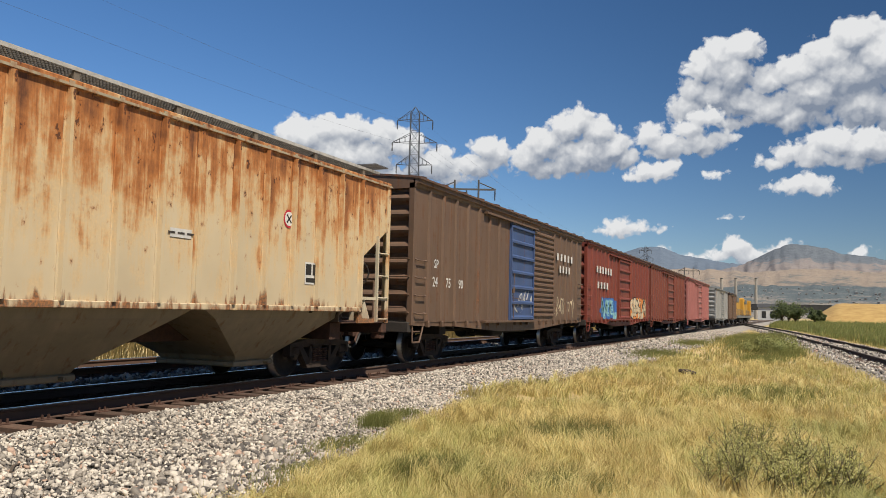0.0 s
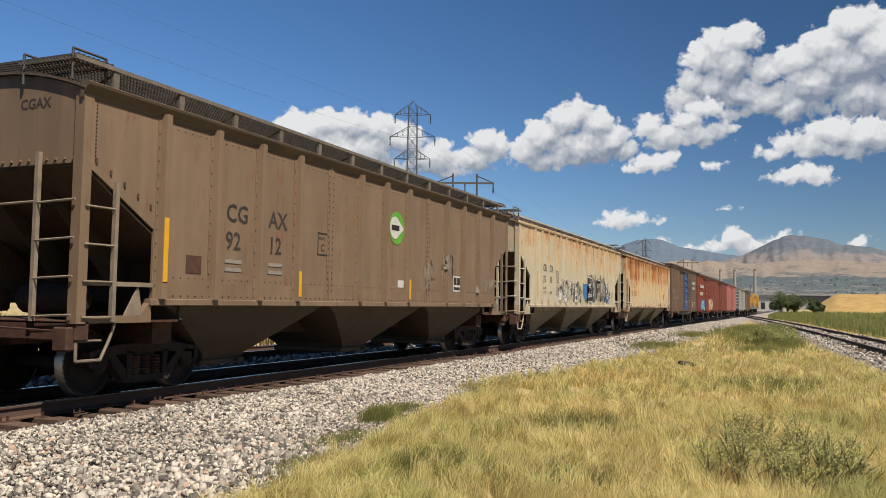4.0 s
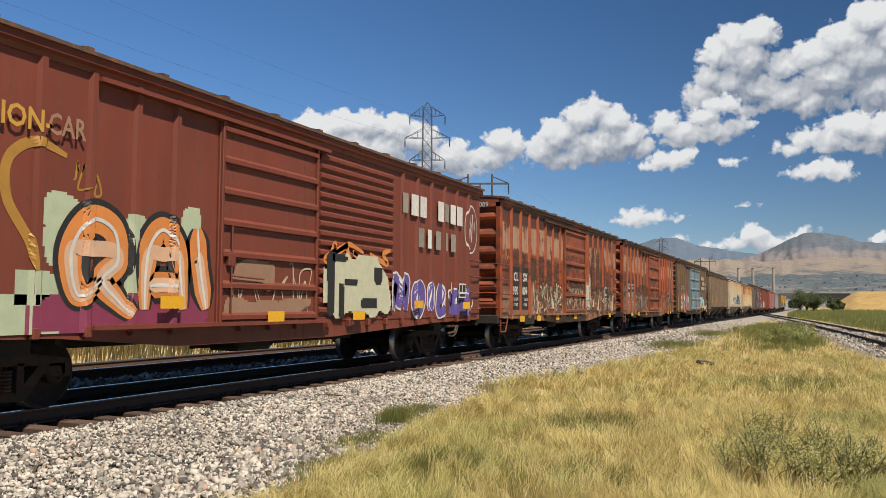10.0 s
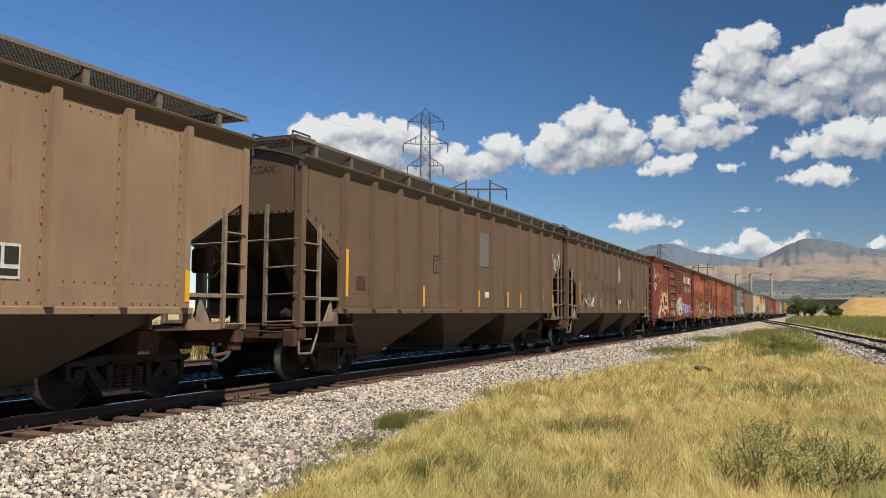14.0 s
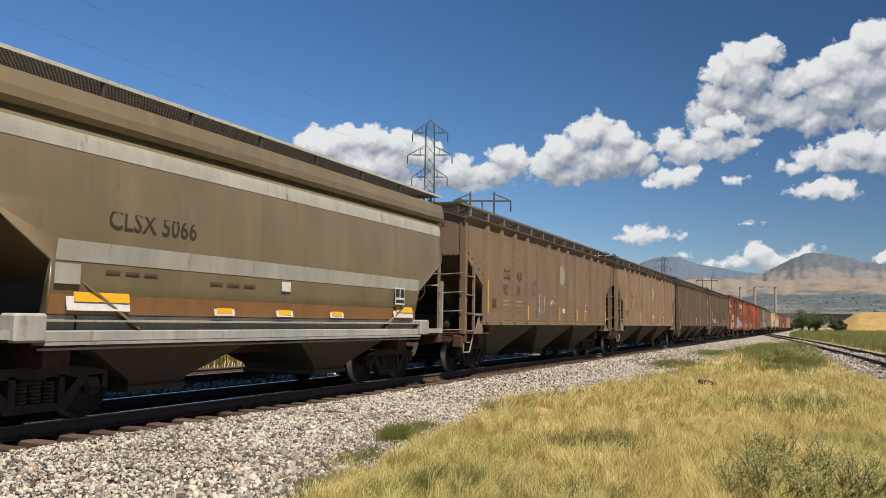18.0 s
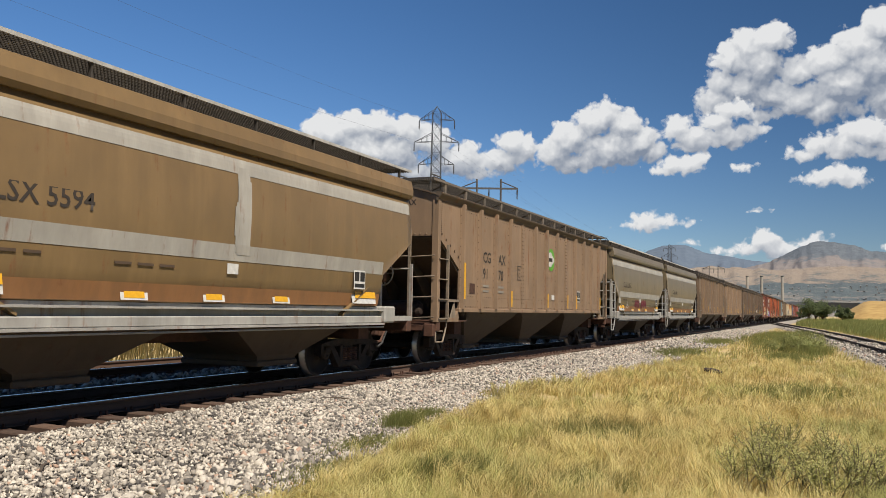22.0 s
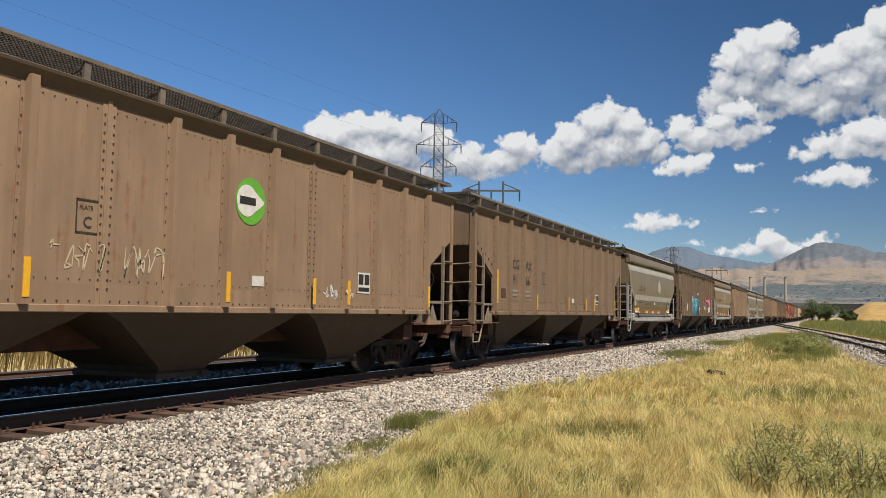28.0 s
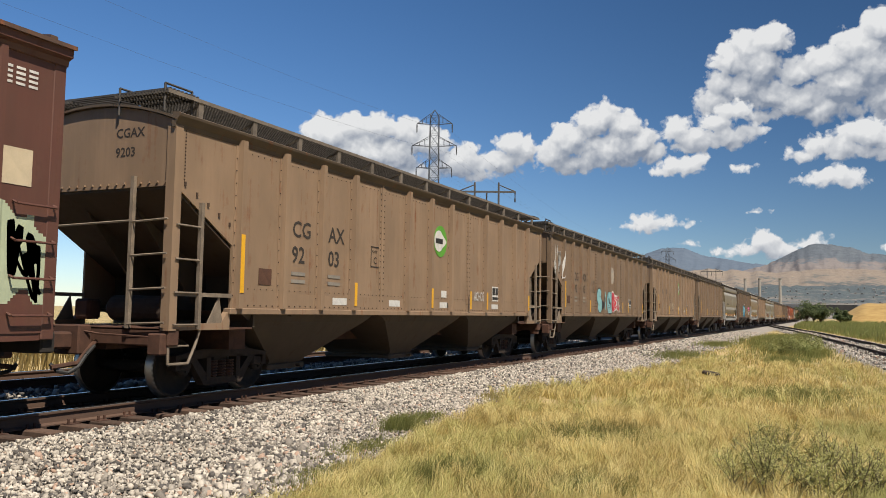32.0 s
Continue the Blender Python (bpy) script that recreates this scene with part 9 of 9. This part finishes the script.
def grass():
    sets = []
    for n, r0, r1, h0, h1, w0, w1, p in ((170000, 6.6, 16.0, 0.08, 0.24, 0.004, 0.008, 1.0), (95000, 16.0, 34.0, 0.10, 0.26, 0.007, 0.014, 1.0),
                                         (70000, 34.0, 110.0, 0.12, 0.32, 0.02, 0.04, 1.15)):
        xs, ys, r = wedge(n, r0, r1, -46, 9, p)
        keep = np.array([x > edge_x(y) - 0.1 + 0.5 * abs(noise.noise((x * 1.3, y * 1.3, 1))) and abs(x - siding_x(y)) > (2.1 if y > 12 else 0)
                         for x, y in zip(xs, ys)])
        xs, ys = xs[keep], ys[keep]
        clump = field(xs, ys, 1.1, 7) + 0.6 * field(xs, ys, 3.1, 2)
        keep = RNG.random(len(xs)) < np.clip(0.72 + clump * 1.2, 0.05, 1)
        xs, ys, clump = xs[keep], ys[keep], clump[keep]
        k = len(xs)
        hgt = RNG.uniform(h0, h1, k) * np.clip(0.9 + clump * 0.8, 0.35, 1.7)
        sweep = 2.6 * field(xs, ys, 0.9, 20) + 1.6 * field(xs, ys, 2.6, 31)
        lean = RNG.uniform(0.3, 1.0, k) * np.clip(0.9 + 1.1 * field(xs, ys, 0.8, 40), 0.3, 1.6)
        sets.append(blades(xs, ys, heights(xs, ys), hgt, RNG.uniform(w0, w1, k), lean, sweep, 0.85))
    a = RNG.uniform(0, 2 * math.pi, 45000)
    r = 0.5 + 11.5 * RNG.random(45000) ** 0.7
    xs, ys = np.sin(a) * r, np.cos(a) * r
    keep = (xs > -4.4) & ((r < 6.8) | (np.abs(np.degrees(np.arctan2(xs, ys)) + 18.5) > 27.5))
    xs, ys = xs[keep], ys[keep]
    k = len(xs)
    sets.append(blades(xs, ys, heights(xs, ys), RNG.uniform(0.08, 0.24, k), RNG.uniform(0.006, 0.011, k), RNG.uniform(0.3, 1.0, k), 2.6 * field(xs, ys, 0.9, 20), 0.85))
    # separate tussocks that flop outwards, straw-coloured and olive
    olive = []
    for n, r0, r1, per, h0, h1, w in ((1500, 6.6, 15.0, 62, 0.17, 0.36, 0.006), (1100, 15.0, 34.0, 34, 0.18, 0.36, 0.012)):
        cx, cy, r = wedge(n, r0, r1, -42, 8)
        ok = np.array([x > edge_x(y) + 0.12 and abs(x - siding_x(y)) > 2.3 for x, y in zip(cx, cy)])
        cx, cy = cx[ok], cy[ok]
        greens = field(cx, cy, 0.33, 12) + 0.5 * field(cx, cy, 0.9, 3) - 0.04 * (cy - 8.0)
        for pick, out in ((greens > 0.1, olive), (greens <= 0.1, sets)):
            tx, ty = np.repeat(cx[pick], per), np.repeat(cy[pick], per)
            k = len(tx)
            size = np.repeat(RNG.uniform(0.6, 1.25, int(pick.sum())), per)
            out_a = RNG.uniform(0, 2 * math.pi, k)
            rad = 0.10 * size * np.sqrt(RNG.random(k))
            xs, ys = tx + np.cos(out_a) * rad, ty + np.sin(out_a) * rad
            lean = RNG.uniform(0.25, 0.95, k)
            out.append(blades(xs, ys, heights(xs, ys), RNG.uniform(h0, h1, k) * size, RNG.uniform(0.6, 1.2, k) * w, lean, out_a * 0.55 + 1.2 * field(tx, ty, 0.7, 21), 0.3))
    joined("grass", sets, DRY, "golden dry grass with green patches, flopped over by wind", "grass")
    joined("olive_grass", olive, OLIVE, "olive-green grass tussocks among the dry straw", "grass")
    sets = []
    for cx, cy, rx, ry, n, h in ((-5.6, 11.0, 0.2, 0.35, 1500, 0.36), (-5.75, 12.2, 0.2, 0.4, 500, 0.25), (-2.2, 8.0, 0.5, 0.5, 2600, 0.3), (-3.6, 8.2, 0.5, 0.4, 2400, 0.3), (-2.9, 11.6, 0.8, 0.7, 3600, 0.3), (-0.6, 20, 1.0, 1.5, 2600, 0.3), (-5.5, 36.5, 0.7, 3.0, 1800, 0.3),
                                 (-5.6, 52, 0.8, 4, 1500, 0.3), (-1.2, 35, 0.7, 2.0, 1800, 0.35), (-0.6, 41, 0.6, 2.0, 3500, 0.6), (-1.7, 50, 1.2, 8, 4500, 0.4),
                                 (-2.8, 66, 1.6, 12, 9000, 0.45), (-5.2, 9.2, 0.25, 0.7, 1500, 0.18), (-4.7, 7.6, 0.3, 0.7, 1500, 0.18)):
        xs, ys = RNG.normal(cx, rx * 0.6, n), RNG.normal(cy, ry * 0.6, n)
        far = max(1.0, cy / 16)
        sets.append(blades(xs, ys, heights(xs, ys), RNG.uniform(0.4, 1.0, n) * h, RNG.uniform(0.004, 0.008, n) * far, RNG.uniform(0.1, 0.7, n)))
    joined("green_grass", sets, GREEN, "tufts of fresh green grass along the ballast and siding", "grass")
    xs = RNG.uniform(-40, -17.2, 26000)
    ys = 3 + 110 * RNG.random(26000) ** 1.3
    sets = [blades(xs, ys, heights(xs, ys), RNG.uniform(0.5, 1.25, 26000), RNG.uniform(0.02, 0.05, 26000), RNG.uniform(0.1, 0.4, 26000))]
    joined("tall_grass", sets, TALL, "tall pale dry grass behind the tracks", "grass")
    n = 70000
    ys = 42 + 215 * RNG.random(n) ** 1.2
    xs = np.array([max(siding_x(min(y, 185)), -7.5) for y in ys]) + 3.2 + (ys * 0.16) * RNG.random(n)
    tall = np.clip(0.75 + 0.9 * field(xs, ys, 0.25, 5) + 0.5 * field(xs, ys, 0.9, 9), 0.25, 1.5)
    sets = [blades(xs, ys, heights(xs, ys), RNG.uniform(0.35, 0.95, n) * tall * (0.8 + ys / 320), RNG.uniform(0.03, 0.08, n), RNG.uniform(0.1, 0.5, n))]
    joined("reeds", sets, REED, "uneven olive-green reeds and weeds beyond the siding", "reeds")


grass()

LEAF = blade_material("weed_leaf", (0.56, 0.55, 0.19), (0.86, 0.80, 0.35), (0.40, 0.43, 0.13), (0.68, 0.68, 0.25), 0.4, 0.6)
TREE_LEAF = blade_material("tree_leaf", (0.10, 0.14, 0.045), (0.17, 0.21, 0.075), (0.09, 0.13, 0.04), (0.14, 0.18, 0.06), 0.4, 0.6)
STEM = simple("dry_stem", (0.26, 0.22, 0.13), 0.9, 0, 0.3, 6)
BARK = simple("bark", (0.10, 0.075, 0.05), 0.95, 0, 0.4, 4)


def weed(at, hgt, spread, seed, label="grey-green leggy weed standing in dry grass"):
    """A leggy weed: stems that fork, with small narrow leaves along them."""
    rng = random.Random(seed)
    t = thing("weed", label, "weed", "weeds in the grass", at=at)
    s = Shape()
    lv, lf = [], []
    for k in range(14):
        a = rng.uniform(0, 6.283)
        r = rng.uniform(0.15, 1) * spread
        tip = Vector((math.cos(a) * r, math.sin(a) * r, hgt * rng.uniform(0.6, 1.25)))
        root = Vector((rng.uniform(-0.08, 0.08), rng.uniform(-0.08, 0.08), -0.02))
        mid = root.lerp(tip, 0.5) + Vector((0, 0, 0.12 * hgt))
        s.rod(root, mid, 0.005, 4, 0.004)
        s.rod(mid, tip, 0.004, 4, 0.002)
        forks = [(root, mid, 2), (mid, tip, 18)]
        for j in range(6):
            b = mid.lerp(tip, rng.uniform(-0.5, 0.8))
            e = b + Vector((rng.uniform(-0.2, 0.2), rng.uniform(-0.2, 0.2), rng.uniform(0.08, 0.3))) * hgt
            s.rod(b, e, 0.003, 3, 0.0015)
            forks.append((b, e, 10))
        for b, e, n in forks:
            for j in range(n):
                p = b.lerp(e, rng.random())
                d = Vector((rng.uniform(-1, 1), rng.uniform(-1, 1), rng.uniform(-0.1, 1))).normalized() * rng.uniform(0.018, 0.045)
                w = d.orthogonal().normalized() * 0.0055
                i = len(lv)
                lv += [p, p + d * 0.5 + w, p + d, p + d * 0.5 - w]
                lf.append((i, i + 1, i + 2, i + 3))
    tagged(part("stem", s, STEM, t), kind="stuff")
    m = bpy.data.meshes.new("leaves")
    m.from_pydata([tuple(v) for v in lv], [], lf)
    tagged(part("leaves", m, LEAF, t), kind="stuff")
    return t


W1 = weed(pose(-0.15, 8.7, 0), 0.46, 0.34, 1)
W2 = weed(pose(0.1, 9.6, 0), 0.54, 0.36, 2)
W3 = weed(pose(-0.55, 9.3, 0), 0.42, 0.40, 3, "low grey-green weed spreading through dry grass")
rngw = random.Random(8)
for k in range(9):
    y = rngw.uniform(8.2, 10.8)
    x = rngw.uniform(-0.95 + 0.02 * y, 0.5 + 0.05 * (y - 8))
    copy_thing((W1, W2, W3)[k % 3], pose(x, y, ground_z(x, y), 0, 0, rngw.uniform(0, 360)))


def shrub(name, at, hgt, width, seed, label, leaves=1500, size=0.09, leaf=None, trunk=0.5, category="bush"):
    """A woody plant: tapered trunk and limbs, crown of many small leaf clumps with gaps."""
    rng = random.Random(seed)
    t = thing(name, label, category, at=at)
    s = Shape()
    clumps = []
    s.rod((0, 0, -0.1), (0, 0, hgt * trunk), hgt * 0.035, 7, hgt * 0.022)
    for k in range(11):
        a = k * 2.4 + rng.uniform(-0.4, 0.4)
        b = Vector((0, 0, hgt * trunk * rng.uniform(0.25, 1.0)))
        e = Vector((math.cos(a) * width * 0.5 * rng.uniform(0.3, 0.95), math.sin(a) * width * 0.5 * rng.uniform(0.3, 0.95), hgt * rng.uniform(0.45, 0.92)))
        s.rod(b, e, hgt * 0.016, 5, hgt * 0.005)
        for j in range(3):
            clumps.append((b.lerp(e, rng.uniform(0.55, 1.1)) + Vector((rng.uniform(-1, 1), rng.uniform(-1, 1), rng.uniform(-0.6, 0.8))) * width * 0.1,
                           width * rng.uniform(0.09, 0.19)))
    part("trunk", s, BARK, t)
    lv, lf = [], []
    for j in range(leaves):
        c, r = clumps[rng.randrange(len(clumps))]
        d = Vector((rng.gauss(0, 1), rng.gauss(0, 1), rng.gauss(0, 0.8)))
        p = c + d.normalized() * r * rng.random() ** 0.4
        u = Vector((rng.uniform(-1, 1), rng.uniform(-1, 1), rng.uniform(-1, 1))).normalized() * size * rng.uniform(0.6, 1.3)
        w = u.orthogonal().normalized() * size * 0.45
        i = len(lv)
        lv += [p - u, p + w, p + u, p - w]
        lf.append((i, i + 1, i + 2, i + 3))
    m = bpy.data.meshes.new("crown")
    m.from_pydata([tuple(v) for v in lv], [], lf)
    tagged(part("crown", m, leaf or TREE_LEAF, t), kind="stuff")
    return t


shrub("bush", pose(-0.75, 40.5, 0), 0.85, 1.9, 4, "green bush in the dry grass by the siding", 2600, 0.05, GREEN, 0.3)
shrub("bush", pose(-1.7, 41.5, 0), 0.5, 1.2, 5, "low green bush in the dry grass", 1200, 0.05, GREEN, 0.3)
for k, (az, d, h, w, sd) in enumerate(((-0.8, 205, 5.2, 5.4, 7), (0.0, 208, 4.9, 5.2, 8), (-0.4, 212, 5.8, 5.0, 9), (1.1, 214, 3.9, 3.2, 10), (1.4, 230, 3.0, 2.8, 11))):
    p = far_point(az, 0, d)
    shrub("tree", pose(p.x, p.y, 0), h, w, sd, "dark green tree beyond the siding", 2600, 0.2, TREE_LEAF, 0.4, "tree")


def mound():
    vs, fs = [], []
    na, nr = 40, 12
    for i in range(na + 1):
        az = 0.7 + 13 * i / na
        for j in range(nr + 1):
            d = 285 + 130 * j / nr
            e = min(1, max(0, (az - 0.7) / 1.7)) * math.sin(math.pi * min(1, j / nr * 1.0))
            h = 7.4 * e ** 0.8 + 0.35 * noise.noise((az * 2, j * 0.7, 0)) * e
            p = far_point(az, 0, d)
            vs.append((p.x, p.y, h - 0.02))
    w = nr + 1
    for i in range(na):
        for j in range(nr):
            fs.append((i * w + j, (i + 1) * w + j, (i + 1) * w + j + 1, i * w + j + 1))
    m = bpy.data.meshes.new("mound")
    m.from_pydata(vs, [], fs)
    m.polygons.foreach_set("use_smooth", [True] * len(m.polygons))
    n = Nodes("straw_slope")
    a = n.noise(n.coords(), 0.25, 6, 0.65)
    m.materials.append(n.done(n.mix(n.ramp(a, 0.35, 0.65), (0.36, 0.22, 0.065), (0.52, 0.35, 0.12)), 0.95))
    tagged(new("mound", m), "golden dry-grass embankment beyond the reeds", "embankment", kind="structure")


mound()


def stick(x, y, ang, length, label="dead grey-brown stick lying on the ballast"):
    t = Shape()
    t.rod((-length / 2, 0, 0.02), (0, 0.015, 0.035), 0.014, 6, 0.017)
    t.rod((0, 0.015, 0.035), (length / 2, 0, 0.02), 0.017, 6, 0.008)
    ob = new("stick", t.mesh("stick"))
    ob.data.materials[0] = simple("dead_wood", (0.10, 0.075, 0.055), 0.9, 0, 0.3, 9)
    ob.matrix_basis = pose(x, y, ground_z(x, y) + 0.04, 0, 0, ang)
    tagged(ob, label, "stick", "sticks on the ballast")


stick(-7.4, 12.1, 20, 0.45)
stick(-6.7, 5.75, 130, 0.42)
log = Shape()
log.loft([[(x, r * math.cos(a * math.pi / 5), 0.09 + r * math.sin(a * math.pi / 5)) for a in range(10)] for x, r in ((-0.24, 0.04), (-0.2, 0.06), (0, 0.07), (0.18, 0.055), (0.23, 0.03))])
lg = new("log", log.mesh("log"))
lg.data.materials[0] = simple("charred_wood", (0.06, 0.045, 0.035), 0.95, 0, 0.4, 12, 0.5)
lg.matrix_basis = pose(-2.8, 24.3, 0.08, 0, 8, 15)
tagged(lg, "short dark log lying in the dry grass", "log")

# ---- movement ----
def motions():
    for car, y in TRAIN:
        walk(car, [(t, pose(TRACK_X, y + s, RAIL_Z)) for t, s in enumerate(RUN)])
    for ob in CLOUDS:
        walk(ob, [(0, pose(-16, 0, -16)), (32, pose(16, 0, 16))])
    first = WHEELS[0]
    rows = []
    for k in range(32 * FPS + 1):
        t = k / FPS
        i = min(31, int(t))
        s = RUN[i] + (RUN[i + 1] - RUN[i]) * (t - i)
        rows.append((t, pose(0, 0, 0, -math.degrees(s / WHEEL_R) % 360)))
    walk(first, rows)
    for w in WHEELS[1:]:
        w.rotation_mode = "QUATERNION"
        w.animation_data_create()
        w.animation_data.action = first.animation_data.action
        w.animation_data.action_slot = first.animation_data.action_slot


motions()
